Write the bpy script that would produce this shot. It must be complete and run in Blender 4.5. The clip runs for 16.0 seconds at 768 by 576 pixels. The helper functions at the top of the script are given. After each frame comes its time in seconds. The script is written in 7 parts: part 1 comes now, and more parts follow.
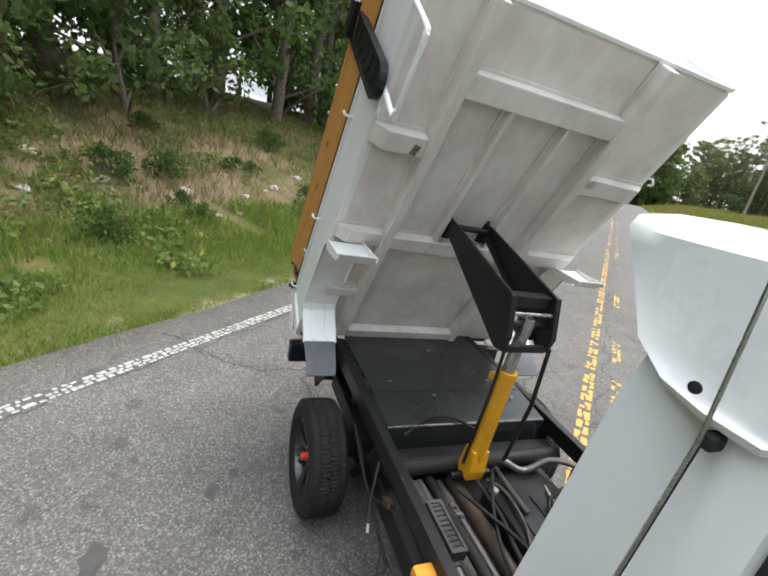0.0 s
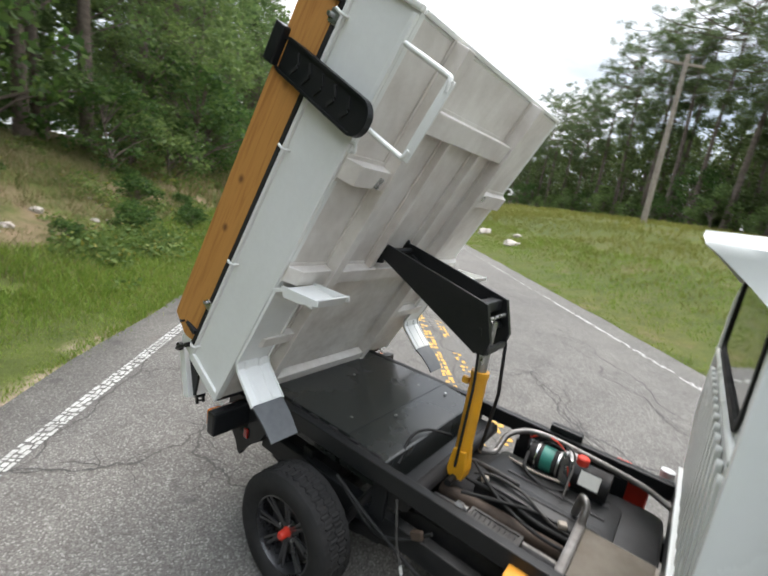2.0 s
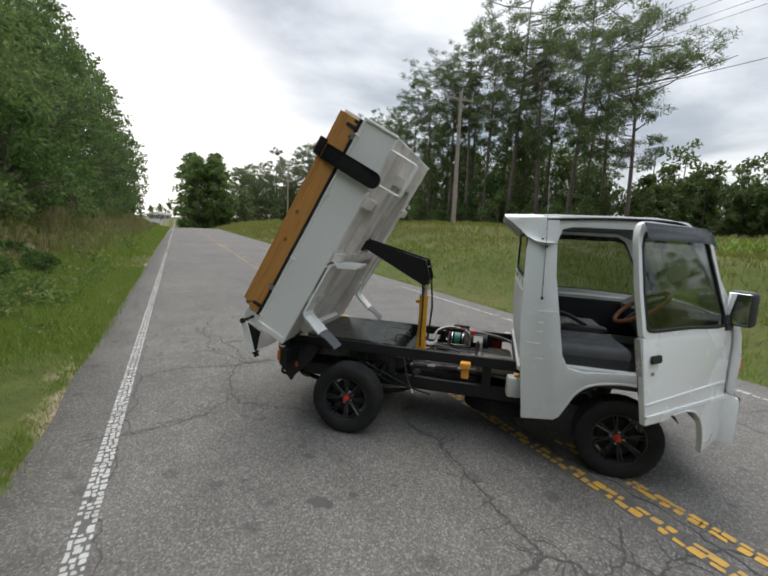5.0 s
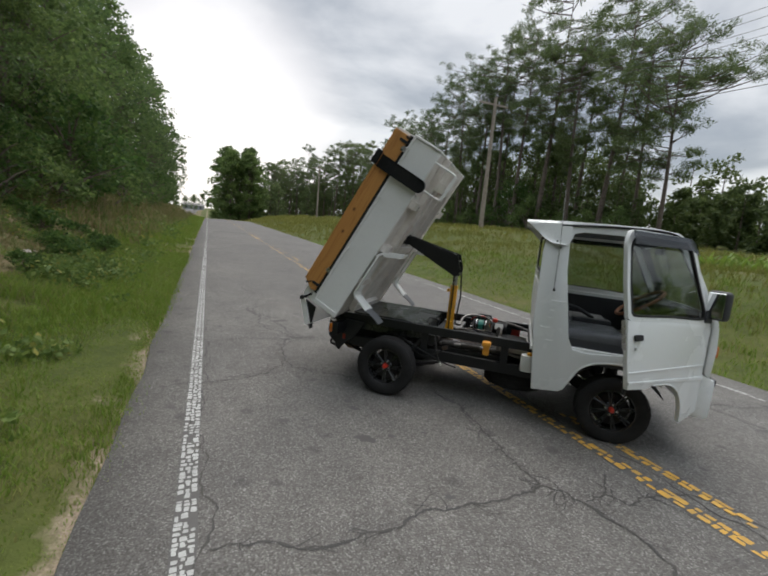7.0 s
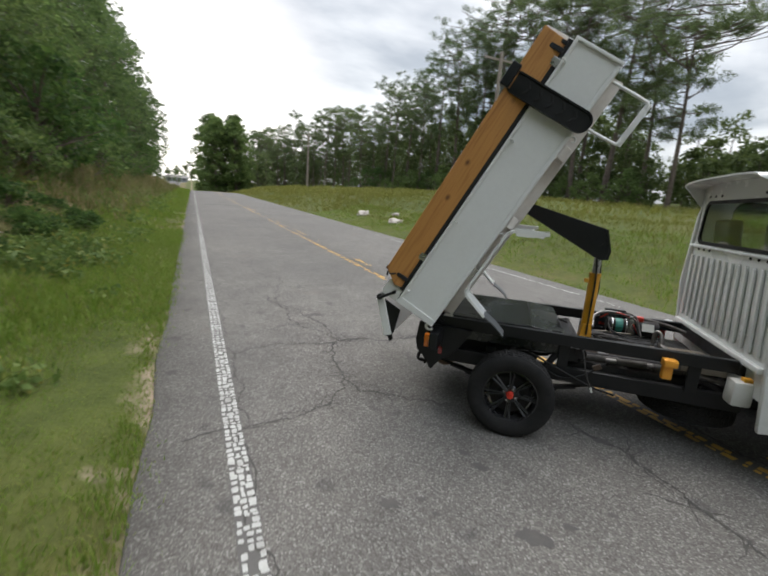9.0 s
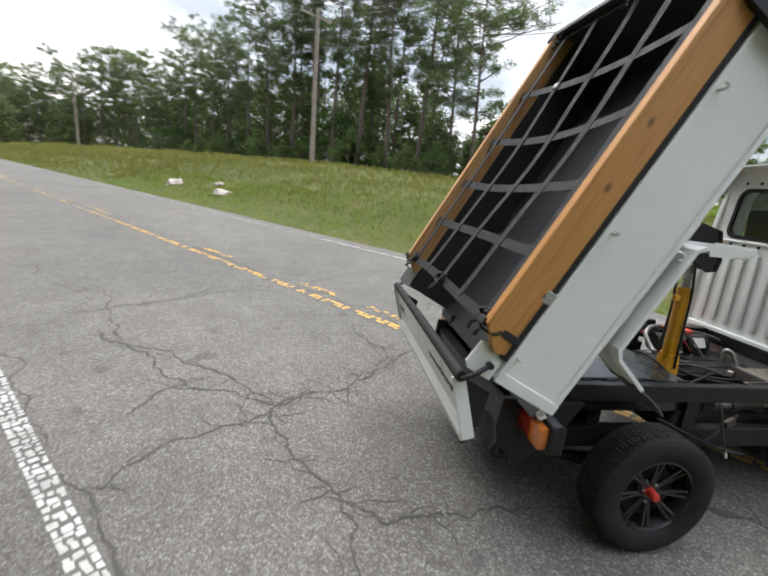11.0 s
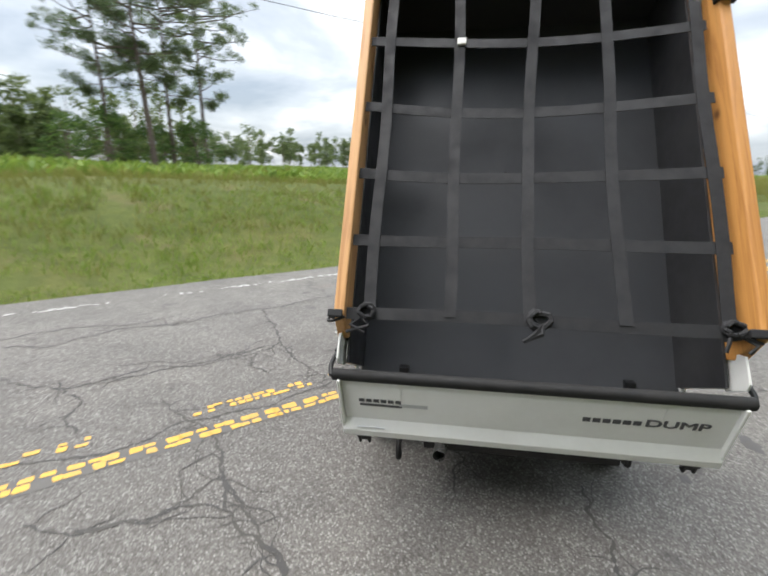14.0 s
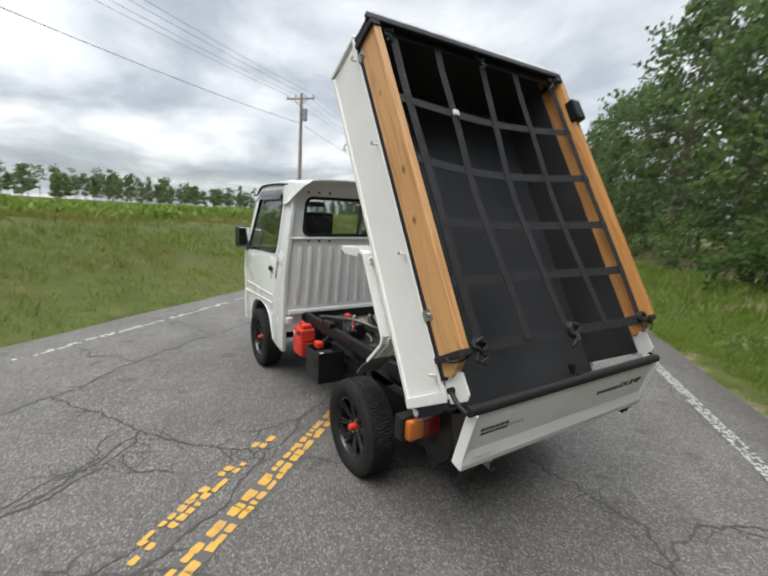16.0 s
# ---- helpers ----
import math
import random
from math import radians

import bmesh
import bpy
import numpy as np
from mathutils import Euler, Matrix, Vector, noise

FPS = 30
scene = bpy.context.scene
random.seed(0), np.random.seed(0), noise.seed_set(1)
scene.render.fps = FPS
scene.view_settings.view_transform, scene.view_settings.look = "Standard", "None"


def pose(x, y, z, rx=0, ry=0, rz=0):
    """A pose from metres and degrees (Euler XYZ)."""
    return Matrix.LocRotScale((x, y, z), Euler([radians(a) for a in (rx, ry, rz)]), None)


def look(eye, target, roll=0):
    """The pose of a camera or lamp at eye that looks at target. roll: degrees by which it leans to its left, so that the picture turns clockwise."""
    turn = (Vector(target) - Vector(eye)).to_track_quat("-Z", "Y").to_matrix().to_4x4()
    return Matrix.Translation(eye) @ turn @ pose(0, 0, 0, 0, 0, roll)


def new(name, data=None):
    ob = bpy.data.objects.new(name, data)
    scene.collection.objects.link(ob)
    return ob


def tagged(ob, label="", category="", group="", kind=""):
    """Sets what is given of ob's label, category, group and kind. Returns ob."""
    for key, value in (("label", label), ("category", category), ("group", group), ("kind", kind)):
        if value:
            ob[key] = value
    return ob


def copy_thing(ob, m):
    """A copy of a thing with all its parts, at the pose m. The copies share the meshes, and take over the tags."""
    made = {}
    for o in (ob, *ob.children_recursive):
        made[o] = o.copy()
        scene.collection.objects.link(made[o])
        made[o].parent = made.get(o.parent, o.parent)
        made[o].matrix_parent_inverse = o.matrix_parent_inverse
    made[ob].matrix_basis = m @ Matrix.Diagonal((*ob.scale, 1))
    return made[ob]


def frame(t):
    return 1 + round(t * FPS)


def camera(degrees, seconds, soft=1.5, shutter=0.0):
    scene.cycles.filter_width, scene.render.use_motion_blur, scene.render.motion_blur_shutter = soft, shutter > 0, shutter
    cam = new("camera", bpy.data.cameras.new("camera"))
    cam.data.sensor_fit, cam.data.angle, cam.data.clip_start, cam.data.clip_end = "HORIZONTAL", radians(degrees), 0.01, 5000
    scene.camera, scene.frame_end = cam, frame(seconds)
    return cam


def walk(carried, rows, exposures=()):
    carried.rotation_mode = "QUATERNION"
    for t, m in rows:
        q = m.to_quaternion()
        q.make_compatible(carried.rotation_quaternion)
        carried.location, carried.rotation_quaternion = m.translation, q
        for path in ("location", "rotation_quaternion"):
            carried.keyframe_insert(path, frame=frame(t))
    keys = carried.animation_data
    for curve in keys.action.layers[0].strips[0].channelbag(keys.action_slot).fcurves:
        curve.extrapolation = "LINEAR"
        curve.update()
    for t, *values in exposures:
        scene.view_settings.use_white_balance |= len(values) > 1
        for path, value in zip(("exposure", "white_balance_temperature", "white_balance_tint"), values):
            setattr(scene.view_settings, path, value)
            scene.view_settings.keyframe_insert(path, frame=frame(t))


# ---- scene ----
cam = camera(85.2, 16.0, 1.9, 0.4)

PATH = [
    (0, (1.544, -1.075, 1.705), (-0.192, -0.324, 1.055), 11.5),
    (0.5, (1.485, -1.076, 1.691), (-0.225, -0.241, 1.077), 11.7),
    (1, (1.266, -1.176, 1.702), (-0.344, -0.08, 1.248), 6.4),
    (1.5, (1.132, -1.361, 1.689), (-0.248, 0.042, 1.338), 8.7),
    (2, (1.076, -1.625, 1.679), (-0.08, -0.057, 1.226), 7.7),
    (2.5, (1.015, -1.928, 1.632), (0.073, -0.201, 1.268), 2.8),
    (3, (0.989, -2.238, 1.625), (0.138, -0.451, 1.333), 2.0),
    (3.5, (1.046, -2.577, 1.611), (0.285, -0.754, 1.298), -0.6),
    (4, (1.002, -2.866, 1.583), (0.405, -0.987, 1.25), 1.4),
    (6.5, (1.083, -4.123, 1.569), (0.598, -2.2, 1.31), 2.5),
    (7, (1.077, -4.145, 1.544), (0.465, -2.265, 1.24), 5.0),
    (7.5, (0.849, -4.024, 1.551), (0.128, -2.182, 1.258), 3.0),
    (8, (0.551, -3.8, 1.537), (-0.165, -1.97, 1.168), 5.0),
    (8.5, (0.243, -3.49, 1.484), (-0.5, -1.681, 1.067), 4.7),
    (9, (-0.11, -3.186, 1.442), (-0.661, -1.314, 1.001), 3.9),
    (11.5, (-1.657, -1.536, 1.416), (-1.006, 0.275, 0.87), 6.0),
    (12, (-1.885, -1.177, 1.435), (-0.837, 0.418, 0.838), 5.8),
    (12.5, (-1.994, -0.799, 1.429), (-0.68, 0.585, 0.831), 3.0),
    (13, (-2.108, -0.417, 1.431), (-0.568, 0.726, 0.861), 5.4),
    (13.5, (-2.198, -0.049, 1.444), (-0.449, 0.711, 0.84), 5.2),
    (14, (-2.161, 0.31, 1.439), (-0.26, 0.595, 0.887), 1.3),
    (14.5, (-2.156, 0.691, 1.428), (-0.233, 0.603, 0.885), 4.7),
    (15, (-2.183, 1.089, 1.441), (-0.315, 0.664, 0.863), 5.7),
    (15.5, (-2.027, 1.403, 1.42), (-0.258, 0.622, 0.911), 1.8),
    (16, (-1.896, 1.701, 1.412), (-0.229, 0.647, 1.082), 3.5),
]
# the clip's own brightening and darkening, in stops
EXPOSURES = [(0, 0.75), (2.5, 0.80), (4.0, 0.40), (6.5, -0.20), (7.5, -0.15), (9.0, 0.15), (11.5, 0.76), (12.5, 0.90), (14.0, 0.78), (16.0, 0.22)]
walk(cam, [(t, look(eye, target, roll)) for t, eye, target, roll in PATH], EXPOSURES)



# ---- light ----
ROAD = Vector((-0.660, 0.751, 0.0)).normalized()      # along the road, away behind the truck
SIDE = Vector((ROAD.y, -ROAD.x, 0.0))                 # across it, towards the field

world = bpy.data.worlds.new("overcast_sky")
world.use_nodes = True
scene.world = world
wt = world.node_tree
wt.nodes.clear()


def node(tree, kind, **values):
    n = tree.nodes.new(kind)
    for k, v in values.items():
        if k == "operation":
            n.operation = v
        elif k == "data_type":
            n.data_type = v
        elif k == "blend_type":
            n.blend_type = v
        elif k == "interpolation_type":
            n.interpolation_type = v
        else:
            n.inputs[k].default_value = v
    return n


def sky():
    t = wt
    out = node(t, "ShaderNodeOutputWorld")
    bg = node(t, "ShaderNodeBackground", Strength=1.0)
    nish = node(t, "ShaderNodeTexSky")
    nish.sky_type, nish.sun_disc, nish.sun_elevation, nish.sun_rotation = "NISHITA", False, radians(70), SUN_ROT
    nish.air_density, nish.dust_density = 1.0, 3.0
    co = node(t, "ShaderNodeTexCoord")
    sep = node(t, "ShaderNodeSeparateXYZ")
    t.links.new(co.outputs["Generated"], sep.inputs[0])
    # clouds drawn out flat towards the horizon
    up = node(t, "ShaderNodeMath", operation="ADD")
    up.inputs[1].default_value = 0.22
    t.links.new(sep.outputs["Z"], up.inputs[0])
    flat = node(t, "ShaderNodeVectorMath", operation="DIVIDE")
    comb = node(t, "ShaderNodeCombineXYZ")
    for i in range(3):
        t.links.new(up.outputs[0], comb.inputs[i])
    t.links.new(co.outputs["Generated"], flat.inputs[0])
    t.links.new(comb.outputs[0], flat.inputs[1])
    n1 = node(t, "ShaderNodeTexNoise", Scale=1.15, Detail=7.0, Roughness=0.52, Distortion=0.25)
    t.links.new(flat.outputs[0], n1.inputs["Vector"])
    r1 = node(t, "ShaderNodeValToRGB")
    r1.color_ramp.elements[0].position, r1.color_ramp.elements[0].color = 0.34, (0.30, 0.345, 0.40, 1)
    r1.color_ramp.elements[1].position, r1.color_ramp.elements[1].color = 0.68, (1.06, 1.07, 1.07, 1)
    e = r1.color_ramp.elements.new(0.50)
    e.color = (0.52, 0.555, 0.59, 1)
    t.links.new(n1.outputs["Fac"], r1.inputs[0])
    # a bright break in the cloud over the road's far end
    glow = node(t, "ShaderNodeVectorMath", operation="DOT_PRODUCT")
    t.links.new(co.outputs["Generated"], glow.inputs[0])
    glow.inputs[1].default_value = (ROAD * 0.97 - SIDE * 0.02 + Vector((0, 0, 0.13))).normalized()
    rg = node(t, "ShaderNodeMapRange", interpolation_type="SMOOTHSTEP")
    for k, v in (("From Min", 0.93), ("From Max", 1.0), ("To Min", 0.0), ("To Max", 1.0)):
        rg.inputs[k].default_value = v
    t.links.new(glow.outputs["Value"], rg.inputs["Value"])
    mix = node(t, "ShaderNodeMix", data_type="RGBA")
    mix.inputs["B"].default_value = (1.7, 1.62, 1.56, 1)
    t.links.new(rg.outputs["Result"], mix.inputs["Factor"])
    t.links.new(r1.outputs["Color"], mix.inputs["A"])
    # a little of the clear sky's own colour above the cloud
    add = node(t, "ShaderNodeMix", data_type="RGBA", blend_type="ADD")
    add.inputs["Factor"].default_value = 0.04
    t.links.new(mix.outputs["Result"], add.inputs["A"])
    t.links.new(nish.outputs[0], add.inputs["B"])
    # an overcast sky is brightest overhead
    zen = node(t, "ShaderNodeMapRange", interpolation_type="SMOOTHSTEP")
    for k, v in (("From Min", 0.42), ("From Max", 0.95), ("To Min", 1.0), ("To Max", 4.0)):
        zen.inputs[k].default_value = v
    t.links.new(sep.outputs["Z"], zen.inputs["Value"])
    lift = node(t, "ShaderNodeVectorMath", operation="SCALE")
    t.links.new(add.outputs["Result"], lift.inputs[0])
    t.links.new(zen.outputs["Result"], lift.inputs["Scale"])
    t.links.new(lift.outputs[0], bg.inputs["Color"])
    t.links.new(bg.outputs[0], out.inputs[0])
    return bg


SUN_DIR = (ROAD * 0.35 + SIDE * 0.22 + Vector((0, 0, 1.0))).normalized()
SUN_ROT = math.atan2(SUN_DIR.x, SUN_DIR.y)
sky_light = sky()
sky_light.inputs["Strength"].default_value = 0.80
sun = new("sun", bpy.data.lights.new("sun", "SUN"))
sun.data.energy, sun.data.angle, sun.data.color = 1.4, radians(50), (1.0, 0.95, 0.88)
sun.matrix_world = look(SUN_DIR * 50, (0, 0, 0))

# ---- materials ----
def base_mat(name, rough=0.5, metal=0.0, spec=0.5):
    m = bpy.data.materials.new(name)
    m.use_nodes = True
    b = m.node_tree.nodes["Principled BSDF"]
    b.inputs["Roughness"].default_value = rough
    b.inputs["Metallic"].default_value = metal
    b.inputs["Specular IOR Level"].default_value = spec
    return m, m.node_tree, b


def link(t, a, b):
    t.links.new(a, b)


def ramp(t, src, stops):
    r = t.nodes.new("ShaderNodeValToRGB")
    els = r.color_ramp.elements
    while len(els) < len(stops):
        els.new(0.5)
    for e, (p, c) in zip(els, stops):
        e.position, e.color = p, (*c, 1)
    link(t, src, r.inputs[0])
    return r.outputs["Color"]


def noise_tex(t, scale, detail=4.0, rough=0.55, co=None, dist=0.0):
    n = node(t, "ShaderNodeTexNoise", Scale=scale, Detail=detail, Roughness=rough, Distortion=dist)
    if co is not None:
        link(t, co, n.inputs["Vector"])
    return n.outputs["Fac"]


def coord(t, which="Object", scale=(1, 1, 1)):
    c = t.nodes.new("ShaderNodeTexCoord")
    m = node(t, "ShaderNodeMapping")
    m.inputs["Scale"].default_value = scale
    link(t, c.outputs[which], m.inputs["Vector"])
    return m.outputs[0]


def blend(t, fac, a, b, mode="MIX"):
    m = node(t, "ShaderNodeMix", data_type="RGBA", blend_type=mode)
    for key, v in (("Factor", fac), ("A", a), ("B", b)):
        if hasattr(v, "is_output"):
            link(t, v, m.inputs[key])
        elif isinstance(v, tuple):
            m.inputs[key].default_value = (*v, 1)
        else:
            m.inputs[key].default_value = v
    return m.outputs["Result"]


def bump(t, b, height, strength=0.3, dist=0.01):
    n = node(t, "ShaderNodeBump", Strength=strength, Distance=dist)
    link(t, height, n.inputs["Height"])
    link(t, n.outputs[0], b.inputs["Normal"])


def painted(name, col, dirt, rough=0.35, dirt_scale=3.0, amount=0.5, coat=0.0, grit=40.0, bumpy=0.05, metal=0.0, spec=0.5):
    """Paint or plastic with broad grime and fine specks."""
    m, t, b = base_mat(name, rough, metal, spec)
    co = coord(t)
    big = ramp(t, noise_tex(t, dirt_scale, 6, 0.62, co), [(0.42, (0, 0, 0)), (0.72, (1, 1, 1))])
    fine = ramp(t, noise_tex(t, grit, 3, 0.6, co), [(0.35, (0, 0, 0)), (0.75, (1, 1, 1))])
    f1 = node(t, "ShaderNodeMath", operation="MULTIPLY")
    link(t, big, f1.inputs[0])
    f1.inputs[1].default_value = amount
    c1 = blend(t, f1.outputs[0], col, dirt)
    f2 = node(t, "ShaderNodeMath", operation="MULTIPLY")
    link(t, fine, f2.inputs[0])
    f2.inputs[1].default_value = amount * 0.35
    link(t, blend(t, f2.outputs[0], c1, dirt), b.inputs["Base Color"])
    r = node(t, "ShaderNodeMapRange")
    for k, v in (("To Min", rough * 0.8), ("To Max", min(1.0, rough * 1.5))):
        r.inputs[k].default_value = v
    link(t, big, r.inputs["Value"])
    link(t, r.outputs[0], b.inputs["Roughness"])
    b.inputs["Coat Weight"].default_value = coat
    b.inputs["Coat Roughness"].default_value = 0.12
    bump(t, b, noise_tex(t, grit * 3, 3, 0.6, co), bumpy, 0.002)
    return m


WHITE = painted("white_body_paint", (0.735, 0.752, 0.73), (0.59, 0.585, 0.555), 0.26, 2.0, 0.16, 0.35, bumpy=0.02)
WHITE_BED = painted("white_bed_paint", (0.735, 0.738, 0.708), (0.56, 0.55, 0.51), 0.40, 2.5, 0.28, 0.1, bumpy=0.02)
UNDER = painted("chalky_white_underside_paint", (0.70, 0.665, 0.615), (0.42, 0.37, 0.32), 0.6, 3.2, 0.62, 0.0, 26.0)
BLACK = painted("black_chassis_paint", (0.009, 0.010, 0.011), (0.026, 0.024, 0.022), 0.42, 4.0, 0.4, 0.05, spec=0.28)
COVER = painted("black_satin_cover_paint", (0.014, 0.017, 0.016), (0.045, 0.045, 0.042), 0.30, 2.0, 0.45, 0.2)
GRIME = painted("greasy_black_metal", (0.011, 0.011, 0.012), (0.05, 0.044, 0.040), 0.6, 9.0, 0.5, spec=0.25)
PIPE = painted("dull_galvanised_pipe", (0.22, 0.21, 0.20), (0.09, 0.08, 0.07), 0.45, 12.0, 0.7, metal=0.7)
STEEL = painted("worn_bright_steel", (0.50, 0.50, 0.49), (0.25, 0.23, 0.21), 0.30, 14.0, 0.5, metal=0.9)
SLEEVE = painted("worn_grey_sleeve", (0.075, 0.071, 0.066), (0.030, 0.027, 0.025), 0.75, 14.0, 0.8, spec=0.3)
OILY = painted("oily_brown_steel", (0.070, 0.048, 0.034), (0.022, 0.018, 0.015), 0.6, 12.0, 0.8, spec=0.3)
RUST = painted("brown_rusted_steel", (0.16, 0.09, 0.055), (0.05, 0.03, 0.02), 0.8, 12.0, 0.8)
YELLOW = painted("amber_yellow_enamel", (0.72, 0.34, 0.012), (0.40, 0.19, 0.02), 0.38, 7.0, 0.45, 0.2)
ORANGE = painted("orange_plastic", (0.80, 0.34, 0.03), (0.55, 0.25, 0.05), 0.45, 8.0, 0.4)
RED = painted("red_plastic", (0.60, 0.040, 0.020), (0.30, 0.03, 0.02), 0.4, 8.0, 0.4)
GREEN_P = painted("teal_label", (0.03, 0.22, 0.17), (0.02, 0.1, 0.08), 0.45)
RUBBER = painted("black_rubber", (0.013, 0.013, 0.013), (0.04, 0.039, 0.037), 0.75, 9.0, 0.6, bumpy=0.25, spec=0.25)
TREAD = painted("dusty_tyre_tread", (0.012, 0.012, 0.012), (0.040, 0.038, 0.036), 0.85, 9.0, 0.6, bumpy=0.3, spec=0.2)
FLAP = painted("grey_rubber_flap", (0.075, 0.08, 0.085), (0.16, 0.16, 0.16), 0.6, 8.0, 0.7)
RIM = painted("gloss_black_rim", (0.012, 0.012, 0.013), (0.04, 0.04, 0.04), 0.25, 8.0, 0.4, 0.3)
LINING = painted("black_bed_lining", (0.026, 0.028, 0.032), (0.033, 0.035, 0.039), 0.60, 1.6, 0.5, bumpy=0.10)
WALL_LINING = painted("black_wall_lining", (0.024, 0.024, 0.026), (0.034, 0.035, 0.037), 0.55, 3.0, 0.6, bumpy=0.15)
WEB = painted("black_nylon_webbing", (0.010, 0.010, 0.011), (0.022, 0.022, 0.024), 0.85, 20.0, 0.5, grit=160.0, bumpy=0.4)
SEAT = painted("grey_vinyl_seat", (0.10, 0.105, 0.11), (0.06, 0.06, 0.065), 0.55, 8.0, 0.5)
DARK = painted("dark_cabin_plastic", (0.022, 0.024, 0.027), (0.05, 0.05, 0.05), 0.55, 5.0, 0.4)
TANK = painted("milky_plastic_tank", (0.62, 0.62, 0.58), (0.45, 0.43, 0.38), 0.4, 8.0, 0.4)
TAN = painted("dusty_radiator_core", (0.36, 0.315, 0.26), (0.22, 0.19, 0.155), 0.75, 9.0, 0.6)
LETTER = painted("dark_grey_decal", (0.05, 0.05, 0.055), (0.16, 0.16, 0.16), 0.5, 20.0, 0.3)
GREY_DECAL = painted("faded_grey_decal", (0.45, 0.46, 0.46), (0.6, 0.6, 0.6), 0.5, 20.0, 0.3)


def wood(name, light, dark):
    m, t, b = base_mat(name, 0.55)
    co = coord(t, "Object", (1.1, 22.0, 22.0))
    g = noise_tex(t, 1.6, 6, 0.6, co, 1.2)
    c = ramp(t, g, [(0.30, dark), (0.52, light), (0.75, tuple(v * 0.82 for v in light))])
    k = node(t, "ShaderNodeTexVoronoi", Scale=4.2)
    k.voronoi_dimensions = "2D"
    axes, flat = node(t, "ShaderNodeSeparateXYZ"), node(t, "ShaderNodeCombineXYZ")
    link(t, coord(t, "Object", (1.0, 1.0, 1.5)), axes.inputs[0])
    link(t, axes.outputs["X"], flat.inputs["X"])
    link(t, axes.outputs["Z"], flat.inputs["Y"])
    link(t, flat.outputs[0], k.inputs["Vector"])
    knot = ramp(t, k.outputs["Distance"], [(0.03, (0.9, 0.9, 0.9)), (0.075, (0.35, 0.35, 0.35)), (0.11, (0, 0, 0))])
    pick = node(t, "ShaderNodeSeparateColor")
    link(t, k.outputs["Color"], pick.inputs[0])
    some = ramp(t, pick.outputs[0], [(0.60, (0, 0, 0)), (0.64, (1, 1, 1))])
    link(t, blend(t, blend(t, 1.0, knot, some, "MULTIPLY"), c, (0.12, 0.045, 0.015)), b.inputs["Base Color"])
    bump(t, b, g, 0.25, 0.004)
    return m


WOOD = wood("varnished_pine", (0.57, 0.315, 0.125), (0.39, 0.185, 0.065))
# same pine for the right board, its shaded side put into darker amber
WOOD_SHADE = wood("shaded_amber_pine", (0.50, 0.235, 0.060), (0.31, 0.125, 0.028))
RIMWOOD = wood("brown_wooden_rim", (0.28, 0.11, 0.045), (0.14, 0.05, 0.02))


def clear(name, tint, rough=0.02):
    m, t, b = base_mat(name, rough)
    b.inputs["Base Color"].default_value = (*tint, 1)
    b.inputs["Transmission Weight"].default_value = 1.0
    b.inputs["IOR"].default_value = 1.45
    return m


GLASS = clear("window_glass", (0.80, 0.86, 0.83))
TINTED = clear("tinted_glass", (0.42, 0.46, 0.45))
SMOKE = clear("smoked_acrylic", (0.10, 0.11, 0.12), 0.08)
LENS_R = painted("red_lamp_lens", (0.22, 0.014, 0.010), (0.13, 0.01, 0.01), 0.18, 6.0, 0.3, 0.6)
LENS_O = painted("amber_lamp_lens", (0.52, 0.14, 0.015), (0.32, 0.08, 0.015), 0.18, 6.0, 0.3, 0.6)
MIRROR, _mt, _mb = base_mat("mirror_glass", 0.03, 1.0)
_mb.inputs["Base Color"].default_value = (0.8, 0.82, 0.83, 1)


def asphalt():
    m, t, b = base_mat("weathered_asphalt", 0.85, 0, 0.35)
    co = coord(t)
    v = node(t, "ShaderNodeTexVoronoi", Scale=120.0)
    link(t, co, v.inputs["Vector"])
    sepc = node(t, "ShaderNodeSeparateColor")
    link(t, v.outputs["Color"], sepc.inputs[0])
    stone = ramp(t, sepc.outputs[0], [(0.0, (0.096, 0.089, 0.081)), (0.55, (0.140, 0.133, 0.121)), (0.82, (0.174, 0.167, 0.152)), (1.0, (0.26, 0.252, 0.238))])
    gap = ramp(t, v.outputs["Distance"], [(0.30, (1, 1, 1)), (0.75, (0.70, 0.70, 0.70))])
    c = blend(t, 1.0, stone, gap, "MULTIPLY")
    big = ramp(t, noise_tex(t, 0.35, 5, 0.6, co), [(0.3, (0.80, 0.80, 0.81)), (0.7, (1.14, 1.13, 1.11))])
    c = blend(t, 1.0, c, big, "MULTIPLY")
    mid = ramp(t, noise_tex(t, 2.6, 6, 0.65, co), [(0.28, (0.82, 0.82, 0.82)), (0.7, (1.1, 1.1, 1.1))])
    c = blend(t, 1.0, c, mid, "MULTIPLY")
    # wheel tracks polished paler, oil and scuff spots
    spots = ramp(t, noise_tex(t, 3.8, 2, 0.45, co), [(0.665, (0, 0, 0)), (0.72, (1, 1, 1))])
    sp = node(t, "ShaderNodeMath", operation="MULTIPLY")
    link(t, spots, sp.inputs[0])
    sp.inputs[1].default_value = 0.45
    c = blend(t, sp.outputs[0], c, (0.045, 0.043, 0.042))
    red = ramp(t, noise_tex(t, 0.8, 3, 0.5, co), [(0.66, (0, 0, 0)), (0.8, (0.35, 0.35, 0.35))])
    c = blend(t, red, c, (0.20, 0.145, 0.12))
    link(t, c, b.inputs["Base Color"])
    bump(t, b, gap, 0.35, 0.004)
    return m


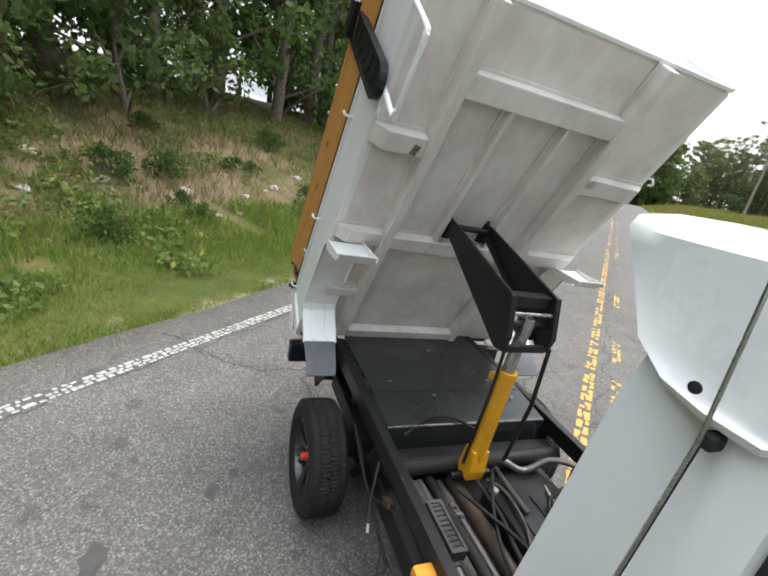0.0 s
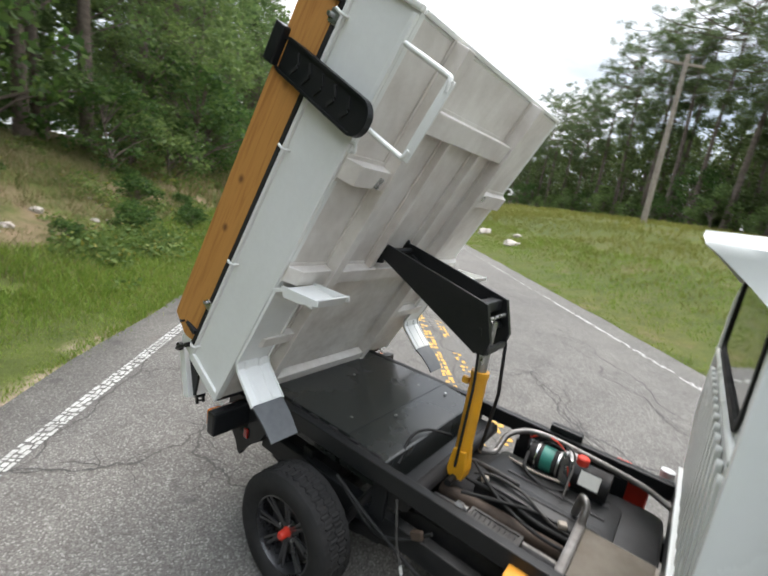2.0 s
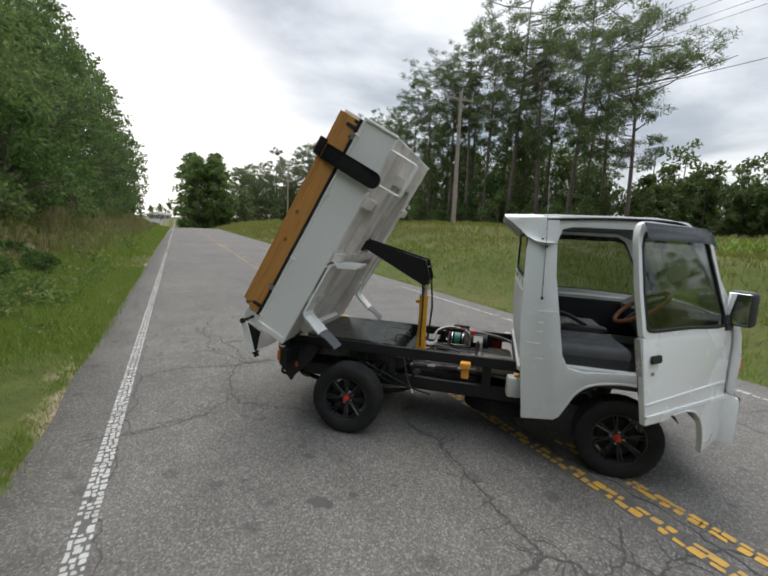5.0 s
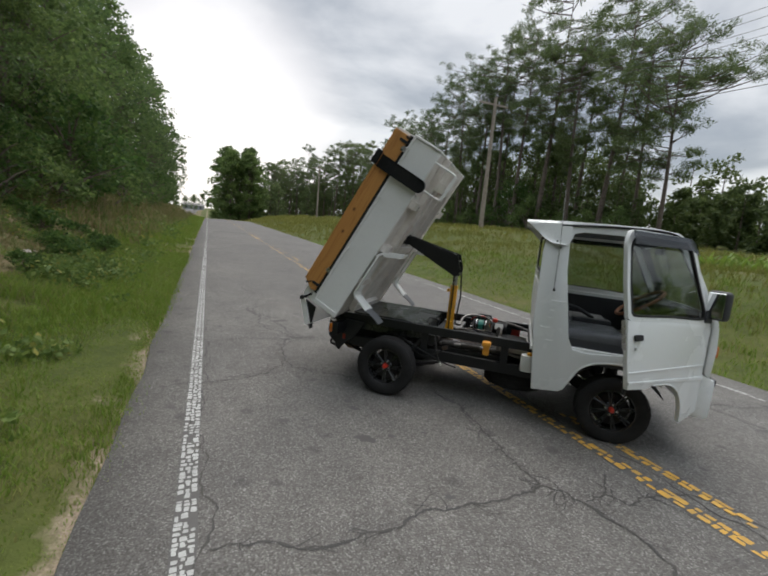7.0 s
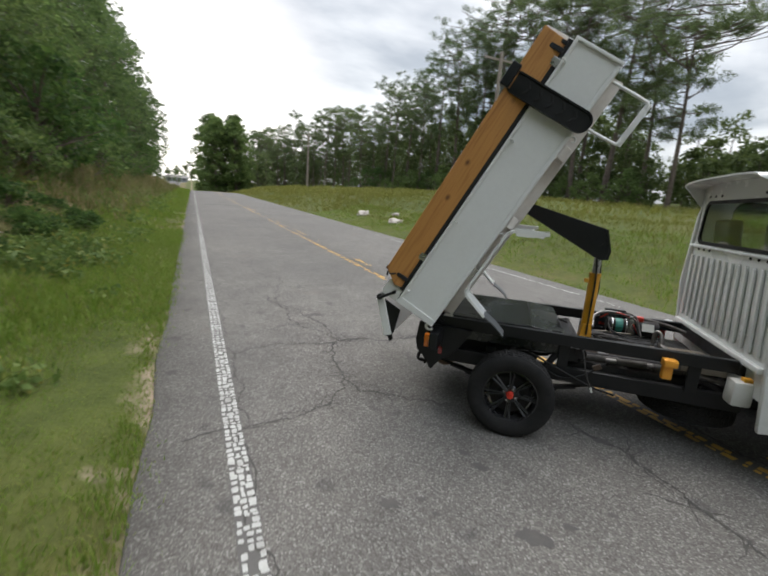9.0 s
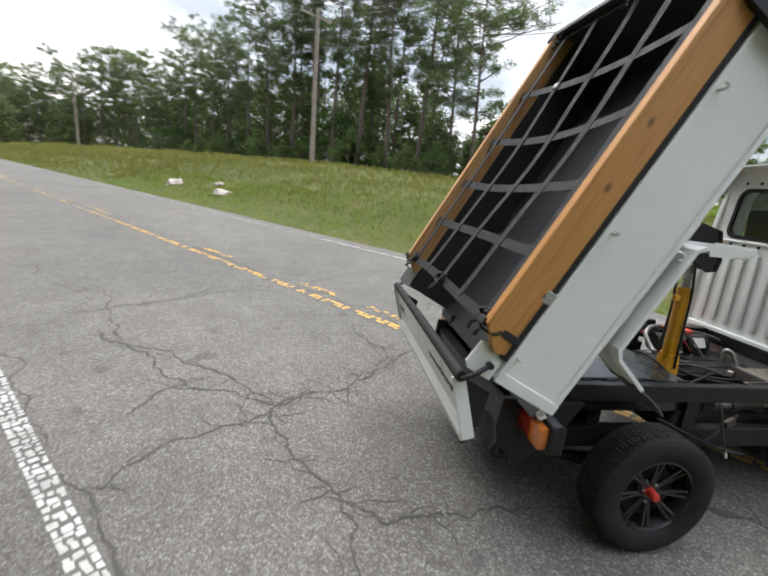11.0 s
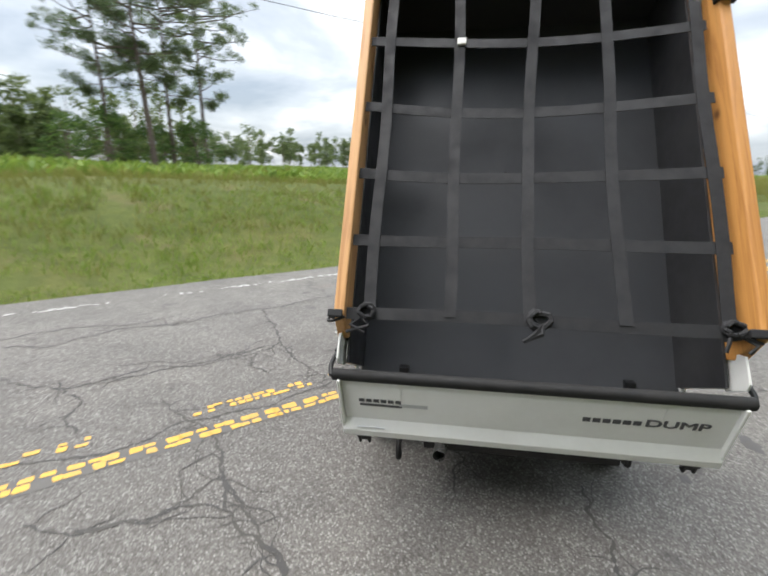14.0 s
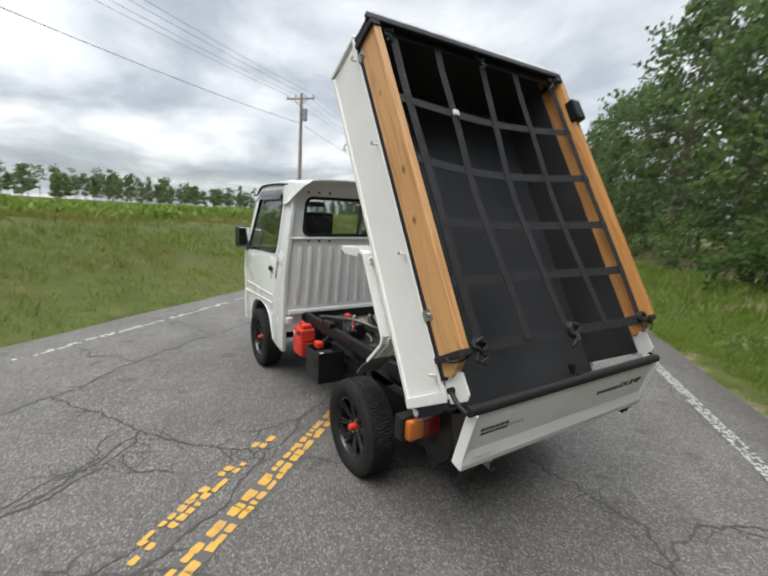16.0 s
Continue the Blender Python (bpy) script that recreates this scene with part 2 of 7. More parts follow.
ASPHALT = asphalt()
CRACK = painted("dark_crack_fill", (0.040, 0.038, 0.036), (0.075, 0.07, 0.06), 0.95, 6.0, 0.8, grit=80)
STAIN = painted("stained_asphalt", (0.075, 0.072, 0.067), (0.12, 0.115, 0.105), 0.9, 7.0, 0.9, grit=90)
OIL = painted("oil_soaked_asphalt", (0.045, 0.042, 0.039), (0.100, 0.094, 0.086), 0.7, 16.0, 0.9, grit=120)
PAINT_Y = painted("worn_yellow_road_paint", (0.58, 0.32, 0.03), (0.34, 0.24, 0.11), 0.7, 9.0, 0.8, grit=110.0, bumpy=0.4)
PAINT_W = painted("worn_white_road_paint", (0.43, 0.43, 0.405), (0.24, 0.235, 0.22), 0.7, 9.0, 0.8, grit=110.0, bumpy=0.4)


def map_range(t, src, lo, hi):
    r = node(t, "ShaderNodeMapRange")
    r.inputs["From Min"].default_value, r.inputs["From Max"].default_value = lo, hi
    link(t, src, r.inputs["Value"])
    return r.outputs["Result"]


def soil():
    m, t, b = base_mat("grassy_ground", 0.95, 0, 0.2)
    co = coord(t)
    n1 = noise_tex(t, 0.22, 6, 0.65, co)
    n2 = noise_tex(t, 3.5, 6, 0.7, co)
    c = ramp(t, n1, [(0.32, (0.054, 0.072, 0.018)), (0.50, (0.068, 0.084, 0.021)), (0.62, (0.082, 0.084, 0.026)), (0.74, (0.058, 0.074, 0.019))])
    d = ramp(t, n2, [(0.30, (0.70, 0.70, 0.68)), (0.68, (1.25, 1.22, 1.15))])
    c = blend(t, 1.0, c, d, "MULTIPLY")
    # bare brown earth in patches, and sand washed up along the asphalt's edge
    bare = ramp(t, noise_tex(t, 0.9, 5, 0.6, co), [(0.60, (0, 0, 0)), (0.70, (0.6, 0.6, 0.6))])
    c = blend(t, bare, c, (0.15, 0.115, 0.065))
    across = node(t, "ShaderNodeVectorMath", operation="DOT_PRODUCT")
    link(t, co, across.inputs[0])
    across.inputs[1].default_value = SIDE
    slope = ramp(t, map_range(t, across.outputs["Value"], -4.3, -5.2), [(0.0, (0, 0, 0)), (1.0, (1, 1, 1))])
    cut = ramp(t, noise_tex(t, 0.7, 5, 0.6, co), [(0.42, (0, 0, 0)), (0.58, (0.85, 0.85, 0.85))])
    along = node(t, "ShaderNodeVectorMath", operation="DOT_PRODUCT")
    link(t, co, along.inputs[0])
    along.inputs[1].default_value = ROAD
    here = ramp(t, map_range(t, along.outputs["Value"], -32.0, -16.0), [(0.0, (0, 0, 0)), (1.0, (1, 1, 1))])
    cut = blend(t, 1.0, cut, here, "MULTIPLY")
    c = blend(t, blend(t, 1.0, slope, cut, "MULTIPLY"), c, (0.215, 0.150, 0.100))
    wob = node(t, "ShaderNodeMath", operation="MULTIPLY_ADD")
    link(t, noise_tex(t, 1.6, 6, 0.65, co), wob.inputs[0])
    wob.inputs[1].default_value = -1.1
    link(t, across.outputs["Value"], wob.inputs[2])
    edge = ramp(t, map_range(t, wob.outputs[0], -3.22, -3.05), [(0.0, (0, 0, 0)), (1.0, (0.9, 0.9, 0.9))])
    edge2 = ramp(t, map_range(t, across.outputs["Value"], -2.2, -2.4), [(0.0, (0, 0, 0)), (1.0, (1, 1, 1))])
    both = blend(t, 1.0, edge, edge2, "MULTIPLY")
    sandy = ramp(t, noise_tex(t, 60, 3, 0.6, co), [(0.3, (0.20, 0.155, 0.11)), (0.7, (0.36, 0.29, 0.215))])
    link(t, blend(t, both, c, sandy), b.inputs["Base Color"])
    bump(t, b, noise_tex(t, 9.0, 5, 0.7, co), 0.6, 0.05)
    return m


SOIL = soil()
SAND = painted("pale_sandy_dirt", (0.34, 0.27, 0.20), (0.20, 0.15, 0.10), 0.95, 5.0, 0.8, grit=90.0, bumpy=0.5)
ROCK = painted("pale_field_stone", (0.42, 0.38, 0.34), (0.24, 0.20, 0.16), 0.9, 6.0, 0.8, grit=30.0, bumpy=0.5)
BARK = painted("grey_brown_bark", (0.15, 0.115, 0.09), (0.06, 0.045, 0.035), 0.95, 5.0, 0.9, grit=22.0, bumpy=0.8)
POLE = painted("weathered_pole_timber", (0.33, 0.28, 0.23), (0.19, 0.15, 0.12), 0.9, 4.0, 0.8, grit=30.0, bumpy=0.4)
WIRE = painted("dull_wire", (0.10, 0.10, 0.10), (0.2, 0.2, 0.2), 0.5, 4.0, 0.3)
PORCELAIN = painted("grey_insulator", (0.30, 0.32, 0.33), (0.2, 0.2, 0.2), 0.3, 4.0, 0.3)


def leafy(name, stops, glow=0.58, rough=0.6):
    """Leaves: each island its own green; some light passes through."""
    m, t, b = base_mat(name, rough, 0, 0.3)
    g = t.nodes.new("ShaderNodeNewGeometry")
    c = ramp(t, g.outputs["Random Per Island"], stops)
    o = t.nodes.new("ShaderNodeObjectInfo")
    v = ramp(t, o.outputs["Random"], [(0.0, (0.78, 0.82, 0.80)), (1.0, (1.2, 1.15, 1.05))])
    c = blend(t, 1.0, c, v, "MULTIPLY")
    link(t, c, b.inputs["Base Color"])
    tr = t.nodes.new("ShaderNodeBsdfTranslucent")
    link(t, c, tr.inputs["Color"])
    mx = node(t, "ShaderNodeMixShader")
    mx.inputs[0].default_value = glow
    link(t, b.outputs[0], mx.inputs[1])
    link(t, tr.outputs[0], mx.inputs[2])
    link(t, mx.outputs[0], t.nodes["Material Output"].inputs[0])
    return m


NEEDLES = leafy("pine_needles", [(0.0, (0.071, 0.106, 0.048)), (0.5, (0.115, 0.159, 0.067)), (1.0, (0.167, 0.207, 0.090))])
LEAVES = leafy("broad_leaves", [(0.0, (0.081, 0.129, 0.046)), (0.5, (0.121, 0.186, 0.060)), (1.0, (0.172, 0.236, 0.081))])
# darker copy of broad_leaves: the wood's shade put into the leaf colour
LEAVES_SHADE = leafy("shaded_broad_leaves", [(0.0, (0.069, 0.109, 0.044)), (0.5, (0.106, 0.159, 0.060)), (1.0, (0.147, 0.198, 0.076))])
BUSH = leafy("vine_leaves", [(0.0, (0.040, 0.085, 0.025)), (0.6, (0.075, 0.14, 0.035)), (1.0, (0.12, 0.18, 0.05))])
BLADES = leafy("grass_blades", [(0.0, (0.113, 0.194, 0.029)), (0.45, (0.149, 0.230, 0.036)), (0.85, (0.189, 0.248, 0.050)), (1.0, (0.225, 0.211, 0.081))], 0.4)
TALL = leafy("tall_meadow_grass", [(0.0, (0.185, 0.200, 0.044)), (0.5, (0.222, 0.228, 0.053)), (0.9, (0.258, 0.242, 0.066)), (1.0, (0.275, 0.215, 0.083))], 0.4)
THICKET = leafy("thicket_leaves", [(0.0, (0.062, 0.092, 0.030)), (0.5, (0.100, 0.138, 0.044)), (1.0, (0.145, 0.180, 0.064))], 0.5)
DRY = leafy("dry_bank_weeds", [(0.0, (0.120, 0.150, 0.042)), (0.40, (0.175, 0.190, 0.062)), (0.65, (0.26, 0.215, 0.105)), (1.0, (0.32, 0.240, 0.140))], 0.4)
WEED = leafy("low_weed_leaves", [(0.0, (0.085, 0.140, 0.038)), (0.5, (0.13, 0.195, 0.052)), (0.9, (0.18, 0.235, 0.068)), (1.0, (0.28, 0.26, 0.06))], 0.45)
CROP = leafy("crop_leaves", [(0.0, (0.12, 0.20, 0.03)), (1.0, (0.24, 0.33, 0.06))], 0.4)

# ---- builders ----
def thing(name, label, category, group="", at=None, kind=""):
    ob = new(name)
    ob.empty_display_size = 0.2
    if at is not None:
        ob.matrix_world = at
    return tagged(ob, label, category, group, kind)


def finish(name, bm, material, parent=None, label="", smooth=0.0, at=None):
    """Links a bmesh as one mesh object, under parent where given."""
    me = bpy.data.meshes.new(name)
    bm.normal_update()
    if smooth:
        for f in bm.faces:
            f.smooth = True
        for e in bm.edges:
            if len(e.link_faces) == 2 and e.calc_face_angle(0) > smooth:
                e.smooth = False
    bm.to_mesh(me)
    bm.free()
    for m in (material if isinstance(material, (list, tuple)) else [material]):
        me.materials.append(m)
    ob = new(name, me)
    if parent is not None:
        ob.parent = parent
    if at is not None:
        ob.matrix_basis = at
    if label:
        ob["label"] = label
    return ob


def part(name, bm, material, parent, label="", smooth=0.0, at=None):
    return finish(name, bm, material, parent, label, smooth, at)


def bev(bm, geom_edges, width, seg=2):
    if width > 0:
        bmesh.ops.bevel(bm, geom=list(geom_edges), offset=width, segments=seg, affect="EDGES", profile=0.6, clamp_overlap=True)


def bx(c, s, bevel=0.006, rot=None, bm=None, seg=2):
    """A box of size s round c with worn edges."""
    tmp = bmesh.new()
    bmesh.ops.create_cube(tmp, size=1)
    bmesh.ops.scale(tmp, vec=s, verts=tmp.verts)
    bev(tmp, tmp.edges, min(bevel, min(s) * 0.45), seg)
    m = Matrix.Translation(c) @ (rot or Matrix())
    bmesh.ops.transform(tmp, matrix=m, verts=tmp.verts)
    return merge(bm, tmp)


def merge(bm, tmp):
    if bm is None:
        return tmp
    me = bpy.data.meshes.new("tmp")
    tmp.to_mesh(me)
    tmp.free()
    bm.from_mesh(me)
    bpy.data.meshes.remove(me)
    return bm


def plate(pts, lo, hi, put, bevel=0.004, bm=None, seg=2, holes=()):
    """A flat outline in (a, b), given depth from lo to hi; put(a, b, c) lays it into space."""
    tmp = bmesh.new()
    vs = [tmp.verts.new((a, b, lo)) for a, b in pts]
    f = tmp.faces.new(vs)
    r = bmesh.ops.extrude_face_region(tmp, geom=[f])
    for v in r["geom"]:
        if isinstance(v, bmesh.types.BMVert):
            v.co.z = hi
    bmesh.ops.recalc_face_normals(tmp, faces=tmp.faces)
    if bevel > 0:
        bev(tmp, [e for e in tmp.edges if e.calc_face_angle(0) > 0.5], bevel, seg)
    for v in tmp.verts:
        v.co = put(*v.co)
    bmesh.ops.recalc_face_normals(tmp, faces=tmp.faces)
    if tmp.calc_volume(signed=True) < 0:
        bmesh.ops.reverse_faces(tmp, faces=tmp.faces)
    return merge(bm, tmp)


def tube(pts, r, sides=8, bm=None, cap=True, taper=None):
    """A round bar along the points."""
    tmp = bmesh.new()
    pts = [Vector(p) for p in pts]
    rings = []
    side = None
    for i, p in enumerate(pts):
        d = (pts[min(i + 1, len(pts) - 1)] - pts[max(i - 1, 0)]).normalized()
        if side is None:
            side = d.orthogonal().normalized()
        side = (side - d * side.dot(d)).normalized()
        o = d.cross(side)
        rr = r if taper is None else r * taper[i]
        rings.append([tmp.verts.new(p + (side * math.cos(k * 2 * math.pi / sides) + o * math.sin(k * 2 * math.pi / sides)) * rr) for k in range(sides)])
    for a, b in zip(rings, rings[1:]):
        for k in range(sides):
            tmp.faces.new((a[k], a[(k + 1) % sides], b[(k + 1) % sides], b[k]))
    if cap:
        tmp.faces.new(rings[0][::-1])
        tmp.faces.new(rings[-1])
    return merge(bm, tmp)


def bend(pts, n=4):
    """Rounds a way through points (Catmull-Rom)."""
    P = [Vector(p) for p in pts]
    P = [P[0] * 2 - P[1]] + P + [P[-1] * 2 - P[-2]]
    out = []
    for i in range(1, len(P) - 2):
        for k in range(n):
            t = k / n
            a, b, c, d = P[i - 1:i + 3]
            out.append(0.5 * ((2 * b) + (c - a) * t + (2 * a - 5 * b + 4 * c - d) * t * t + (3 * b - a - 3 * c + d) * t ** 3))
    return out + [P[-2]]


def lathe(prof, sides, at, bm=None, closed=False):
    """Turns (radius, along) round the y axis, laid by the matrix at."""
    tmp = bmesh.new()
    rings = [[tmp.verts.new((r * math.cos(k * 2 * math.pi / sides), h, r * math.sin(k * 2 * math.pi / sides))) for k in range(sides)] for r, h in prof]
    pairs = list(zip(rings, rings[1:])) + ([(rings[-1], rings[0])] if closed else [])
    for a, b in pairs:
        for k in range(sides):
            tmp.faces.new((a[k], b[k], b[(k + 1) % sides], a[(k + 1) % sides]))
    if not closed:
        if prof[0][0] > 1e-5:
            tmp.faces.new(rings[0])
        if prof[-1][0] > 1e-5:
            tmp.faces.new(rings[-1][::-1])
    bmesh.ops.remove_doubles(tmp, verts=tmp.verts, dist=1e-6)
    bmesh.ops.recalc_face_normals(tmp, faces=tmp.faces)
    bmesh.ops.transform(tmp, matrix=at, verts=tmp.verts)
    return merge(bm, tmp)


def rrect(cx, cy, w, h, r, n=8):
    """Outline of a rounded oblong."""
    out = []
    for qx, qy, a0 in ((1, 1, 0), (-1, 1, 90), (-1, -1, 180), (1, -1, 270)):
        for k in range(n + 1):
            a = radians(a0 + 90 * k / n)
            out.append((cx + qx * (w / 2 - r) + r * math.cos(a), cy + qy * (h / 2 - r) + r * math.sin(a)))
    return out


def ring(outer, inner, lo, hi, put, bm=None):
    """A sheet with one opening: two outlines of equal count joined, with depth."""
    tmp = bmesh.new()
    L = [[tmp.verts.new(put(a, b, c)) for a, b in loop] for loop, c in ((outer, lo), (inner, lo), (outer, hi), (inner, hi))]
    n = len(outer)
    for k in range(n):
        j = (k + 1) % n
        for a, b in ((0, 1), (3, 2), (2, 0), (1, 3)):
            tmp.faces.new((L[a][k], L[a][j], L[b][j], L[b][k]))
    bmesh.ops.recalc_face_normals(tmp, faces=tmp.faces)
    return merge(bm, tmp)


def sheet(fn, us, vs, depth=None, bm=None):
    """A grid surface fn(u, v), thickened by the vector depth(u, v) where given."""
    tmp = bmesh.new()
    G = [[tmp.verts.new(fn(u, v)) for v in vs] for u in us]
    faces = []
    for i in range(len(us) - 1):
        for j in range(len(vs) - 1):
            faces.append(tmp.faces.new((G[i][j], G[i + 1][j], G[i + 1][j + 1], G[i][j + 1])))
    if depth is not None:
        H = [[tmp.verts.new(Vector(fn(u, v)) + Vector(depth)) for v in vs] for u in us]
        for i in range(len(us) - 1):
            for j in range(len(vs) - 1):
                tmp.faces.new((H[i][j], H[i][j + 1], H[i + 1][j + 1], H[i + 1][j]))
        for i in range(len(us) - 1):
            for j in (0, len(vs) - 1):
                tmp.faces.new((G[i][j], G[i + 1][j], H[i + 1][j], H[i][j]))
        for j in range(len(vs) - 1):
            for i in (0, len(us) - 1):
                tmp.faces.new((G[i][j], G[i][j + 1], H[i][j + 1], H[i][j]))
        bmesh.ops.recalc_face_normals(tmp, faces=tmp.faces)
    return merge(bm, tmp)


def span(a, b, n):
    return [a + (b - a) * i / n for i in range(n + 1)]

# ---- the truck: x forward from the rear axle, y to its left ----
truck = thing("dump_truck", "small white dump truck parked askew, bed tipped up", "truck")
STAND = Matrix.Translation((0, 0, -0.006)) @ Matrix.Rotation(0.008, 4, "Y") @ Matrix.Rotation(-0.0245, 4, "X")   # leaning a little to its left
truck.matrix_world = STAND

SLANT = 61.5
BED = pose(-0.525, 0, 0.625, 0, -SLANT, 0)            # bed frame: x up the bed, z out of its floor


def wheel_mesh():
    rows = [(-0.062, -0.070, 0), (-0.062, -0.047, 0), None, (0, -0.037, 1), (0, -0.004, 1), None, (0, 0.004, 2), (0, 0.037, 2), None, (0, 0.047, 3), (0, 0.070, 3)]
    grooves = {2: -0.042, 5: 0.0, 8: 0.042}
    wall = [(0.168, -0.066), (0.180, -0.078), (0.215, -0.086), (0.245, -0.085), (0.260, -0.078)]
    sides = 264
    tyre = bmesh.new()

    def hoop(radius_at, h):
        zig = 0.0045 if abs(h) < 0.05 else 0.0
        return [tyre.verts.new((radius_at(k) * math.cos(k * 2 * math.pi / sides), h + zig * (-1, 0, 1, 1, 0, -1)[k % 6], radius_at(k) * math.sin(k * 2 * math.pi / sides))) for k in range(sides)]

    hoops = [hoop(lambda k, r=r: r, h) for r, h in wall]
    for i_, row in enumerate(rows):
        if row is None:
            hoops.append(hoop(lambda k: 0.2655, grooves[i_]))
        else:
            top = 0.2735 if row[2] in (1, 2) else 0.2715
            hoops.append(hoop(lambda k, n=row[2], top=top: 0.2690 if (k + n * 2) % 3 == 0 else top - 0.0012 * ((k // 3 * 7 + n * 5) % 3), row[1]))
    hoops += [hoop(lambda k, r=r: r, -h) for r, h in wall[::-1]] + [hoop(lambda k: 0.166, 0.0)]
    for a, b in zip(hoops, hoops[1:] + hoops[:1]):
        for k in range(sides):
            tyre.faces.new((a[k], b[k], b[(k + 1) % sides], a[(k + 1) % sides]))
    bmesh.ops.recalc_face_normals(tyre, faces=tyre.faces)
    rim = lathe([(0.170, -0.068), (0.170, 0.060), (0.176, 0.068), (0.164, 0.070), (0.158, 0.052), (0.152, 0.0), (0.150, -0.068)], 48, Matrix(), closed=True)
    for k in range(8):
        for off in (-0.085, 0.085):
            a = k * math.pi / 4 + off
            m = Matrix.Rotation(-a, 4, "Y")
            tube([m @ Vector((0.034, 0.030, 0)), m @ Vector((0.095, 0.040, 0)), m @ Vector((0.160, 0.050, 0))], 0.0085, 6, rim)
    lathe([(0.0, -0.02), (0.060, -0.02), (0.060, 0.022), (0.044, 0.034), (0.0, 0.034)], 24, Matrix(), rim)
    drum = lathe([(0.0, -0.06), (0.135, -0.06), (0.135, 0.002), (0.120, 0.012), (0.0, 0.012)], 28, Matrix())
    cap = lathe([(0.0, 0.030), (0.024, 0.030), (0.024, 0.034), (0.020, 0.036), (0.019, 0.066), (0.015, 0.074), (0.0, 0.076)], 16, Matrix())
    nut = lathe([(0.0, 0.02), (0.008, 0.02), (0.008, 0.042), (0.0, 0.044)], 6, Matrix())
    return tyre, rim, drum, cap, nut


_t, _r, _d, _c, _n = wheel_mesh()
WHEEL_DATA = []
for nm, bm_, mt_, sm_ in (("tyre", _t, TREAD, 0.6), ("rim", _r, RIM, 0.5), ("brake_drum", _d, GRIME, 0.5), ("hub_cap", _c, RED, 0.5), ("wheel_nut", _n, STEEL, 0.5)):
    o_ = finish(nm, bm_, mt_, None, "", sm_)
    WHEEL_DATA.append((nm, o_.data))
    bpy.data.objects.remove(o_)


def wheel(x, y, z, out, steer=0.0):
    """A wheel as part of the truck: tyre with rim, drum, cap and nuts below it."""
    turn = 0 if out > 0 else 180
    tyre = new("tyre", WHEEL_DATA[0][1])
    tyre.parent = truck
    tyre.matrix_basis = pose(x, y, z, 0, random.Random(x * 7 + y).uniform(0, 40), turn + steer) @ Matrix.Scale(0.972, 4)
    tyre["label"] = "black all-terrain tyre with dusty tread"
    for nm, me in WHEEL_DATA[1:4]:
        o = new(nm, me)
        o.parent = tyre
        if nm == "hub_cap":
            o["label"] = "red hub cap"
        elif nm == "rim":
            o["label"] = "gloss black spoked rim"
    for k in range(4):
        o = new("wheel_nut", WHEEL_DATA[4][1])
        o.parent = tyre
        a = k * math.pi / 2 + 0.4
        o.matrix_basis = pose(0.042 * math.cos(a), 0, 0.042 * math.sin(a))
    return tyre


wheel(0.004, -0.590, 0.251, -1)
wheel(0.010, 0.590, 0.274, 1)
wheel(1.876, -0.585, 0.268, -1)
wheel(1.868, 0.585, 0.292, 1)
spare = new("spare_tyre", WHEEL_DATA[0][1])
spare.parent = truck
spare.matrix_basis = pose(1.13, -0.12, 0.262, 90, 0, 0)
spare["label"] = "spare tyre slung flat under the frame"
o_ = new("rim", WHEEL_DATA[1][1])
o_.parent = spare

# chassis
fr = bx((0.335, -0.446, 0.612), (1.83, 0.040, 0.076), 0.005)
part("frame_rail", fr, BLACK, truck, "black box-section subframe rail")
part("frame_rail", bx((0.335, 0.440, 0.612), (1.83, 0.040, 0.076), 0.005), BLACK, truck)
for y, z in ((-0.40, 0.375), (0.38, 0.375)):
    part("lower_rail", bx((0.42, y, z), (1.75, 0.05, 0.095), 0.006), BLACK, truck, "scuffed black chassis rail")
for x, y0, y1, z in ((-0.60, -0.50, 0.50, 0.50), (0.36, -0.42, 0.41, 0.515), (1.245, -0.47, 0.47, 0.612), (0.93, -0.38, 0.38, 0.36), (-0.15, -0.40, 0.40, 0.42)):
    part("crossmember", bx((x, (y0 + y1) / 2, z), (0.06, y1 - y0, 0.09), 0.006), BLACK, truck)
for x in (0.30, 1.02):
    for y in (-0.43, 0.425):
        part("upright_bracket", bx((x, y, 0.495), (0.065, 0.02, 0.17), 0.003), BLACK, truck)
part("torque_tube", tube([(0.40, -0.425, 0.53), (0.40, 0.42, 0.53)], 0.034, 18), GRIME, truck, "black cross tube under the ram", 0.6)
for y in (-0.36, 0.36):
    lf = bmesh.new()
    for k in range(4):
        w = 0.52 - k * 0.11
        pts = [(x, y, 0.235 + 0.10 * ((x) / 0.55) ** 2 - k * 0.010) for x in span(-w, w, 8)]
        for a, b in zip(pts, pts[1:]):
            c = (Vector(a) + Vector(b)) / 2
            bx(c, ((Vector(b) - Vector(a)).length + 0.004, 0.05, 0.008), 0.001, Matrix.Rotation(-math.atan2(b[2] - a[2], b[0] - a[0]), 4, "Y"), lf, 1)
    part("leaf_spring", lf, GRIME, truck)
    part("shock_absorber", tube([(0.12, y * 1.18, 0.24), (0.26, y * 1.12, 0.50)], 0.022, 10), GRIME, truck, "", 0.6)
part("axle", tube([(0, -0.55, 0.275), (0, 0.55, 0.28)], 0.042, 12), GRIME, truck, "", 0.6)
part("front_axle", tube([(1.868, -0.52, 0.29), (1.868, 0.52, 0.285)], 0.03, 10), GRIME, truck, "", 0.6)
eng = bx((-0.28, 0.0, 0.44), (0.52, 0.62, 0.30), 0.05)
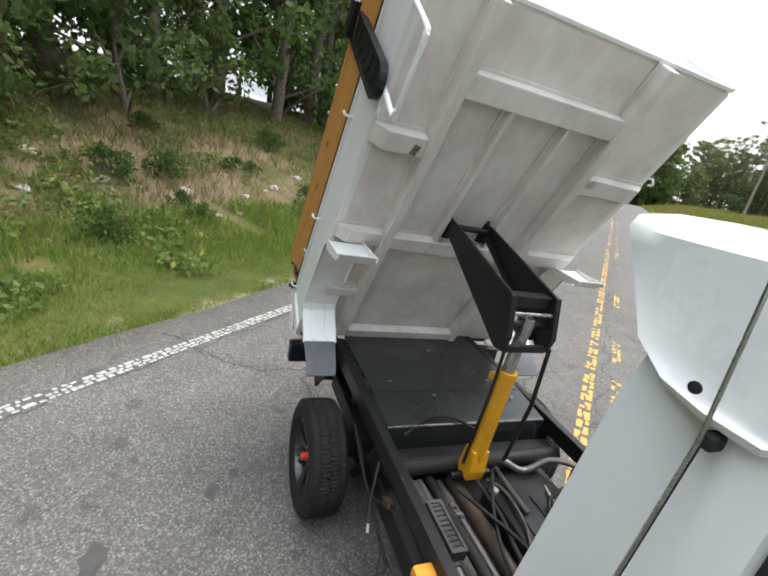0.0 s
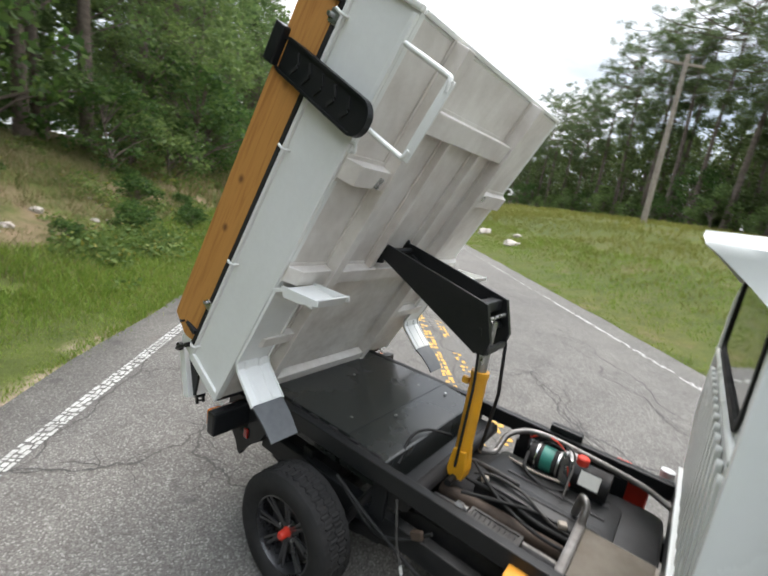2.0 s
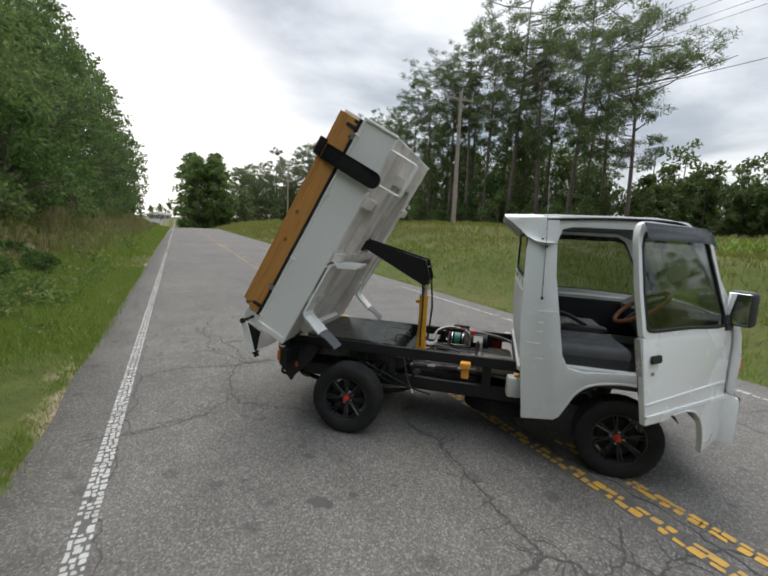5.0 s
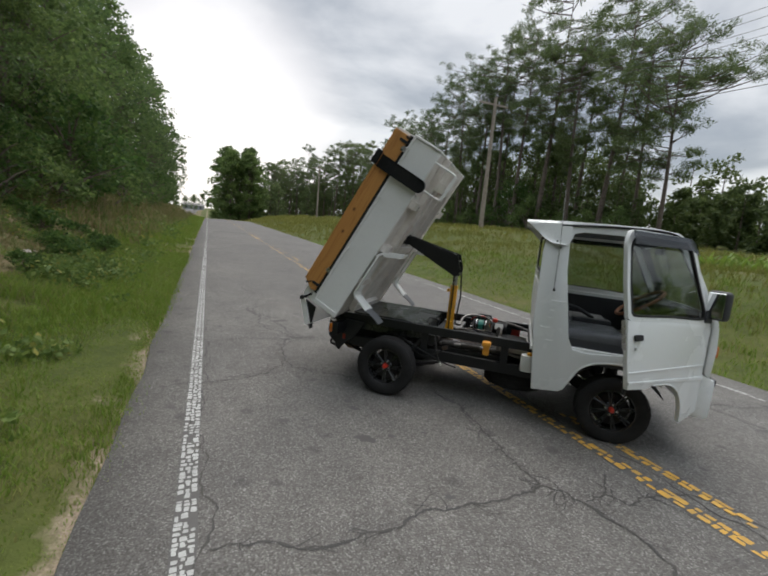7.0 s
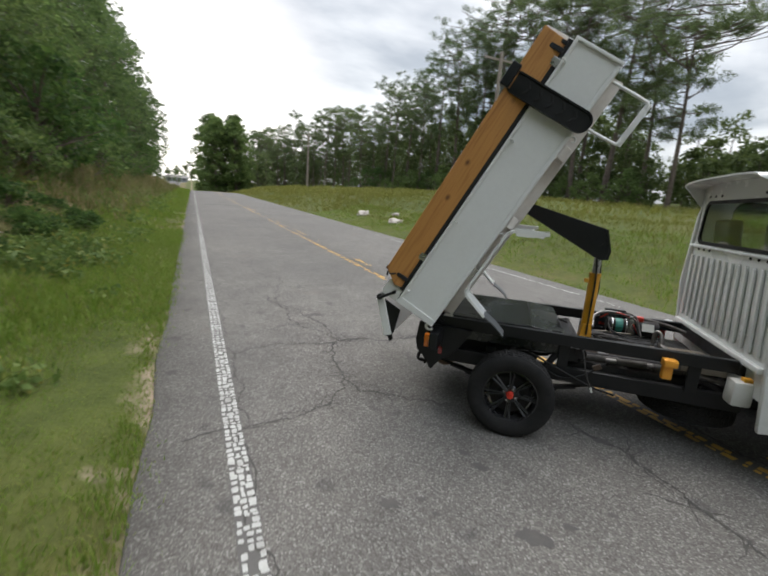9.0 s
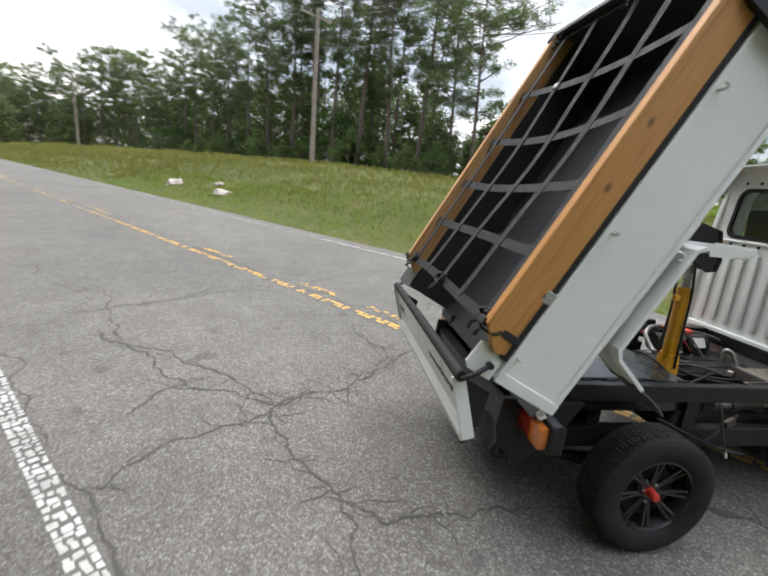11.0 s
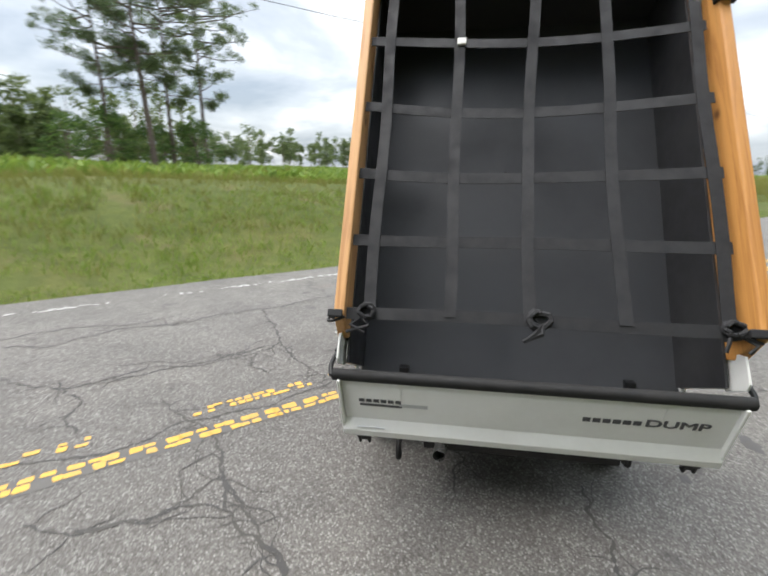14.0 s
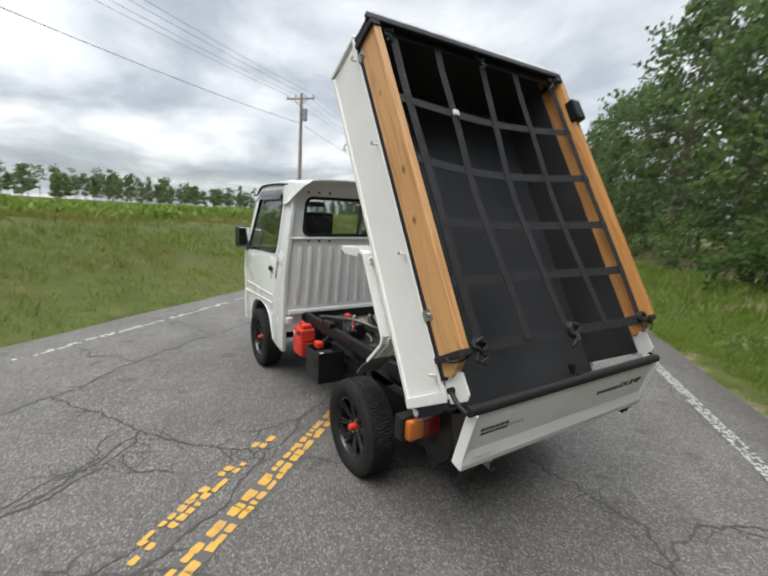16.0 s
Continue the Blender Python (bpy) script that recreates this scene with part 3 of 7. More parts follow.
bx((-0.42, -0.1, 0.33), (0.30, 0.30, 0.16), 0.04, None, eng)
part("engine", eng, GRIME, truck, "dark greasy engine under the cover", 0.6)

# engine cover with a folded front
cov = plate([(-0.54, 0.600), (-0.54, 0.655), (0.08, 0.661), (0.286, 0.639), (0.293, 0.634), (0.298, 0.50), (-0.54, 0.50)], -0.412, 0.402, lambda a, b, c: Vector((a, c, b)), 0.004)
cover = part("engine_cover", cov, COVER, truck, "satin black sheet-metal engine cover", 0.06)
part("seam", bx((0.082, -0.005, 0.6605), (0.003, 0.80, 0.003), 0.0), BLACK, cover)
for x, y in ((-0.30, 0.05), (0.0, -0.30), (0.0, 0.26), (0.12, -0.12), (-0.5, -0.3), (-0.5, 0.28), (0.15, 0.30)):
    part("bolt", lathe([(0, 0), (0.008, 0), (0.008, 0.004), (0, 0.005)], 8, pose(x, y, 0.6575 + 0.004 * (x > 0), 90, 0, 0)), STEEL, cover)
sc_ = bx((-0.13, -0.420, 0.640), (0.82, 0.012, 0.016), 0.003)
for k in range(7):
    bx((-0.48 + k * 0.12, -0.417, 0.650), (0.055, 0.014, 0.012), 0.003, None, sc_, 1)
part("cover_clip_strip", sc_, GRIME, truck)
part("rear_plate", bx((-0.585, -0.05, 0.40), (0.02, 0.80, 0.24), 0.01), GRIME, truck)
rb = plate([(-0.64, 0.60), (-0.655, 0.47), (-0.64, 0.40), (-0.57, 0.335), (-0.545, 0.28), (-0.525, 0.275), (-0.505, 0.31), (-0.46, 0.36), (-0.38, 0.42), (-0.33, 0.50), (-0.28, 0.58)], -0.012, 0.012, lambda a, b, c: Vector((a, -0.49 + c, b)), 0.004)
part("hinge_bracket", rb, BLACK, truck, "black cut-out rear bracket")
rb = plate([(-0.64, 0.60), (-0.655, 0.47), (-0.64, 0.40), (-0.57, 0.335), (-0.545, 0.28), (-0.525, 0.275), (-0.505, 0.31), (-0.46, 0.36), (-0.38, 0.42), (-0.33, 0.50), (-0.28, 0.58)], -0.012, 0.012, lambda a, b, c: Vector((a, 0.49 + c, b)), 0.004)
part("hinge_bracket", rb, BLACK, truck)
for s in (-1, 1):
    part("bracket_hole", tube([(-0.52, s * 0.500, 0.455), (-0.52, s * 0.506, 0.455)], 0.042, 18), RUBBER, truck)
    part("bracket_bolt", tube([(-0.545, s * 0.500, 0.545), (-0.545, s * 0.512, 0.545)], 0.014, 8), STEEL, truck)
part("hinge_bar", tube([(-0.512, -0.47, 0.600), (-0.512, 0.45, 0.600)], 0.020, 12), BLACK, truck, "", 0.6)
part("exhaust_pipe", tube(bend([(-0.25, 0.20, 0.33), (-0.45, 0.24, 0.31), (-0.60, 0.27, 0.325), (-0.70, 0.28, 0.325)]), 0.026, 14, cap=False), STEEL, truck, "dull steel exhaust tailpipe", 0.8)
part("muffler", tube([(-0.46, -0.36, 0.34), (-0.46, 0.22, 0.33)], 0.075, 16), RUST, truck, "rusty silencer", 0.6)

# pipes along the right rail
for i, (y, z, r, mt) in enumerate(((-0.33, 0.49, 0.016, PIPE), (-0.285, 0.48, 0.016, PIPE), (-0.24, 0.485, 0.020, GRIME), (-0.19, 0.465, 0.013, PIPE), (-0.13, 0.47, 0.030, OILY))):
    part("coolant_pipe", tube(bend([(0.42, y, z - 0.01), (0.70, y + 0.004, z), (0.98, y, z + 0.006), (1.22, y - 0.01, z - 0.02)], 3), r, 10), mt, truck, "", 0.8)
for x in (0.60, 0.86):
    cl = tube([(x - 0.010, -0.285, 0.478), (x + 0.010, -0.285, 0.478)], 0.021, 12)
    tube([(x - 0.010, -0.19, 0.464), (x + 0.010, -0.19, 0.464)], 0.019, 12, cl)
    bx((x, -0.237, 0.490), (0.020, 0.085, 0.006), 0.002, None, cl)
    tube([(x, -0.225, 0.490), (x, -0.225, 0.506)], 0.006, 6, cl)
    part("pipe_clamp", cl, PIPE, truck, "dull steel pipe clamp", 0.6)
for x0, x1, y, z, r in ((0.45, 0.565, -0.33, 0.487, 0.023), (0.63, 0.80, -0.33, 0.490, 0.022), (0.84, 1.0, -0.33, 0.492, 0.023), (0.57, 0.66, -0.285, 0.479, 0.022), (0.70, 0.83, -0.285, 0.480, 0.022)):
    part("pipe_sleeve", tube([(x0, y, z), (x1, y + 0.002, z + 0.004)], r, 12), SLEEVE, truck, "worn grey foam sleeve", 0.6)
for x, y, z in ((0.535, -0.22, 0.498), (0.955, -0.19, 0.482), (0.93, -0.24, 0.50)):
    fe = tube([(x, y, z), (x + 0.03, y, z)], 0.017, 6)
    tube([(x + 0.03, y, z), (x + 0.05, y, z)], 0.012, 10, fe)
    part("pipe_fitting", fe, PIPE, truck, "", 0.3)
for p, r, mt in (([(0.50, -0.08, 0.53), (0.66, -0.07, 0.525), (0.82, -0.10, 0.52), (0.98, -0.08, 0.51)], 0.009, RUBBER), ([(0.52, -0.05, 0.55), (0.60, -0.02, 0.565), (0.74, -0.03, 0.56), (0.86, -0.07, 0.53), (0.99, -0.05, 0.51)], 0.006, SLEEVE),
                 ([(0.53, -0.19, 0.535), (0.66, -0.13, 0.54), (0.80, -0.06, 0.535), (0.96, -0.03, 0.53)], 0.007, RUBBER), ([(0.47, 0.03, 0.55), (0.58, 0.0, 0.575), (0.70, 0.01, 0.565)], 0.010, SLEEVE)):
    part("hose", tube(bend(p, 5), r, 8), mt, truck, "", 0.8)
for x, y in ((0.90, -0.065), (0.57, -0.045)):
    part("hose_clip", bx((x, y, 0.545), (0.032, 0.026, 0.022), 0.004, Matrix.Rotation(0.5, 4, "Z")), TAN, truck)
part("connector", bx((0.50, -0.452, 0.47), (0.05, 0.022, 0.032), 0.005, Matrix.Rotation(-0.5, 4, "Y")), OILY, truck, "rusty brown connector")
wt = tube(bend([(0.40, -0.470, 0.57), (0.42, -0.480, 0.50), (0.44, -0.488, 0.42), (0.475, -0.492, 0.345)], 5), 0.005, 8)
wire = part("loose_wire", wt, SLEEVE, truck, "", 0.8)
part("wire_tip", tube([(0.475, -0.492, 0.345), (0.487, -0.493, 0.315)], 0.006, 8), TANK, wire, "white wire tip", 0.6)
for p in ([(0.55, -0.44, 0.50), (0.42, -0.46, 0.40), (0.30, -0.45, 0.36), (0.12, -0.44, 0.44)], [(0.10, -0.47, 0.50), (0.28, -0.47, 0.42), (0.48, -0.46, 0.34), (0.62, -0.46, 0.31)],
          [(0.35, 0.02, 0.62), (0.28, -0.10, 0.66), (0.27, -0.22, 0.66), (0.30, -0.33, 0.60)], [(0.50, -0.02, 0.58), (0.66, -0.10, 0.53), (0.84, -0.16, 0.52), (1.0, -0.14, 0.51)],
          [(0.52, 0.02, 0.56), (0.72, -0.03, 0.54), (0.95, -0.06, 0.53)]):
    part("hose", tube(bend(p, 5), 0.007, 8), RUBBER, truck, "", 0.8)
part("return_hose", tube(bend([(0.50, 0.02, 0.62), (0.54, 0.10, 0.60), (0.56, 0.20, 0.66), (0.66, 0.27, 0.69), (0.85, 0.31, 0.67), (1.10, 0.34, 0.63), (1.22, 0.32, 0.60)], 6), 0.013, 10), PIPE, truck, "dusty brown hydraulic hose", 0.8)
fb = part("filter_block", bx((0.735, -0.37, 0.600), (0.19, 0.055, 0.036), 0.004), SLEEVE, truck, "dusty grey finned metal block on the rail")
part("block_rim", ring(rrect(0.735, -0.37, 0.19, 0.057, 0.004, 3), rrect(0.735, -0.37, 0.166, 0.038, 0.003, 3), 0.616, 0.624, lambda a, b, c: Vector((a, b, c))), SLEEVE, fb)
for k in range(9):
    part("fin", bx((0.663 + k * 0.018, -0.37, 0.619), (0.004, 0.036, 0.005), 0.0), GRIME, fb)
part("oil_tank", bx((0.80, 0.10, 0.47), (0.55, 0.34, 0.16), 0.05), BLACK, truck, "black plastic fuel tank", 0.6)
for y in (0.0, 0.10, 0.20):
    part("tank_rib", bx((0.82, y, 0.5515), (0.40, 0.030, 0.008), 0.004), BLACK, truck)
part("tank_strap", tube(bend([(0.58, 0.20, 0.545), (0.64, 0.17, 0.56), (0.72, 0.16, 0.562), (0.82, 0.18, 0.562)], 5), 0.006, 8), TAN, truck, "dusty tan strap edge", 0.8)
part("fuel_tank", bx((1.10, 0.17, 0.43), (0.24, 0.42, 0.20), 0.05), BLACK, truck, "", 0.6)

part("under_tray", plate([(0.34, 0.30), (0.34, 0.42), (0.46, 0.455), (1.05, 0.455), (1.05, 0.33)], -0.34, 0.36, lambda a, b, c: Vector((a, c, b)), 0.02), GRIME, truck, "dark greasy gearbox and tray under the pipes", 0.5)
# radiator box behind the cab
rad = part("radiator", bx((1.085, -0.20, 0.535), (0.26, 0.34, 0.05), 0.008), TAN, truck, "dusty tan radiator core laid flat")
for y in span(-0.36, -0.04, 32):
    part("fin", bx((1.085, y, 0.562), (0.235, 0.003, 0.005), 0.0), TAN, rad)
part("radiator_tank", bx((0.955, -0.20, 0.545), (0.035, 0.36, 0.07), 0.01), PIPE, rad)
part("radiator_pipe", tube(bend([(0.955, -0.05, 0.57), (0.955, -0.01, 0.63), (0.93, 0.02, 0.64), (0.92, 0.02, 0.56)], 4), 0.014, 10), PIPE, rad, "", 0.8)

# hydraulic pump unit by the left rail
pump = part("hydraulic_pump", tube([(0.66, 0.25, 0.60), (0.80, 0.25, 0.60)], 0.056, 20), GRIME, truck, "small electric hydraulic pump with a teal label", 0.6)
part("label", tube([(0.715, 0.25, 0.60), (0.765, 0.25, 0.60)], 0.0575, 20), GREEN_P, pump, "", 0.6)
part("valve_block", bx((0.825, 0.25, 0.605), (0.05, 0.10, 0.13), 0.008), STEEL, pump)
rsv = part("reservoir", tube([(0.85, 0.24, 0.60), (1.0, 0.24, 0.60)], 0.062, 20), GRIME, pump, "black oil reservoir with a white sticker", 0.6)
part("sticker", bx((0.925, 0.185, 0.625), (0.08, 0.004, 0.06), 0.0, Matrix.Rotation(-0.5, 4, "X")), TANK, pump)
part("filler_cap", lathe([(0, 0), (0.026, 0), (0.026, 0.03), (0.020, 0.036), (0, 0.036)], 14, pose(0.878, 0.24, 0.655, 90, 0, 0)), RED, pump, "red filler cap", 0.5)
part("relay_box", bx((0.60, 0.34, 0.60), (0.05, 0.05, 0.09), 0.006), BLACK, pump)
part("pump_cable", tube(bend([(0.66, 0.20, 0.62), (0.68, 0.12, 0.58), (0.78, 0.10, 0.555), (0.86, 0.14, 0.56)], 5), 0.008, 8), RUBBER, pump, "", 0.8)
for k, (dy, dz, mt) in enumerate(((0.02, 0.085, RED), (0.045, 0.075, RUBBER), (-0.015, 0.080, RUBBER), (0.0, 0.095, SLEEVE))):
    part("pump_wire", tube(bend([(0.62 + 0.03 * k, 0.33, 0.62), (0.70 + 0.02 * k, 0.27 + dy, 0.60 + dz), (0.80 + 0.015 * k, 0.22 + dy, 0.60 + dz * 0.9), (0.86, 0.16 - 0.03 * k, 0.575)], 5), 0.0045, 6), mt, pump, "", 0.8)
for x in (0.69, 0.785):
    part("pump_strap", tube([(x, 0.25, 0.60), (x + 0.008, 0.25, 0.60)], 0.0595, 20), STEEL, pump, "", 0.6)
part("valve_knob", lathe([(0, 0), (0.014, 0), (0.014, 0.022), (0.009, 0.028), (0, 0.028)], 12, pose(0.815, 0.215, 0.665, 90, 0, 0)), STEEL, pump, "", 0.5)
part("lamp_stub", bx((0.755, 0.455, 0.668), (0.15, 0.045, 0.035), 0.008), BLACK, truck)

# ram, its foot in the frame and its head in the lifting arm
foot, head = Vector((0.462, -0.09, 0.56)), Vector((0.462, -0.075, 1.20))
way = (head - foot).normalized()
ram = part("hydraulic_ram", tube([foot, foot + way * 0.44], 0.035, 22), YELLOW, truck, "amber yellow hydraulic ram barrel", 0.6)
part("gland", tube([foot + way * 0.43, foot + way * 0.455], 0.038, 22), YELLOW, ram, "", 0.6)
part("piston_rod", tube([foot + way * 0.45, head], 0.024, 18), STEEL, ram, "bright steel piston rod", 0.6)
part("foot_block", plate([(-0.028, 0.10), (0.028, 0.10), (0.040, 0.01), (0.036, -0.030), (-0.036, -0.030), (-0.040, 0.01)], -0.038, 0.038, lambda a, b, c: foot + Vector((a, c, b)), 0.004), YELLOW, ram)
part("pin", tube([foot + Vector((0, -0.09, -0.03)), foot + Vector((0, 0.09, -0.03))], 0.016, 10), BLACK, ram)
part("port", bx(foot + way * 0.40 + Vector((-0.05, -0.01, 0)), (0.03, 0.025, 0.03), 0.005), YELLOW, ram)
part("ram_hose", tube(bend([foot + way * 0.03 + Vector((0.0, -0.05, 0)), foot + way * 0.2 + Vector((0.0, -0.047, 0)), foot + way * 0.42 + Vector((0, -0.045, 0)), head + Vector((-0.02, -0.04, -0.03))], 4), 0.006, 8), RUBBER, ram, "", 0.8)
part("stay_rod", tube([Vector((0.50, 0.035, 1.13)), Vector((0.52, 0.03, 0.90)), Vector((0.50, 0.02, 0.62))], 0.008, 8), GRIME, ram, "", 0.8)

arm_out = [(-0.085, 1.455), (-0.135, 1.395), (-0.115, 1.375), (-0.07, 1.392), (0.455, 1.112), (0.505, 1.118), (0.512, 1.175), (0.468, 1.318), (0.44, 1.325), (-0.03, 1.448)]
arm = part("lifting_arm", plate(arm_out, -0.180, -0.166, lambda a, b, c: Vector((a, c, b)), 0.004), BLACK, truck, "satin black tapered lifting arm")
part("arm_plate", plate(arm_out, 0.014, 0.028, lambda a, b, c: Vector((a, c, b)), 0.004), BLACK, arm)
part("arm_crossbar", tube([(-0.045, -0.172, 1.420), (-0.045, 0.020, 1.420)], 0.014, 10), BLACK, arm, "", 0.6)
part("arm_spacer", bx((0.43, -0.076, 1.288), (0.05, 0.178, 0.045), 0.006), BLACK, arm)
part("arm_spacer", bx((0.497, -0.076, 1.128), (0.018, 0.178, 0.026), 0.004), BLACK, arm)
part("arm_rod", tube([(0.478, -0.172, 1.252), (0.478, 0.020, 1.252)], 0.007, 8), STEEL, arm, "", 0.6)
part("rod_eye", bx((0.458, -0.076, 1.20), (0.05, 0.05, 0.07), 0.012), STEEL, arm)
for y in (-0.170, 0.018):
    part("arm_web", plate([(-0.02, 1.405), (0.43, 1.135), (0.43, 1.128), (-0.02, 1.398)], -0.012, 0.012, lambda a, b, c, y=y: Vector((a, y + (c + 0.012) * (1 if y < 0 else -1), b)), 0.0), BLACK, arm)
    part("arm_ear_tip", bx((-0.105, y - 0.012 if y < 0 else y + 0.012, 1.42), (0.05, 0.016, 0.055), 0.006, Matrix.Rotation(radians(-40), 4, "Y")), BLACK, arm)
    fl = plate([(0.496, 1.118), (0.510, 1.175), (0.470, 1.316), (0.455, 1.316), (0.494, 1.175), (0.482, 1.118)], -0.015, 0.015, lambda a, b, c, y=y: Vector((a + 0.004, y + (-0.004 if y < 0 else 0.004) + c * 0.8, b)), 0.002)
    part("arm_flange", fl, BLACK, arm)
part("arm_pin", tube([(0.46, -0.182, 1.205), (0.46, 0.030, 1.205)], 0.014, 10), BLACK, arm)

# ---- tipping bed ----
L, HW, HP = 1.738, 0.650, 0.280
bed = part("dump_bed", bx((L / 2, 0, 0.012), (L - 0.02, 2 * HW - 0.03, 0.022), 0.003), UNDER, truck, "white steel tipping bed raised steeply", at=BED)
part("bed_lining", bx((L / 2 - 0.045, 0, 0.030), (L + 0.03, 2 * HW - 0.05, 0.010), 0.002), LINING, bed, "black bed floor lining")
for s in (-1, 1):
    pn = plate([(0.0, 0.0), (L, 0.0), (L, HP), (0.0, HP)], 0.0, 0.022, lambda a, b, c: Vector((a, s * (HW - c), b)), 0.004)
    sp = part("side_panel", pn, WHITE_BED, bed, "white painted bed side panel")
    part("side_fold", bx((L / 2, s * (HW + 0.004), 0.012), (L - 0.02, 0.014, 0.020), 0.004), WHITE_BED, bed)
    part("top_fold", bx((L / 2, s * (HW + 0.005), HP - 0.010), (L, 0.016, 0.018), 0.005), WHITE_BED, bed)
    part("rear_fold", bx((0.012, s * (HW + 0.006), HP / 2), (0.045, 0.014, HP), 0.005), WHITE_BED, bed)
    part("inner_lining", bx((L / 2 - 0.02, s * (HW - 0.029), 0.175), (L - 0.02, 0.010, 0.31), 0.002), WALL_LINING, bed)
    part("rubber_strip", bx((L / 2 + 0.03, s * (HW - 0.004), HP + 0.017), (L - 0.08, 0.030, 0.030), 0.006), RUBBER, bed, "black rubber strip under the side board")
    # side board of one plank, its lower end cut to a blunt point
    lean_out = -0.26 if s < 0 else 0.0
    outline = [(0.085, 0.300), (0.075, 0.352), (0.150, 0.448), (1.712, 0.448), (1.712, 0.300)]
    bd = plate(outline, 0.0, 0.038, lambda a, b, c: Vector((a, s * (HW + 0.010 - c) + lean_out * (b - 0.300), b)), 0.006)
    part("side_board", bd, WOOD_SHADE if s < 0 else WOOD, bed, "pine side board, shade put into its darker amber colour" if s < 0 else "pale varnished pine side board with knots")
    for u in (0.33, 1.60):
        part("board_bracket", bx((u, s * (HW + 0.012), 0.305), (0.045, 0.006, 0.055), 0.003), STEEL, bed)
        part("bracket_bolt", tube([(u, s * (HW + 0.010), 0.315), (u, s * (HW + 0.026), 0.315)], 0.008, 8), STEEL, bed)
    # rope hooks: three high, three low
    for u, v in ((0.62, 0.245), (1.16, 0.245), (1.62, 0.255), (0.10, 0.250)):
        hk = tube(bend([(u, s * HW, v), (u, s * (HW + 0.030), v), (u + 0.004, s * (HW + 0.040), v + 0.012), (u + 0.004, s * (HW + 0.036), v + 0.022)], 3), 0.0055, 6)
        part("rope_hook", hk, WHITE_BED, bed, "", 0.8)
    for u in (0.70, 1.33):
        hk = tube(bend([(u, s * (HW + 0.005), 0.010), (u + 0.012, s * (HW + 0.010), -0.018), (u - 0.006, s * (HW + 0.012), -0.034), (u - 0.016, s * (HW + 0.010), -0.018)], 4), 0.005, 6)
        part("rope_hook", hk, WHITE_BED, bed, "", 0.8)
# headboard
hb = part("headboard", bx((L - 0.014, 0, 0.225), (0.024, 2 * HW - 0.012, 0.44), 0.005), WHITE_BED, bed, "white headboard with a black top rail")
part("headboard_lining", bx((L - 0.031, 0, 0.235), (0.010, 2 * HW - 0.07, 0.40), 0.002), WALL_LINING, bed)
part("headboard_rail", bx((L - 0.048, 0, 0.440), (0.036, 2 * HW + 0.07, 0.026), 0.006), BLACK, bed, "black headboard top rail")
for s in (-1, 1):
    part("headboard_end", bx((L - 0.040, s * (HW + 0.012), 0.375), (0.022, 0.014, 0.15), 0.004), BLACK, bed)
    part("corner_cap", bx((L + 0.008, s * (HW + 0.002), 0.14), (0.020, 0.022, 0.285), 0.006), WHITE_BED, bed)
part("front_lip", bx((L + 0.006, 0, 0.010), (0.016, 2 * HW - 0.03, 0.026), 0.004), WHITE_BED, bed, "white front lip of the bed")

# stiffeners under the floor: hollow-looking channels with flanges
def channel(u0, u1, y0, y1, deep, name="stiffener", flange=0.012):
    ch = bx(((u0 + u1) / 2, (y0 + y1) / 2, -deep / 2), (u1 - u0, y1 - y0, deep), 0.005)
    if flange:
        if u1 - u0 > y1 - y0:
            bx(((u0 + u1) / 2, (y0 + y1) / 2, -0.003), (u1 - u0, y1 - y0 + 2 * flange, 0.006), 0.002, None, ch)
        else:
            bx(((u0 + u1) / 2, (y0 + y1) / 2, -0.003), (u1 - u0 + 2 * flange, y1 - y0, 0.006), 0.002, None, ch)
    return part(name, ch, UNDER, bed)


channel(0.08, L, -0.455, -0.412, 0.062, "bed_rail")
channel(0.08, L, 0.252, 0.295, 0.062, "bed_rail")
channel(0.82, 1.46, -0.212, -0.190, 0.040)
channel(0.82, 1.46, 0.050, 0.072, 0.040)
channel(1.455, 1.540, -0.412, 0.252, 0.050)
channel(0.755, 0.825, -0.412, 0.252, 0.050)
# outer cross pieces: from the rail out to the side, their ends swept up
def outer_piece(u0, u1, y_in, y_out, deep):
    k = 1 if y_out > y_in else -1
    prof = [(y_in, 0.002), (y_in, -deep), (y_out - k * 0.045, -deep), (y_out, -0.010), (y_out, 0.002)]
    pc = plate(prof, u0, u1, lambda a, b, c: Vector((c, a, b)), 0.004)
    bx(((u0 + u1) / 2, (y_in + y_out) / 2, -0.003), (u1 - u0 + 0.028, abs(y_out - y_in), 0.006), 0.002, None, pc)
    part("stiffener", pc, UNDER, bed)


for y_in, y_out in ((-0.455, -0.652), (0.295, 0.652)):
    outer_piece(0.758, 0.828, y_in, y_out, 0.045)
    outer_piece(1.215, 1.290, y_in, y_out, 0.050)
    outer_piece(0.400, 0.455, y_in, y_out, 0.045)
part("bracket_slot", bx((1.243, -0.492, -0.0515), (0.042, 0.026, 0.004), 0.001, Matrix.Rotation(0.25, 4, "Z")), STEEL, bed)
part("bracket_plate", bx((1.27, 0.325, -0.0535), (0.03, 0.05, 0.006), 0.002), STEEL, bed)
part("hinge_beam", bx((0.085, -0.07, -0.028), (0.075, 0.66, 0.050), 0.008), UNDER, bed)
part("hinge_seal", bx((0.018, -0.07, -0.020), (0.020, 0.80, 0.045), 0.004), BLACK, bed)
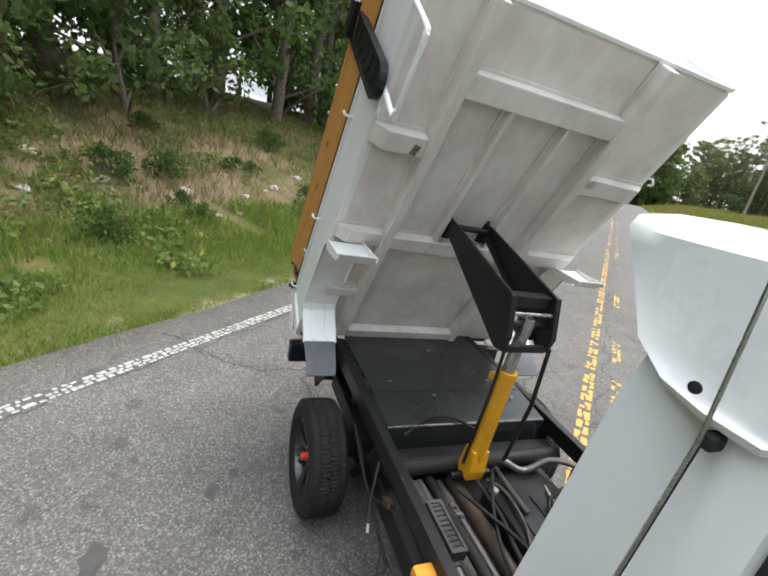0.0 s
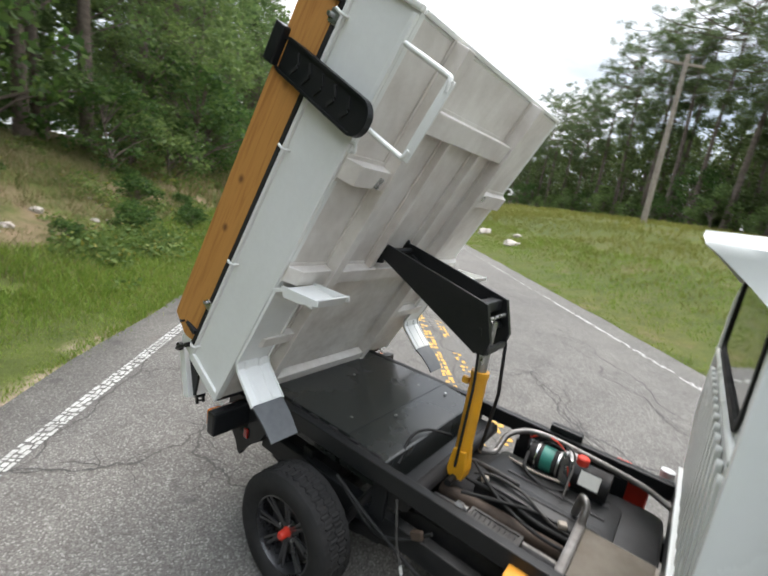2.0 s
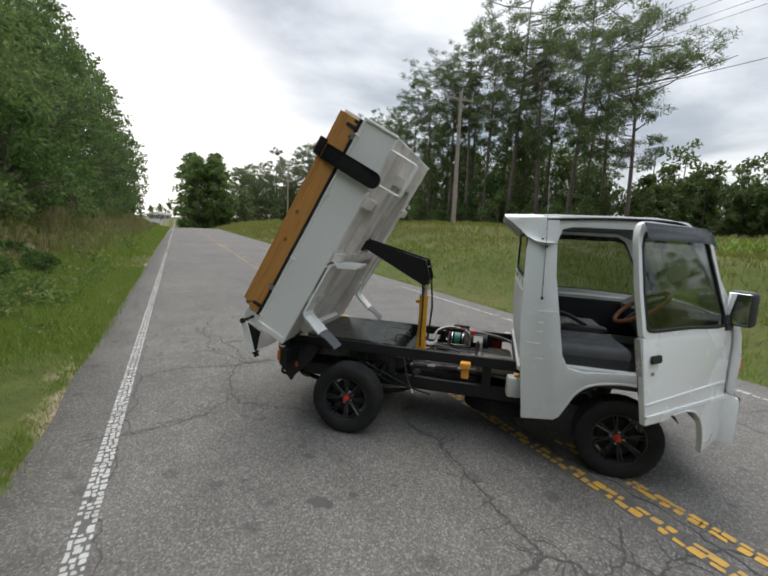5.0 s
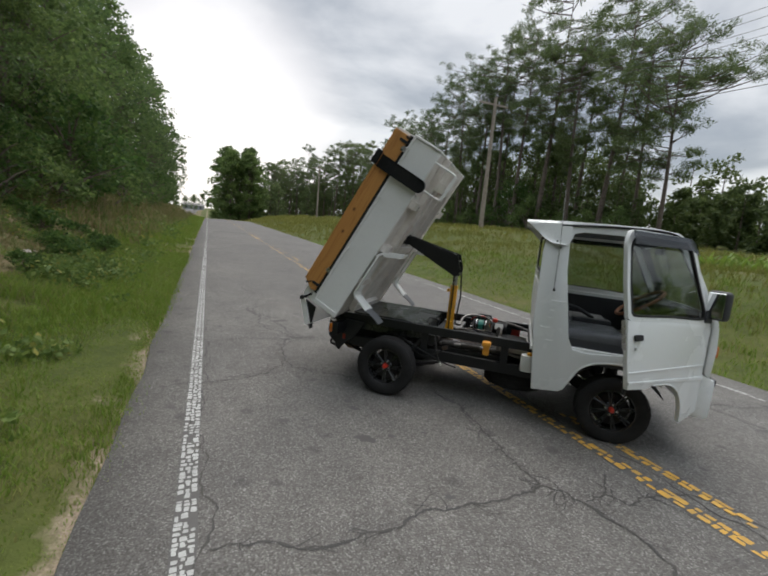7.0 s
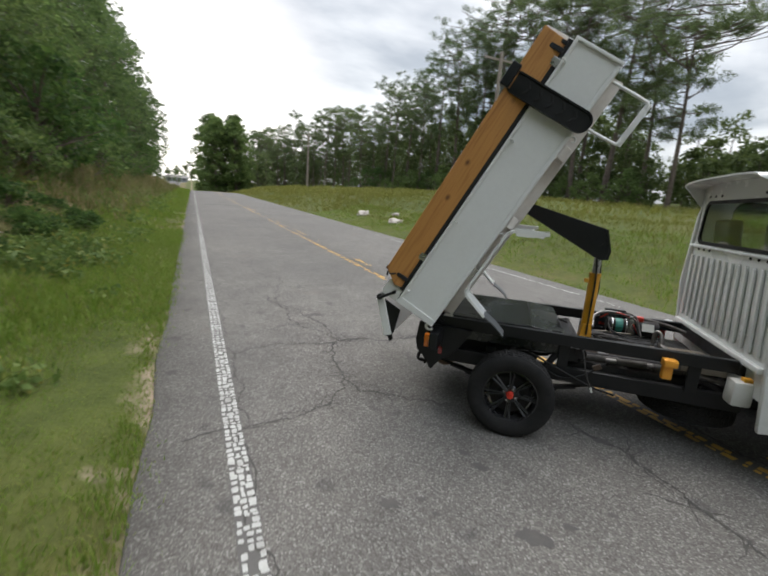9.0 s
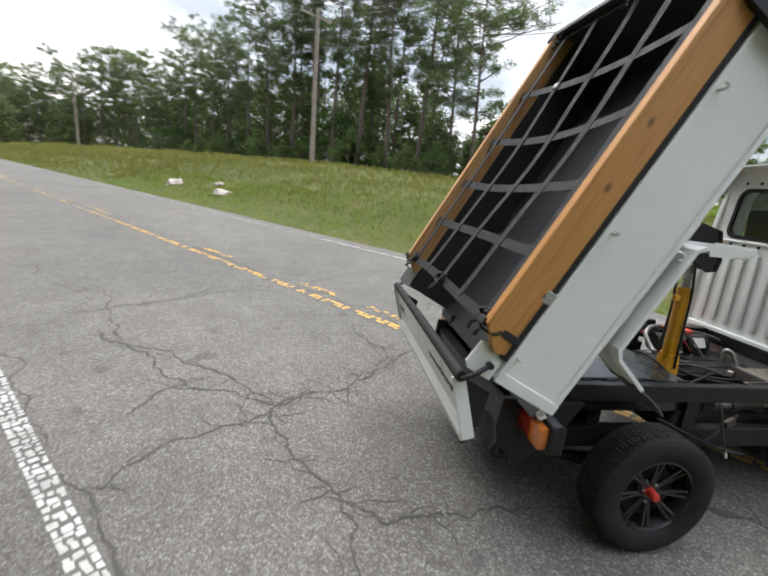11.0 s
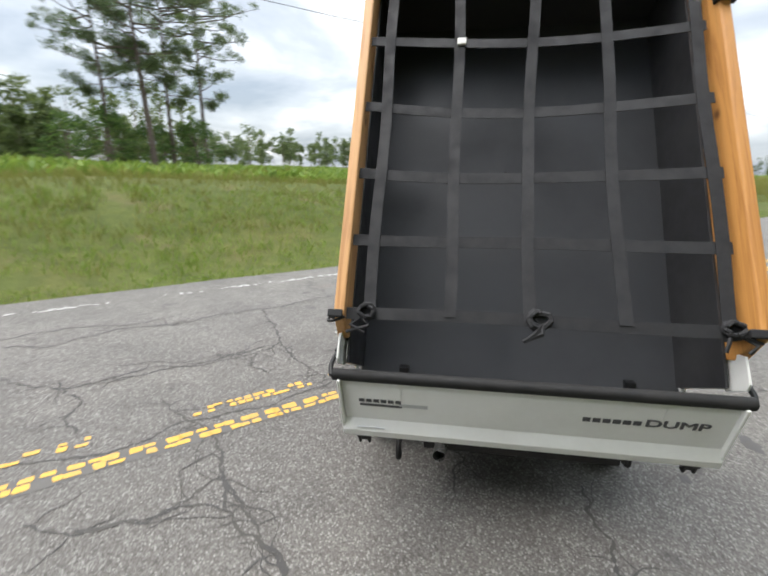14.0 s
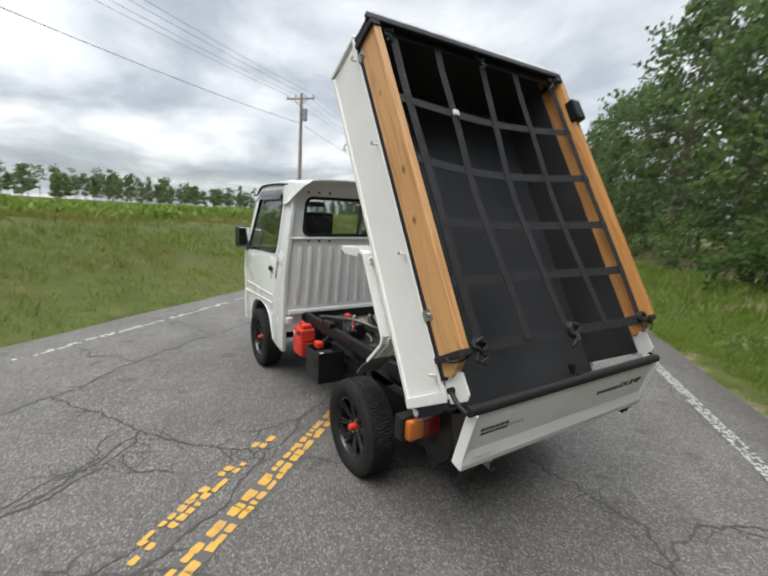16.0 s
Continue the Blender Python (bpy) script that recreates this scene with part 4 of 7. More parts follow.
for y in (-0.43, 0.275):
    part("hinge_ear", tube([(0.035, y - 0.02, -0.055), (0.035, y + 0.02, -0.055)], 0.038, 14), UNDER, bed, "", 0.6)
for y in (-0.173, 0.022):
    part("arm_ear", plate([(0.83, 0.0), (0.96, 0.0), (0.93, -0.05), (0.87, -0.06)], -0.008, 0.008, lambda a, b, c: Vector((a, y + c, b)), 0.003), BLACK, bed)

# fold-out grab frame near the front, right side
gf = tube(bend([(1.652, -0.662, -0.01), (1.648, -0.676, -0.190), (1.640, -0.681, -0.216), (1.615, -0.681, -0.224)], 4), 0.0085, 10)
tube(bend([(1.405, -0.662, -0.01), (1.410, -0.678, -0.190), (1.416, -0.681, -0.214), (1.440, -0.681, -0.222)], 4), 0.0085, 10, gf)
bx((1.527, -0.681, -0.222), (0.235, 0.007, 0.030), 0.003, None, gf)
part("grab_frame", gf, WHITE_BED, bed, "white tube grab frame with a flat bar", 0.6)

# black slotted step folded against the board
st = plate(rrect(1.415, 0.205, 0.105, 0.500, 0.050, 8), 0.0, 0.014, lambda a, b, c: Vector((a, -(HW + 0.028 + c), b)), 0.004)
step = part("folding_step", st, BLACK, bed, "black slotted metal step folded against the board")
rimb = ring(rrect(1.415, 0.205, 0.118, 0.512, 0.056, 8), rrect(1.415, 0.205, 0.100, 0.494, 0.047, 8), 0.0, 0.026, lambda a, b, c: Vector((a, -(HW + 0.024 + c), b)))
part("step_rim", rimb, BLACK, step)
for k in range(5):
    v = 0.05 + k * 0.072
    for off, tilt in ((-0.018, 35), (0.018, -35)):
        part("tread_slot", bx((1.415 + off, -(HW + 0.0445), v), (0.038, 0.005, 0.012), 0.002, Matrix.Rotation(radians(tilt), 4, "Y")), RUBBER, step)
part("step_bracket", bx((1.43, -(HW + 0.035), 0.455), (0.13, 0.075, 0.055), 0.008), BLACK, step)
for u in (1.40, 1.455):
    part("step_bolt", tube([(u, -(HW - 0.06), 0.41), (u, -(HW - 0.028), 0.41)], 0.009, 8), STEEL, step)

# mudguards that rise with the bed
for s in (-1, 1):
    y0, y1 = s * 0.530, s * 0.688
    way_pts = [(0.862, -0.225), (0.815, -0.215), (0.762, -0.060), (0.735, -0.035), (0.320, -0.035), (0.292, -0.060), (0.248, -0.215)]
    def guard_at(k, c, pts=way_pts):
        a, b = pts[int(k)]
        return Vector((a, y0 + (y1 - y0) * c, b))
    mg = sheet(guard_at, range(len(way_pts)), [0, 1], (0.004, 0, 0.004))
    for a, b in list(zip(way_pts, way_pts[1:]))[2:]:
        for yy in (y0, y1):
            d = Vector((b[0] - a[0], 0, b[1] - a[1]))
            bx(((a[0] + b[0]) / 2, yy, (a[1] + b[1]) / 2), (d.length + 0.01, 0.006, 0.016), 0.002, Matrix.Rotation(-math.atan2(d.z, d.x), 4, "Y"), mg, 1)
    for c in (-0.035, 0.035):
        for a, b in list(zip(way_pts, way_pts[1:]))[4:]:
            e = Vector((b[0] - a[0], 0, b[1] - a[1]))
            bx(((a[0] + b[0]) / 2, (y0 + y1) / 2 + c, (a[1] + b[1]) / 2), (e.length * 0.92, 0.022, 0.012), 0.004, Matrix.Rotation(-math.atan2(e.z, e.x), 4, "Y"), mg, 1)
    g = part("mudguard", mg, WHITE_BED, bed, "white pressed mudguard", 0.5)
    for yy in (y0, y1):
        ck = plate([(0.775, -0.050), (0.862, -0.226), (0.846, -0.236), (0.790, -0.165), (0.748, -0.085)], -0.002, 0.002, lambda a, b, c, yy=yy: Vector((a, yy + c, b)), 0.0)
        part("guard_cheek", ck, WHITE_BED, g)
    fl = sheet(lambda k, c: Vector((0.250 - 0.034 * k + 0.010 * math.sin(k * 3), (y0 + y1) / 2 + s * (c - 0.5) * (0.155 - 0.02 * k), -0.195 - 0.185 * k)), span(0, 1, 5), span(0, 1, 3), (-0.007, 0, 0))
    part("mud_flap", fl, FLAP, g, "scuffed grey rubber flap", 0.6)
    for c in (-0.03, 0.03):
        part("guard_rib", bx((0.272, (y0 + y1) / 2 + c, -0.130), (0.006, 0.008, 0.14), 0.002, Matrix.Rotation(radians(16), 4, "Y")), WHITE_BED, g)

# ---- tailgate hanging from its top bar ----
gate_m = pose(-0.885, 0, 0.758, 0, -16.0, 0)
GW = 0.635
gate_prof = [(0.0, 0.0), (-0.018, -0.03), (-0.018, -0.19), (-0.040, -0.232), (-0.040, -0.262), (0.012, -0.262), (0.012, -0.010)]
gate = part("tailgate", plate(gate_prof, -GW, GW, lambda a, b, c: Vector((a, c, b)), 0.005), WHITE_BED, truck, "white tailgate hanging open from its top bar", 0.4, gate_m)
part("top_bar", tube([(-0.006, -GW - 0.02, 0.006), (-0.006, GW + 0.02, 0.006)], 0.021, 14), RUBBER, gate, "black padded top bar", 0.6)
for s in (-1, 1):
    part("gate_end", bx((-0.010, s * (GW - 0.004), -0.13), (0.050, 0.012, 0.262), 0.005), WHITE_BED, gate)
    latch = part("gate_latch", bx((-0.018, s * 0.56, -0.271), (0.030, 0.050, 0.020), 0.003), BLACK, gate, "black gate latch")
    for k in (-0.017, 0.017):
        part("latch_tip", bx((-0.018, s * 0.56 + k, -0.296), (0.020, 0.011, 0.034), 0.003), BLACK, latch)
    part("latch_pin", tube([(-0.018, s * 0.535, -0.300), (-0.018, s * 0.585, -0.300)], 0.005, 8), BLACK, latch)
    side = plate([(0.0, 0.0), (0.09, -0.09), (0.015, -0.235), (0.0, -0.235)], -0.006, 0.006, lambda a, b, c: Vector((a + 0.012, s * (GW - 0.03) + c, b - 0.02)), 0.002)
    part("gate_gusset", side, BLACK, gate)
for y in (-0.42, 0.42):
    part("gate_drip", bx((-0.020, y, -0.055), (0.004, 0.006, 0.045), 0.001), WHITE_BED, gate)


def words(body, size, at, parent, material, name="lettering", label="", stretch=1.0):
    cu = bpy.data.curves.new(name, "FONT")
    cu.body, cu.size, cu.extrude, cu.bevel_depth, cu.bevel_resolution = body, size, 0.0006, 0.0011, 0
    cu.align_x = "LEFT"
    tmp = bpy.data.objects.new("tmp", cu)
    scene.collection.objects.link(tmp)
    bpy.context.view_layer.update()
    me = bpy.data.meshes.new_from_object(tmp.evaluated_get(bpy.context.evaluated_depsgraph_get()))
    bpy.data.objects.remove(tmp)
    bpy.data.curves.remove(cu)
    me.materials.append(material)
    me.transform(Matrix.Diagonal((stretch, 1, 1, 1)))
    me.transform(at)
    ob = new(name, me)
    ob.parent = parent
    if label:
        ob["label"] = label
    return ob


# faces rearward: text x runs to the truck's right
face = Matrix(((0, 0, -1, 0), (-1, 0, 0, 0), (0, 1, 0, 0), (0, 0, 0, 1)))
words("DUMP", 0.043, Matrix.Translation((-0.0195, -0.372, -0.112)) @ face, gate, LETTER, "lettering", "dark grey letters", 1.62)
bar = bmesh.new()
for k in range(6):
    bx((-0.0195, -0.195 - k * 0.031, -0.102), (0.002, 0.024, 0.018), 0.0, None, bar)
part("maker_mark", bar, LETTER, gate, "dark plain bars")
bar = bmesh.new()
for k in range(6):
    bx((-0.0195, 0.558 - k * 0.026, -0.096), (0.002, 0.020, 0.014), 0.0, None, bar)
part("model_mark", bar, LETTER, gate, "dark plain bars")
part("stripe", bx((-0.0195, 0.49, -0.117), (0.002, 0.15, 0.010), 0.0), LETTER, gate)
part("stripe", bx((-0.0195, 0.375, -0.110), (0.002, 0.10, 0.014), 0.0), GREY_DECAL, gate)
part("stripe", bx((-0.0365, 0.53, -0.215), (0.002, 0.10, 0.006), 0.0, Matrix.Rotation(radians(-27), 4, "Y")), GREY_DECAL, gate)

# gate pivots on the bed's corners
for s in (-1, 1):
    pv = plate([(-0.02, 0.285), (0.095, 0.285), (0.105, 0.33), (0.085, 0.40), (0.0, 0.405), (-0.02, 0.385)], 0, 0.008, lambda a, b, c: Vector((a, s * (HW - 0.012 + c), b)), 0.003)
    part("pivot_plate", pv, WHITE_BED, bed, "white gate pivot plate")
    part("pivot_bolt", tube([(0.03, s * (HW - 0.01), 0.325), (0.03, s * (HW + 0.020), 0.325)], 0.012, 8), BLACK, bed)
    part("pivot_link", tube(bend([(0.03, s * (HW + 0.01), 0.325), (-0.02, s * (HW + 0.022), 0.36), (-0.06, s * (HW + 0.012), 0.385)], 4), 0.009, 8), BLACK, bed, "", 0.8)
    part("latch_hook", tube(bend([(0.0, s * HW, 0.02), (-0.03, s * (HW - 0.01), 0.035), (-0.045, s * (HW - 0.02), 0.01), (-0.03, s * (HW - 0.03), -0.012)], 4), 0.008, 8), WHITE_BED, bed, "", 0.8)

# rear lamps
for s in (-1, 1):
    lamp = part("rear_lamp", bx((-0.545, s * 0.575, 0.525), (0.045, 0.19, 0.086), 0.012), LENS_R, truck, "red and amber rear lamp", 0.6)
    part("turn_lens", bx((-0.546, s * 0.632, 0.525), (0.047, 0.080, 0.088), 0.012), LENS_O, lamp, "amber lens", 0.6)
    part("lamp_housing", bx((-0.505, s * 0.585, 0.525), (0.06, 0.21, 0.115), 0.012), BLACK, lamp)
part("tow_hook", tube(bend([(-0.60, 0.45, 0.36), (-0.66, 0.45, 0.34), (-0.67, 0.45, 0.28), (-0.62, 0.45, 0.27)], 4), 0.012, 8), GRIME, truck, "", 0.8)
part("tow_hook", tube(bend([(-0.56, -0.46, 0.40), (-0.62, -0.46, 0.37), (-0.63, -0.46, 0.32), (-0.58, -0.46, 0.31)], 4), 0.012, 8), GRIME, truck, "", 0.8)
part("rear_wiring", tube(bend([(-0.56, -0.40, 0.48), (-0.60, -0.44, 0.40), (-0.57, -0.48, 0.34), (-0.50, -0.47, 0.42)], 5), 0.012, 8), RUBBER, truck, "", 0.8)
part("marker_lamp", bx((-0.48, -0.507, 0.42), (0.03, 0.012, 0.05), 0.004), LENS_R, truck)

# boxes hung on the frame
yb = part("junction_box", bx((0.865, -0.485, 0.585), (0.075, 0.085, 0.045), 0.012), ORANGE, truck, "orange plastic junction box", 0.6)
part("box_stem", bx((0.865, -0.475, 0.525), (0.055, 0.045, 0.09), 0.01), ORANGE, yb)
tk = part("washer_tank", bx((1.212, -0.525, 0.490), (0.105, 0.11, 0.145), 0.025), TANK, truck, "milky plastic washer tank", 0.6)
part("tank_cap", bx((1.232, -0.54, 0.572), (0.05, 0.045, 0.024), 0.008), YELLOW, tk, "yellow cap")
# open-topped sheet box with a battery in it
bb = bx((0.66, 0.555, 0.352), (0.22, 0.19, 0.010), 0.002)
for c_, s_ in (((0.55, 0.555, 0.455), (0.008, 0.19, 0.21)), ((0.77, 0.555, 0.455), (0.008, 0.19, 0.21)), ((0.66, 0.462, 0.455), (0.22, 0.008, 0.21)), ((0.66, 0.648, 0.455), (0.22, 0.008, 0.21))):
    bx(c_, s_, 0.002, None, bb, 1)
bat = part("battery_box", bb, BLACK, truck, "black open-topped sheet-metal battery box", 0, pose(-0.01, -0.028, -0.030))
for z in (0.50, 0.47):
    part("box_slot", bx((0.60, 0.6535, z), (0.075, 0.003, 0.012), 0.0), RUBBER, bat)
part("battery", bx((0.66, 0.555, 0.44), (0.19, 0.16, 0.15), 0.01), DARK, bat, "black car battery")
part("terminal", bx((0.70, 0.585, 0.575), (0.075, 0.05, 0.045), 0.014), RED, bat, "red terminal cover", 0.6)
part("terminal", bx((0.61, 0.60, 0.53), (0.03, 0.03, 0.025), 0.006), TANK, bat)
part("battery_cable", tube(bend([(0.70, 0.57, 0.58), (0.74, 0.50, 0.60), (0.80, 0.44, 0.60)], 4), 0.010, 8), RUBBER, bat, "", 0.8)
# ribbed can
can = part("fuel_canister", bx((1.10, 0.575, 0.470), (0.17, 0.115, 0.21), 0.016, None, None, 3), RED, truck, "red ribbed plastic canister strapped behind the cab", 0.6, pose(-0.045, -0.050, 0))
part("canister_neck", bx((1.06, 0.575, 0.590), (0.07, 0.07, 0.035), 0.010), RED, can)
part("canister_grip", tube(bend([(1.09, 0.575, 0.575), (1.10, 0.575, 0.602), (1.15, 0.575, 0.602), (1.165, 0.575, 0.575)], 4), 0.011, 8), RED, can, "", 0.8)
for z in (0.405, 0.435, 0.465, 0.495):
    part("canister_rib", bx((1.10, 0.634, z), (0.13, 0.008, 0.012), 0.003), RED, can)
    part("canister_rib", bx((1.0125, 0.575, z), (0.008, 0.085, 0.012), 0.003), RED, can)
cm = bx((1.145, 0.6365, 0.53), (0.010, 0.006, 0.040), 0.0)
bx((1.145, 0.6366, 0.53), (0.034, 0.006, 0.011), 0.0, None, cm)
part("canister_mark", cm, TANK, can, "white cross mark")
part("canister_latch", bx((1.05, 0.634, 0.545), (0.045, 0.012, 0.022), 0.004), RUBBER, can)
part("clamp", tube([(1.185, 0.60, 0.585), (1.185, 0.60, 0.625)], 0.030, 14), GREY_DECAL, truck, "", 0.6)

# ---- cab ----
def half(z):
    """Half the cab's width at height z: upright below the belt, leaning in above it."""
    return 0.655 if z < 0.95 else 0.655 - (z - 0.95) * 0.125


def on_side(s, proud=0.0):
    return lambda a, b, c: Vector((a, s * (half(b) + proud - c), b))


REAR_X = 1.215
CAB_SEAT = pose(0, -0.022, 0)                         # the cab sits a little off the middle
rear_put = lambda a, b, c: Vector((REAR_X + c + 0.05 * max(0.0, (0.95 - b) / 0.6), a * min(1.0, half(b) / 0.655), b))
outer = rrect(0, 1.09, 1.305, 1.20, 0.05, 8)
inner = rrect(0, 1.415, 1.06, 0.295, 0.06, 8)
cab = part("cab", ring(outer, inner, 0.0, 0.02, rear_put), WHITE, truck, "white pressed-steel cab", 0.5, CAB_SEAT)
part("window_seal", ring(rrect(0, 1.415, 1.075, 0.31, 0.066, 8), rrect(0, 1.415, 1.03, 0.265, 0.05, 8), -0.006, 0.012, rear_put), RUBBER, cab, "", 0.6)
pane = part("rear_window", plate(rrect(0, 1.415, 1.05, 0.285, 0.055, 6), 0.002, 0.006, rear_put, 0.0), GLASS, cab, "clear rear window")
pane.visible_shadow = False
for k in range(13):
    y = -0.54 + k * 0.09
    rbm = plate(rrect(y, 0.945, 0.036, 0.47, 0.017, 4), -0.011, 0.004, rear_put, 0.005)
    part("pressed_rib", rbm, WHITE, cab, "", 0.8)
part("shoulder_bead", tube([(REAR_X - 0.002, -0.60, 1.243), (REAR_X - 0.002, 0.60, 1.243)], 0.012, 10), WHITE, cab, "", 0.8)
for y in (-0.45, -0.36, -0.27, 0.27, 0.36, 0.45):
    for z in (1.225, 1.60):
        part("plug", lathe([(0, 0), (0.010, 0), (0.009, 0.006), (0, 0.007)], 10, pose(REAR_X + 0.002, y, z, 0, 0, 90)), RUBBER, cab)
part("rear_sill", bx((1.245, 0, 0.655), (0.06, 1.22, 0.035), 0.008), WHITE, cab)
part("inner_rear_wall", bx((1.262, 0, 0.98), (0.012, 1.14, 0.56), 0.004), DARK, cab)

# sides: rear quarter with wheel arch, sill, roof rail; nose section ahead of the door
quarter = [(1.265, 0.325), (1.47, 0.345), (1.505, 0.375), (1.535, 0.455), (1.585, 0.545), (1.66, 0.605), (1.76, 0.635), (1.90, 0.645), (2.02, 0.625)]
lower = quarter + [(2.11, 0.575), (2.16, 0.52), (2.19, 0.60), (2.36, 0.69), (1.90, 0.715), (1.62, 0.690), (1.525, 0.705), (1.485, 0.785), (1.405, 1.30), (1.393, 1.52), (1.420, 1.595), (1.49, 1.615), (1.49, 1.69), (1.30, 1.69), (1.225, 1.62), (1.205, 1.45), (1.205, 0.96)]
fender_tip = [(2.385, 0.37), (2.44, 0.375), (2.455, 0.42), (2.455, 0.655), (2.385, 0.68)]
upper = [(1.485, 1.612), (2.06, 1.610), (2.13, 1.57), (2.395, 1.06), (2.40, 0.98), (2.40, 0.685), (2.44, 0.655), (2.452, 0.86), (2.442, 1.02), (2.428, 1.085), (2.19, 1.60), (2.12, 1.665), (1.95, 1.69), (1.485, 1.69)]
for s in (-1, 1):
    lw = plate(lower, 0.0, 0.035, on_side(s), 0.010)
    sd = part("cab_side", lw, WHITE, cab, "white cab side with wheel arch", 0.5)
    part("fender_tip", plate(fender_tip, 0.0, 0.035, on_side(s), 0.008), WHITE, cab, "", 0.5)
    part("door_frame", plate(upper, 0.0, 0.035, on_side(s, 0.001), 0.008), WHITE, cab, "", 0.5)
    part("pillar_trim", plate(upper, 0.0365, 0.043, on_side(s, 0.001), 0.0), DARK, cab)
    for x, z, w in ((1.335, 0.985, 0.035), (1.330, 0.925, 0.035), (1.300, 0.845, 0.075), (1.345, 0.745, 0.060)):
        part("pressed_mark", plate(rrect(x, z, w, 0.010, 0.004, 3), -0.003, 0.002, on_side(s), 0.002), WHITE, cab)
    part("drip_rail", tube(bend([(1.32, s * (half(1.66) + 0.008), 1.655), (1.70, s * (half(1.67) + 0.010), 1.672), (2.05, s * (half(1.66) + 0.008), 1.662), (2.16, s * (half(1.6) + 0.006), 1.60)], 4), 0.009, 8), BLACK, cab, "", 0.8)
    part("arch_lip", tube(bend([(x, s * (half(z) - 0.004), z) for x, z in ((1.49, 0.37), (1.535, 0.455), (1.585, 0.545), (1.66, 0.605), (1.76, 0.635), (1.90, 0.645), (2.02, 0.625), (2.10, 0.58))], 3), 0.010, 8), WHITE, cab, "", 0.8)
    ins = sheet(lambda k, c: Vector((1.868 + 0.365 * math.cos(k), s * (0.622 - c * 0.30), 0.275 + 0.350 * math.sin(k))), span(0.45, math.pi - 0.25, 16), [0, 1], (0, 0, 0.006))
    part("wheel_well", ins, GRIME, cab, "", 0.6)
    part("sill_step", bx((1.90, s * 0.610, 0.700), (0.85, 0.06, 0.03), 0.01), WHITE, cab)
    part("side_indicator", bx((2.440, s * 0.598, 0.850), (0.06, 0.085, 0.085), 0.012), LENS_O, cab, "amber corner indicator", 0.6)
    part("swage", bx((1.375, s * (half(1.05) + 0.002), 1.06), (0.12, 0.006, 0.012), 0.003), WHITE, cab)
    part("bumper_corner", bx((2.425, s * 0.612, 0.50), (0.12, 0.09, 0.30), 0.03), WHITE, cab, "", 0.6)

# roof with a soft crown
def roof_at(x, k):
    w = half(1.69)
    y = k * w
    edge = max(0.0, (abs(k) - 0.86) / 0.14)
    nose = max(0.0, (x - 1.95) / 0.25)
    return Vector((x, y, 1.686 + 0.014 * (1 - k * k) - 0.036 * edge ** 2 - 0.10 * nose ** 2))


part("roof", sheet(roof_at, span(1.28, 2.19, 14), [-1, -0.96, -0.92, -0.88, -0.7, -0.4, 0, 0.4, 0.7, 0.88, 0.92, 0.96, 1], (0, 0, -0.03)), WHITE, cab, "white roof", 0.7)
part("headlining", sheet(lambda x, k: roof_at(x, k) + Vector((0, 0, -0.055)), span(1.30, 2.15, 6), span(-0.94, 0.94, 8), (0, 0, -0.006)), SEAT, cab, "", 0.7)

# hood-shaped visor over the rear window: flat top, cheeks that sweep down and in
CHEEK = [(1.365, 0.607, 1.506), (1.310, 0.612, 1.507), (1.255, 0.607, 1.514), (1.205, 0.597, 1.540), (1.150, 0.565, 1.590), (1.090, 0.530, 1.640), (1.060, 0.507, 1.660)]
brow = [(Vector((x, -y, z)), Vector((1.392, -(half(z) + 0.013), z + 0.012))) for x, y, z in CHEEK]
brow += [(Vector((1.052, c * 0.485, 1.678 + 0.020 * (1 - abs(c) ** 5))), Vector((1.392, c * 0.550, 1.682 + 0.022 * (1 - abs(c) ** 4)))) for c in (-1, -0.93, -0.8, -0.5, 0, 0.5, 0.8, 0.93, 1)]
brow += [(Vector((x, y, z)), Vector((1.392, half(z) + 0.013, z + 0.012))) for x, y, z in CHEEK[::-1]]


def brow_at(j, k):
    a, b = brow[int(j)]
    p = a.lerp(b, k)
    p.y = a.y + (b.y - a.y) * (1 - (1 - k) ** 3.5)
    return p


vis = sheet(brow_at, range(len(brow)), [0, 0.02, 0.1, 0.2, 0.32, 0.45, 0.6, 0.8, 1])
bmesh.ops.recalc_face_normals(vis, faces=vis.faces)
if sum((f.normal.z * f.calc_area() for f in vis.faces)) < 0:
    bmesh.ops.reverse_faces(vis, faces=vis.faces)
bmesh.ops.solidify(vis, geom=vis.faces, thickness=0.010)
part("rear_visor", vis, WHITE, cab, "white moulded visor hooding the rear window", 0.75)
for s in (-1, 1):
    part("visor_screw", lathe([(0, 0), (0.007, 0), (0.007, 0.003), (0, 0.004)], 12, pose(1.297, s * 0.6155, 1.528, 0, 0, 0 if s > 0 else 180)), RUBBER, cab)

part("antenna", tube([(1.325, -(half(1.15) + 0.012), 1.14), (1.322, -(half(1.48) + 0.026), 1.482), (1.300, -(half(1.69) + 0.070), 1.92)], 0.0026, 6), STEEL, cab, "thin steel whip antenna", 0.8)
part("antenna_sleeve", tube([(1.325, -(half(1.14) + 0.010), 1.14), (1.322, -(half(1.48) + 0.022), 1.482)], 0.0032, 8), RUBBER, cab, "", 0.8)
for z in (1.148, 1.482):
    part("antenna_clip", bx((1.326, -(half(z) + 0.012), z), (0.017, 0.024, 0.020), 0.006, None, None, 3), RUBBER, cab, "", 0.7)

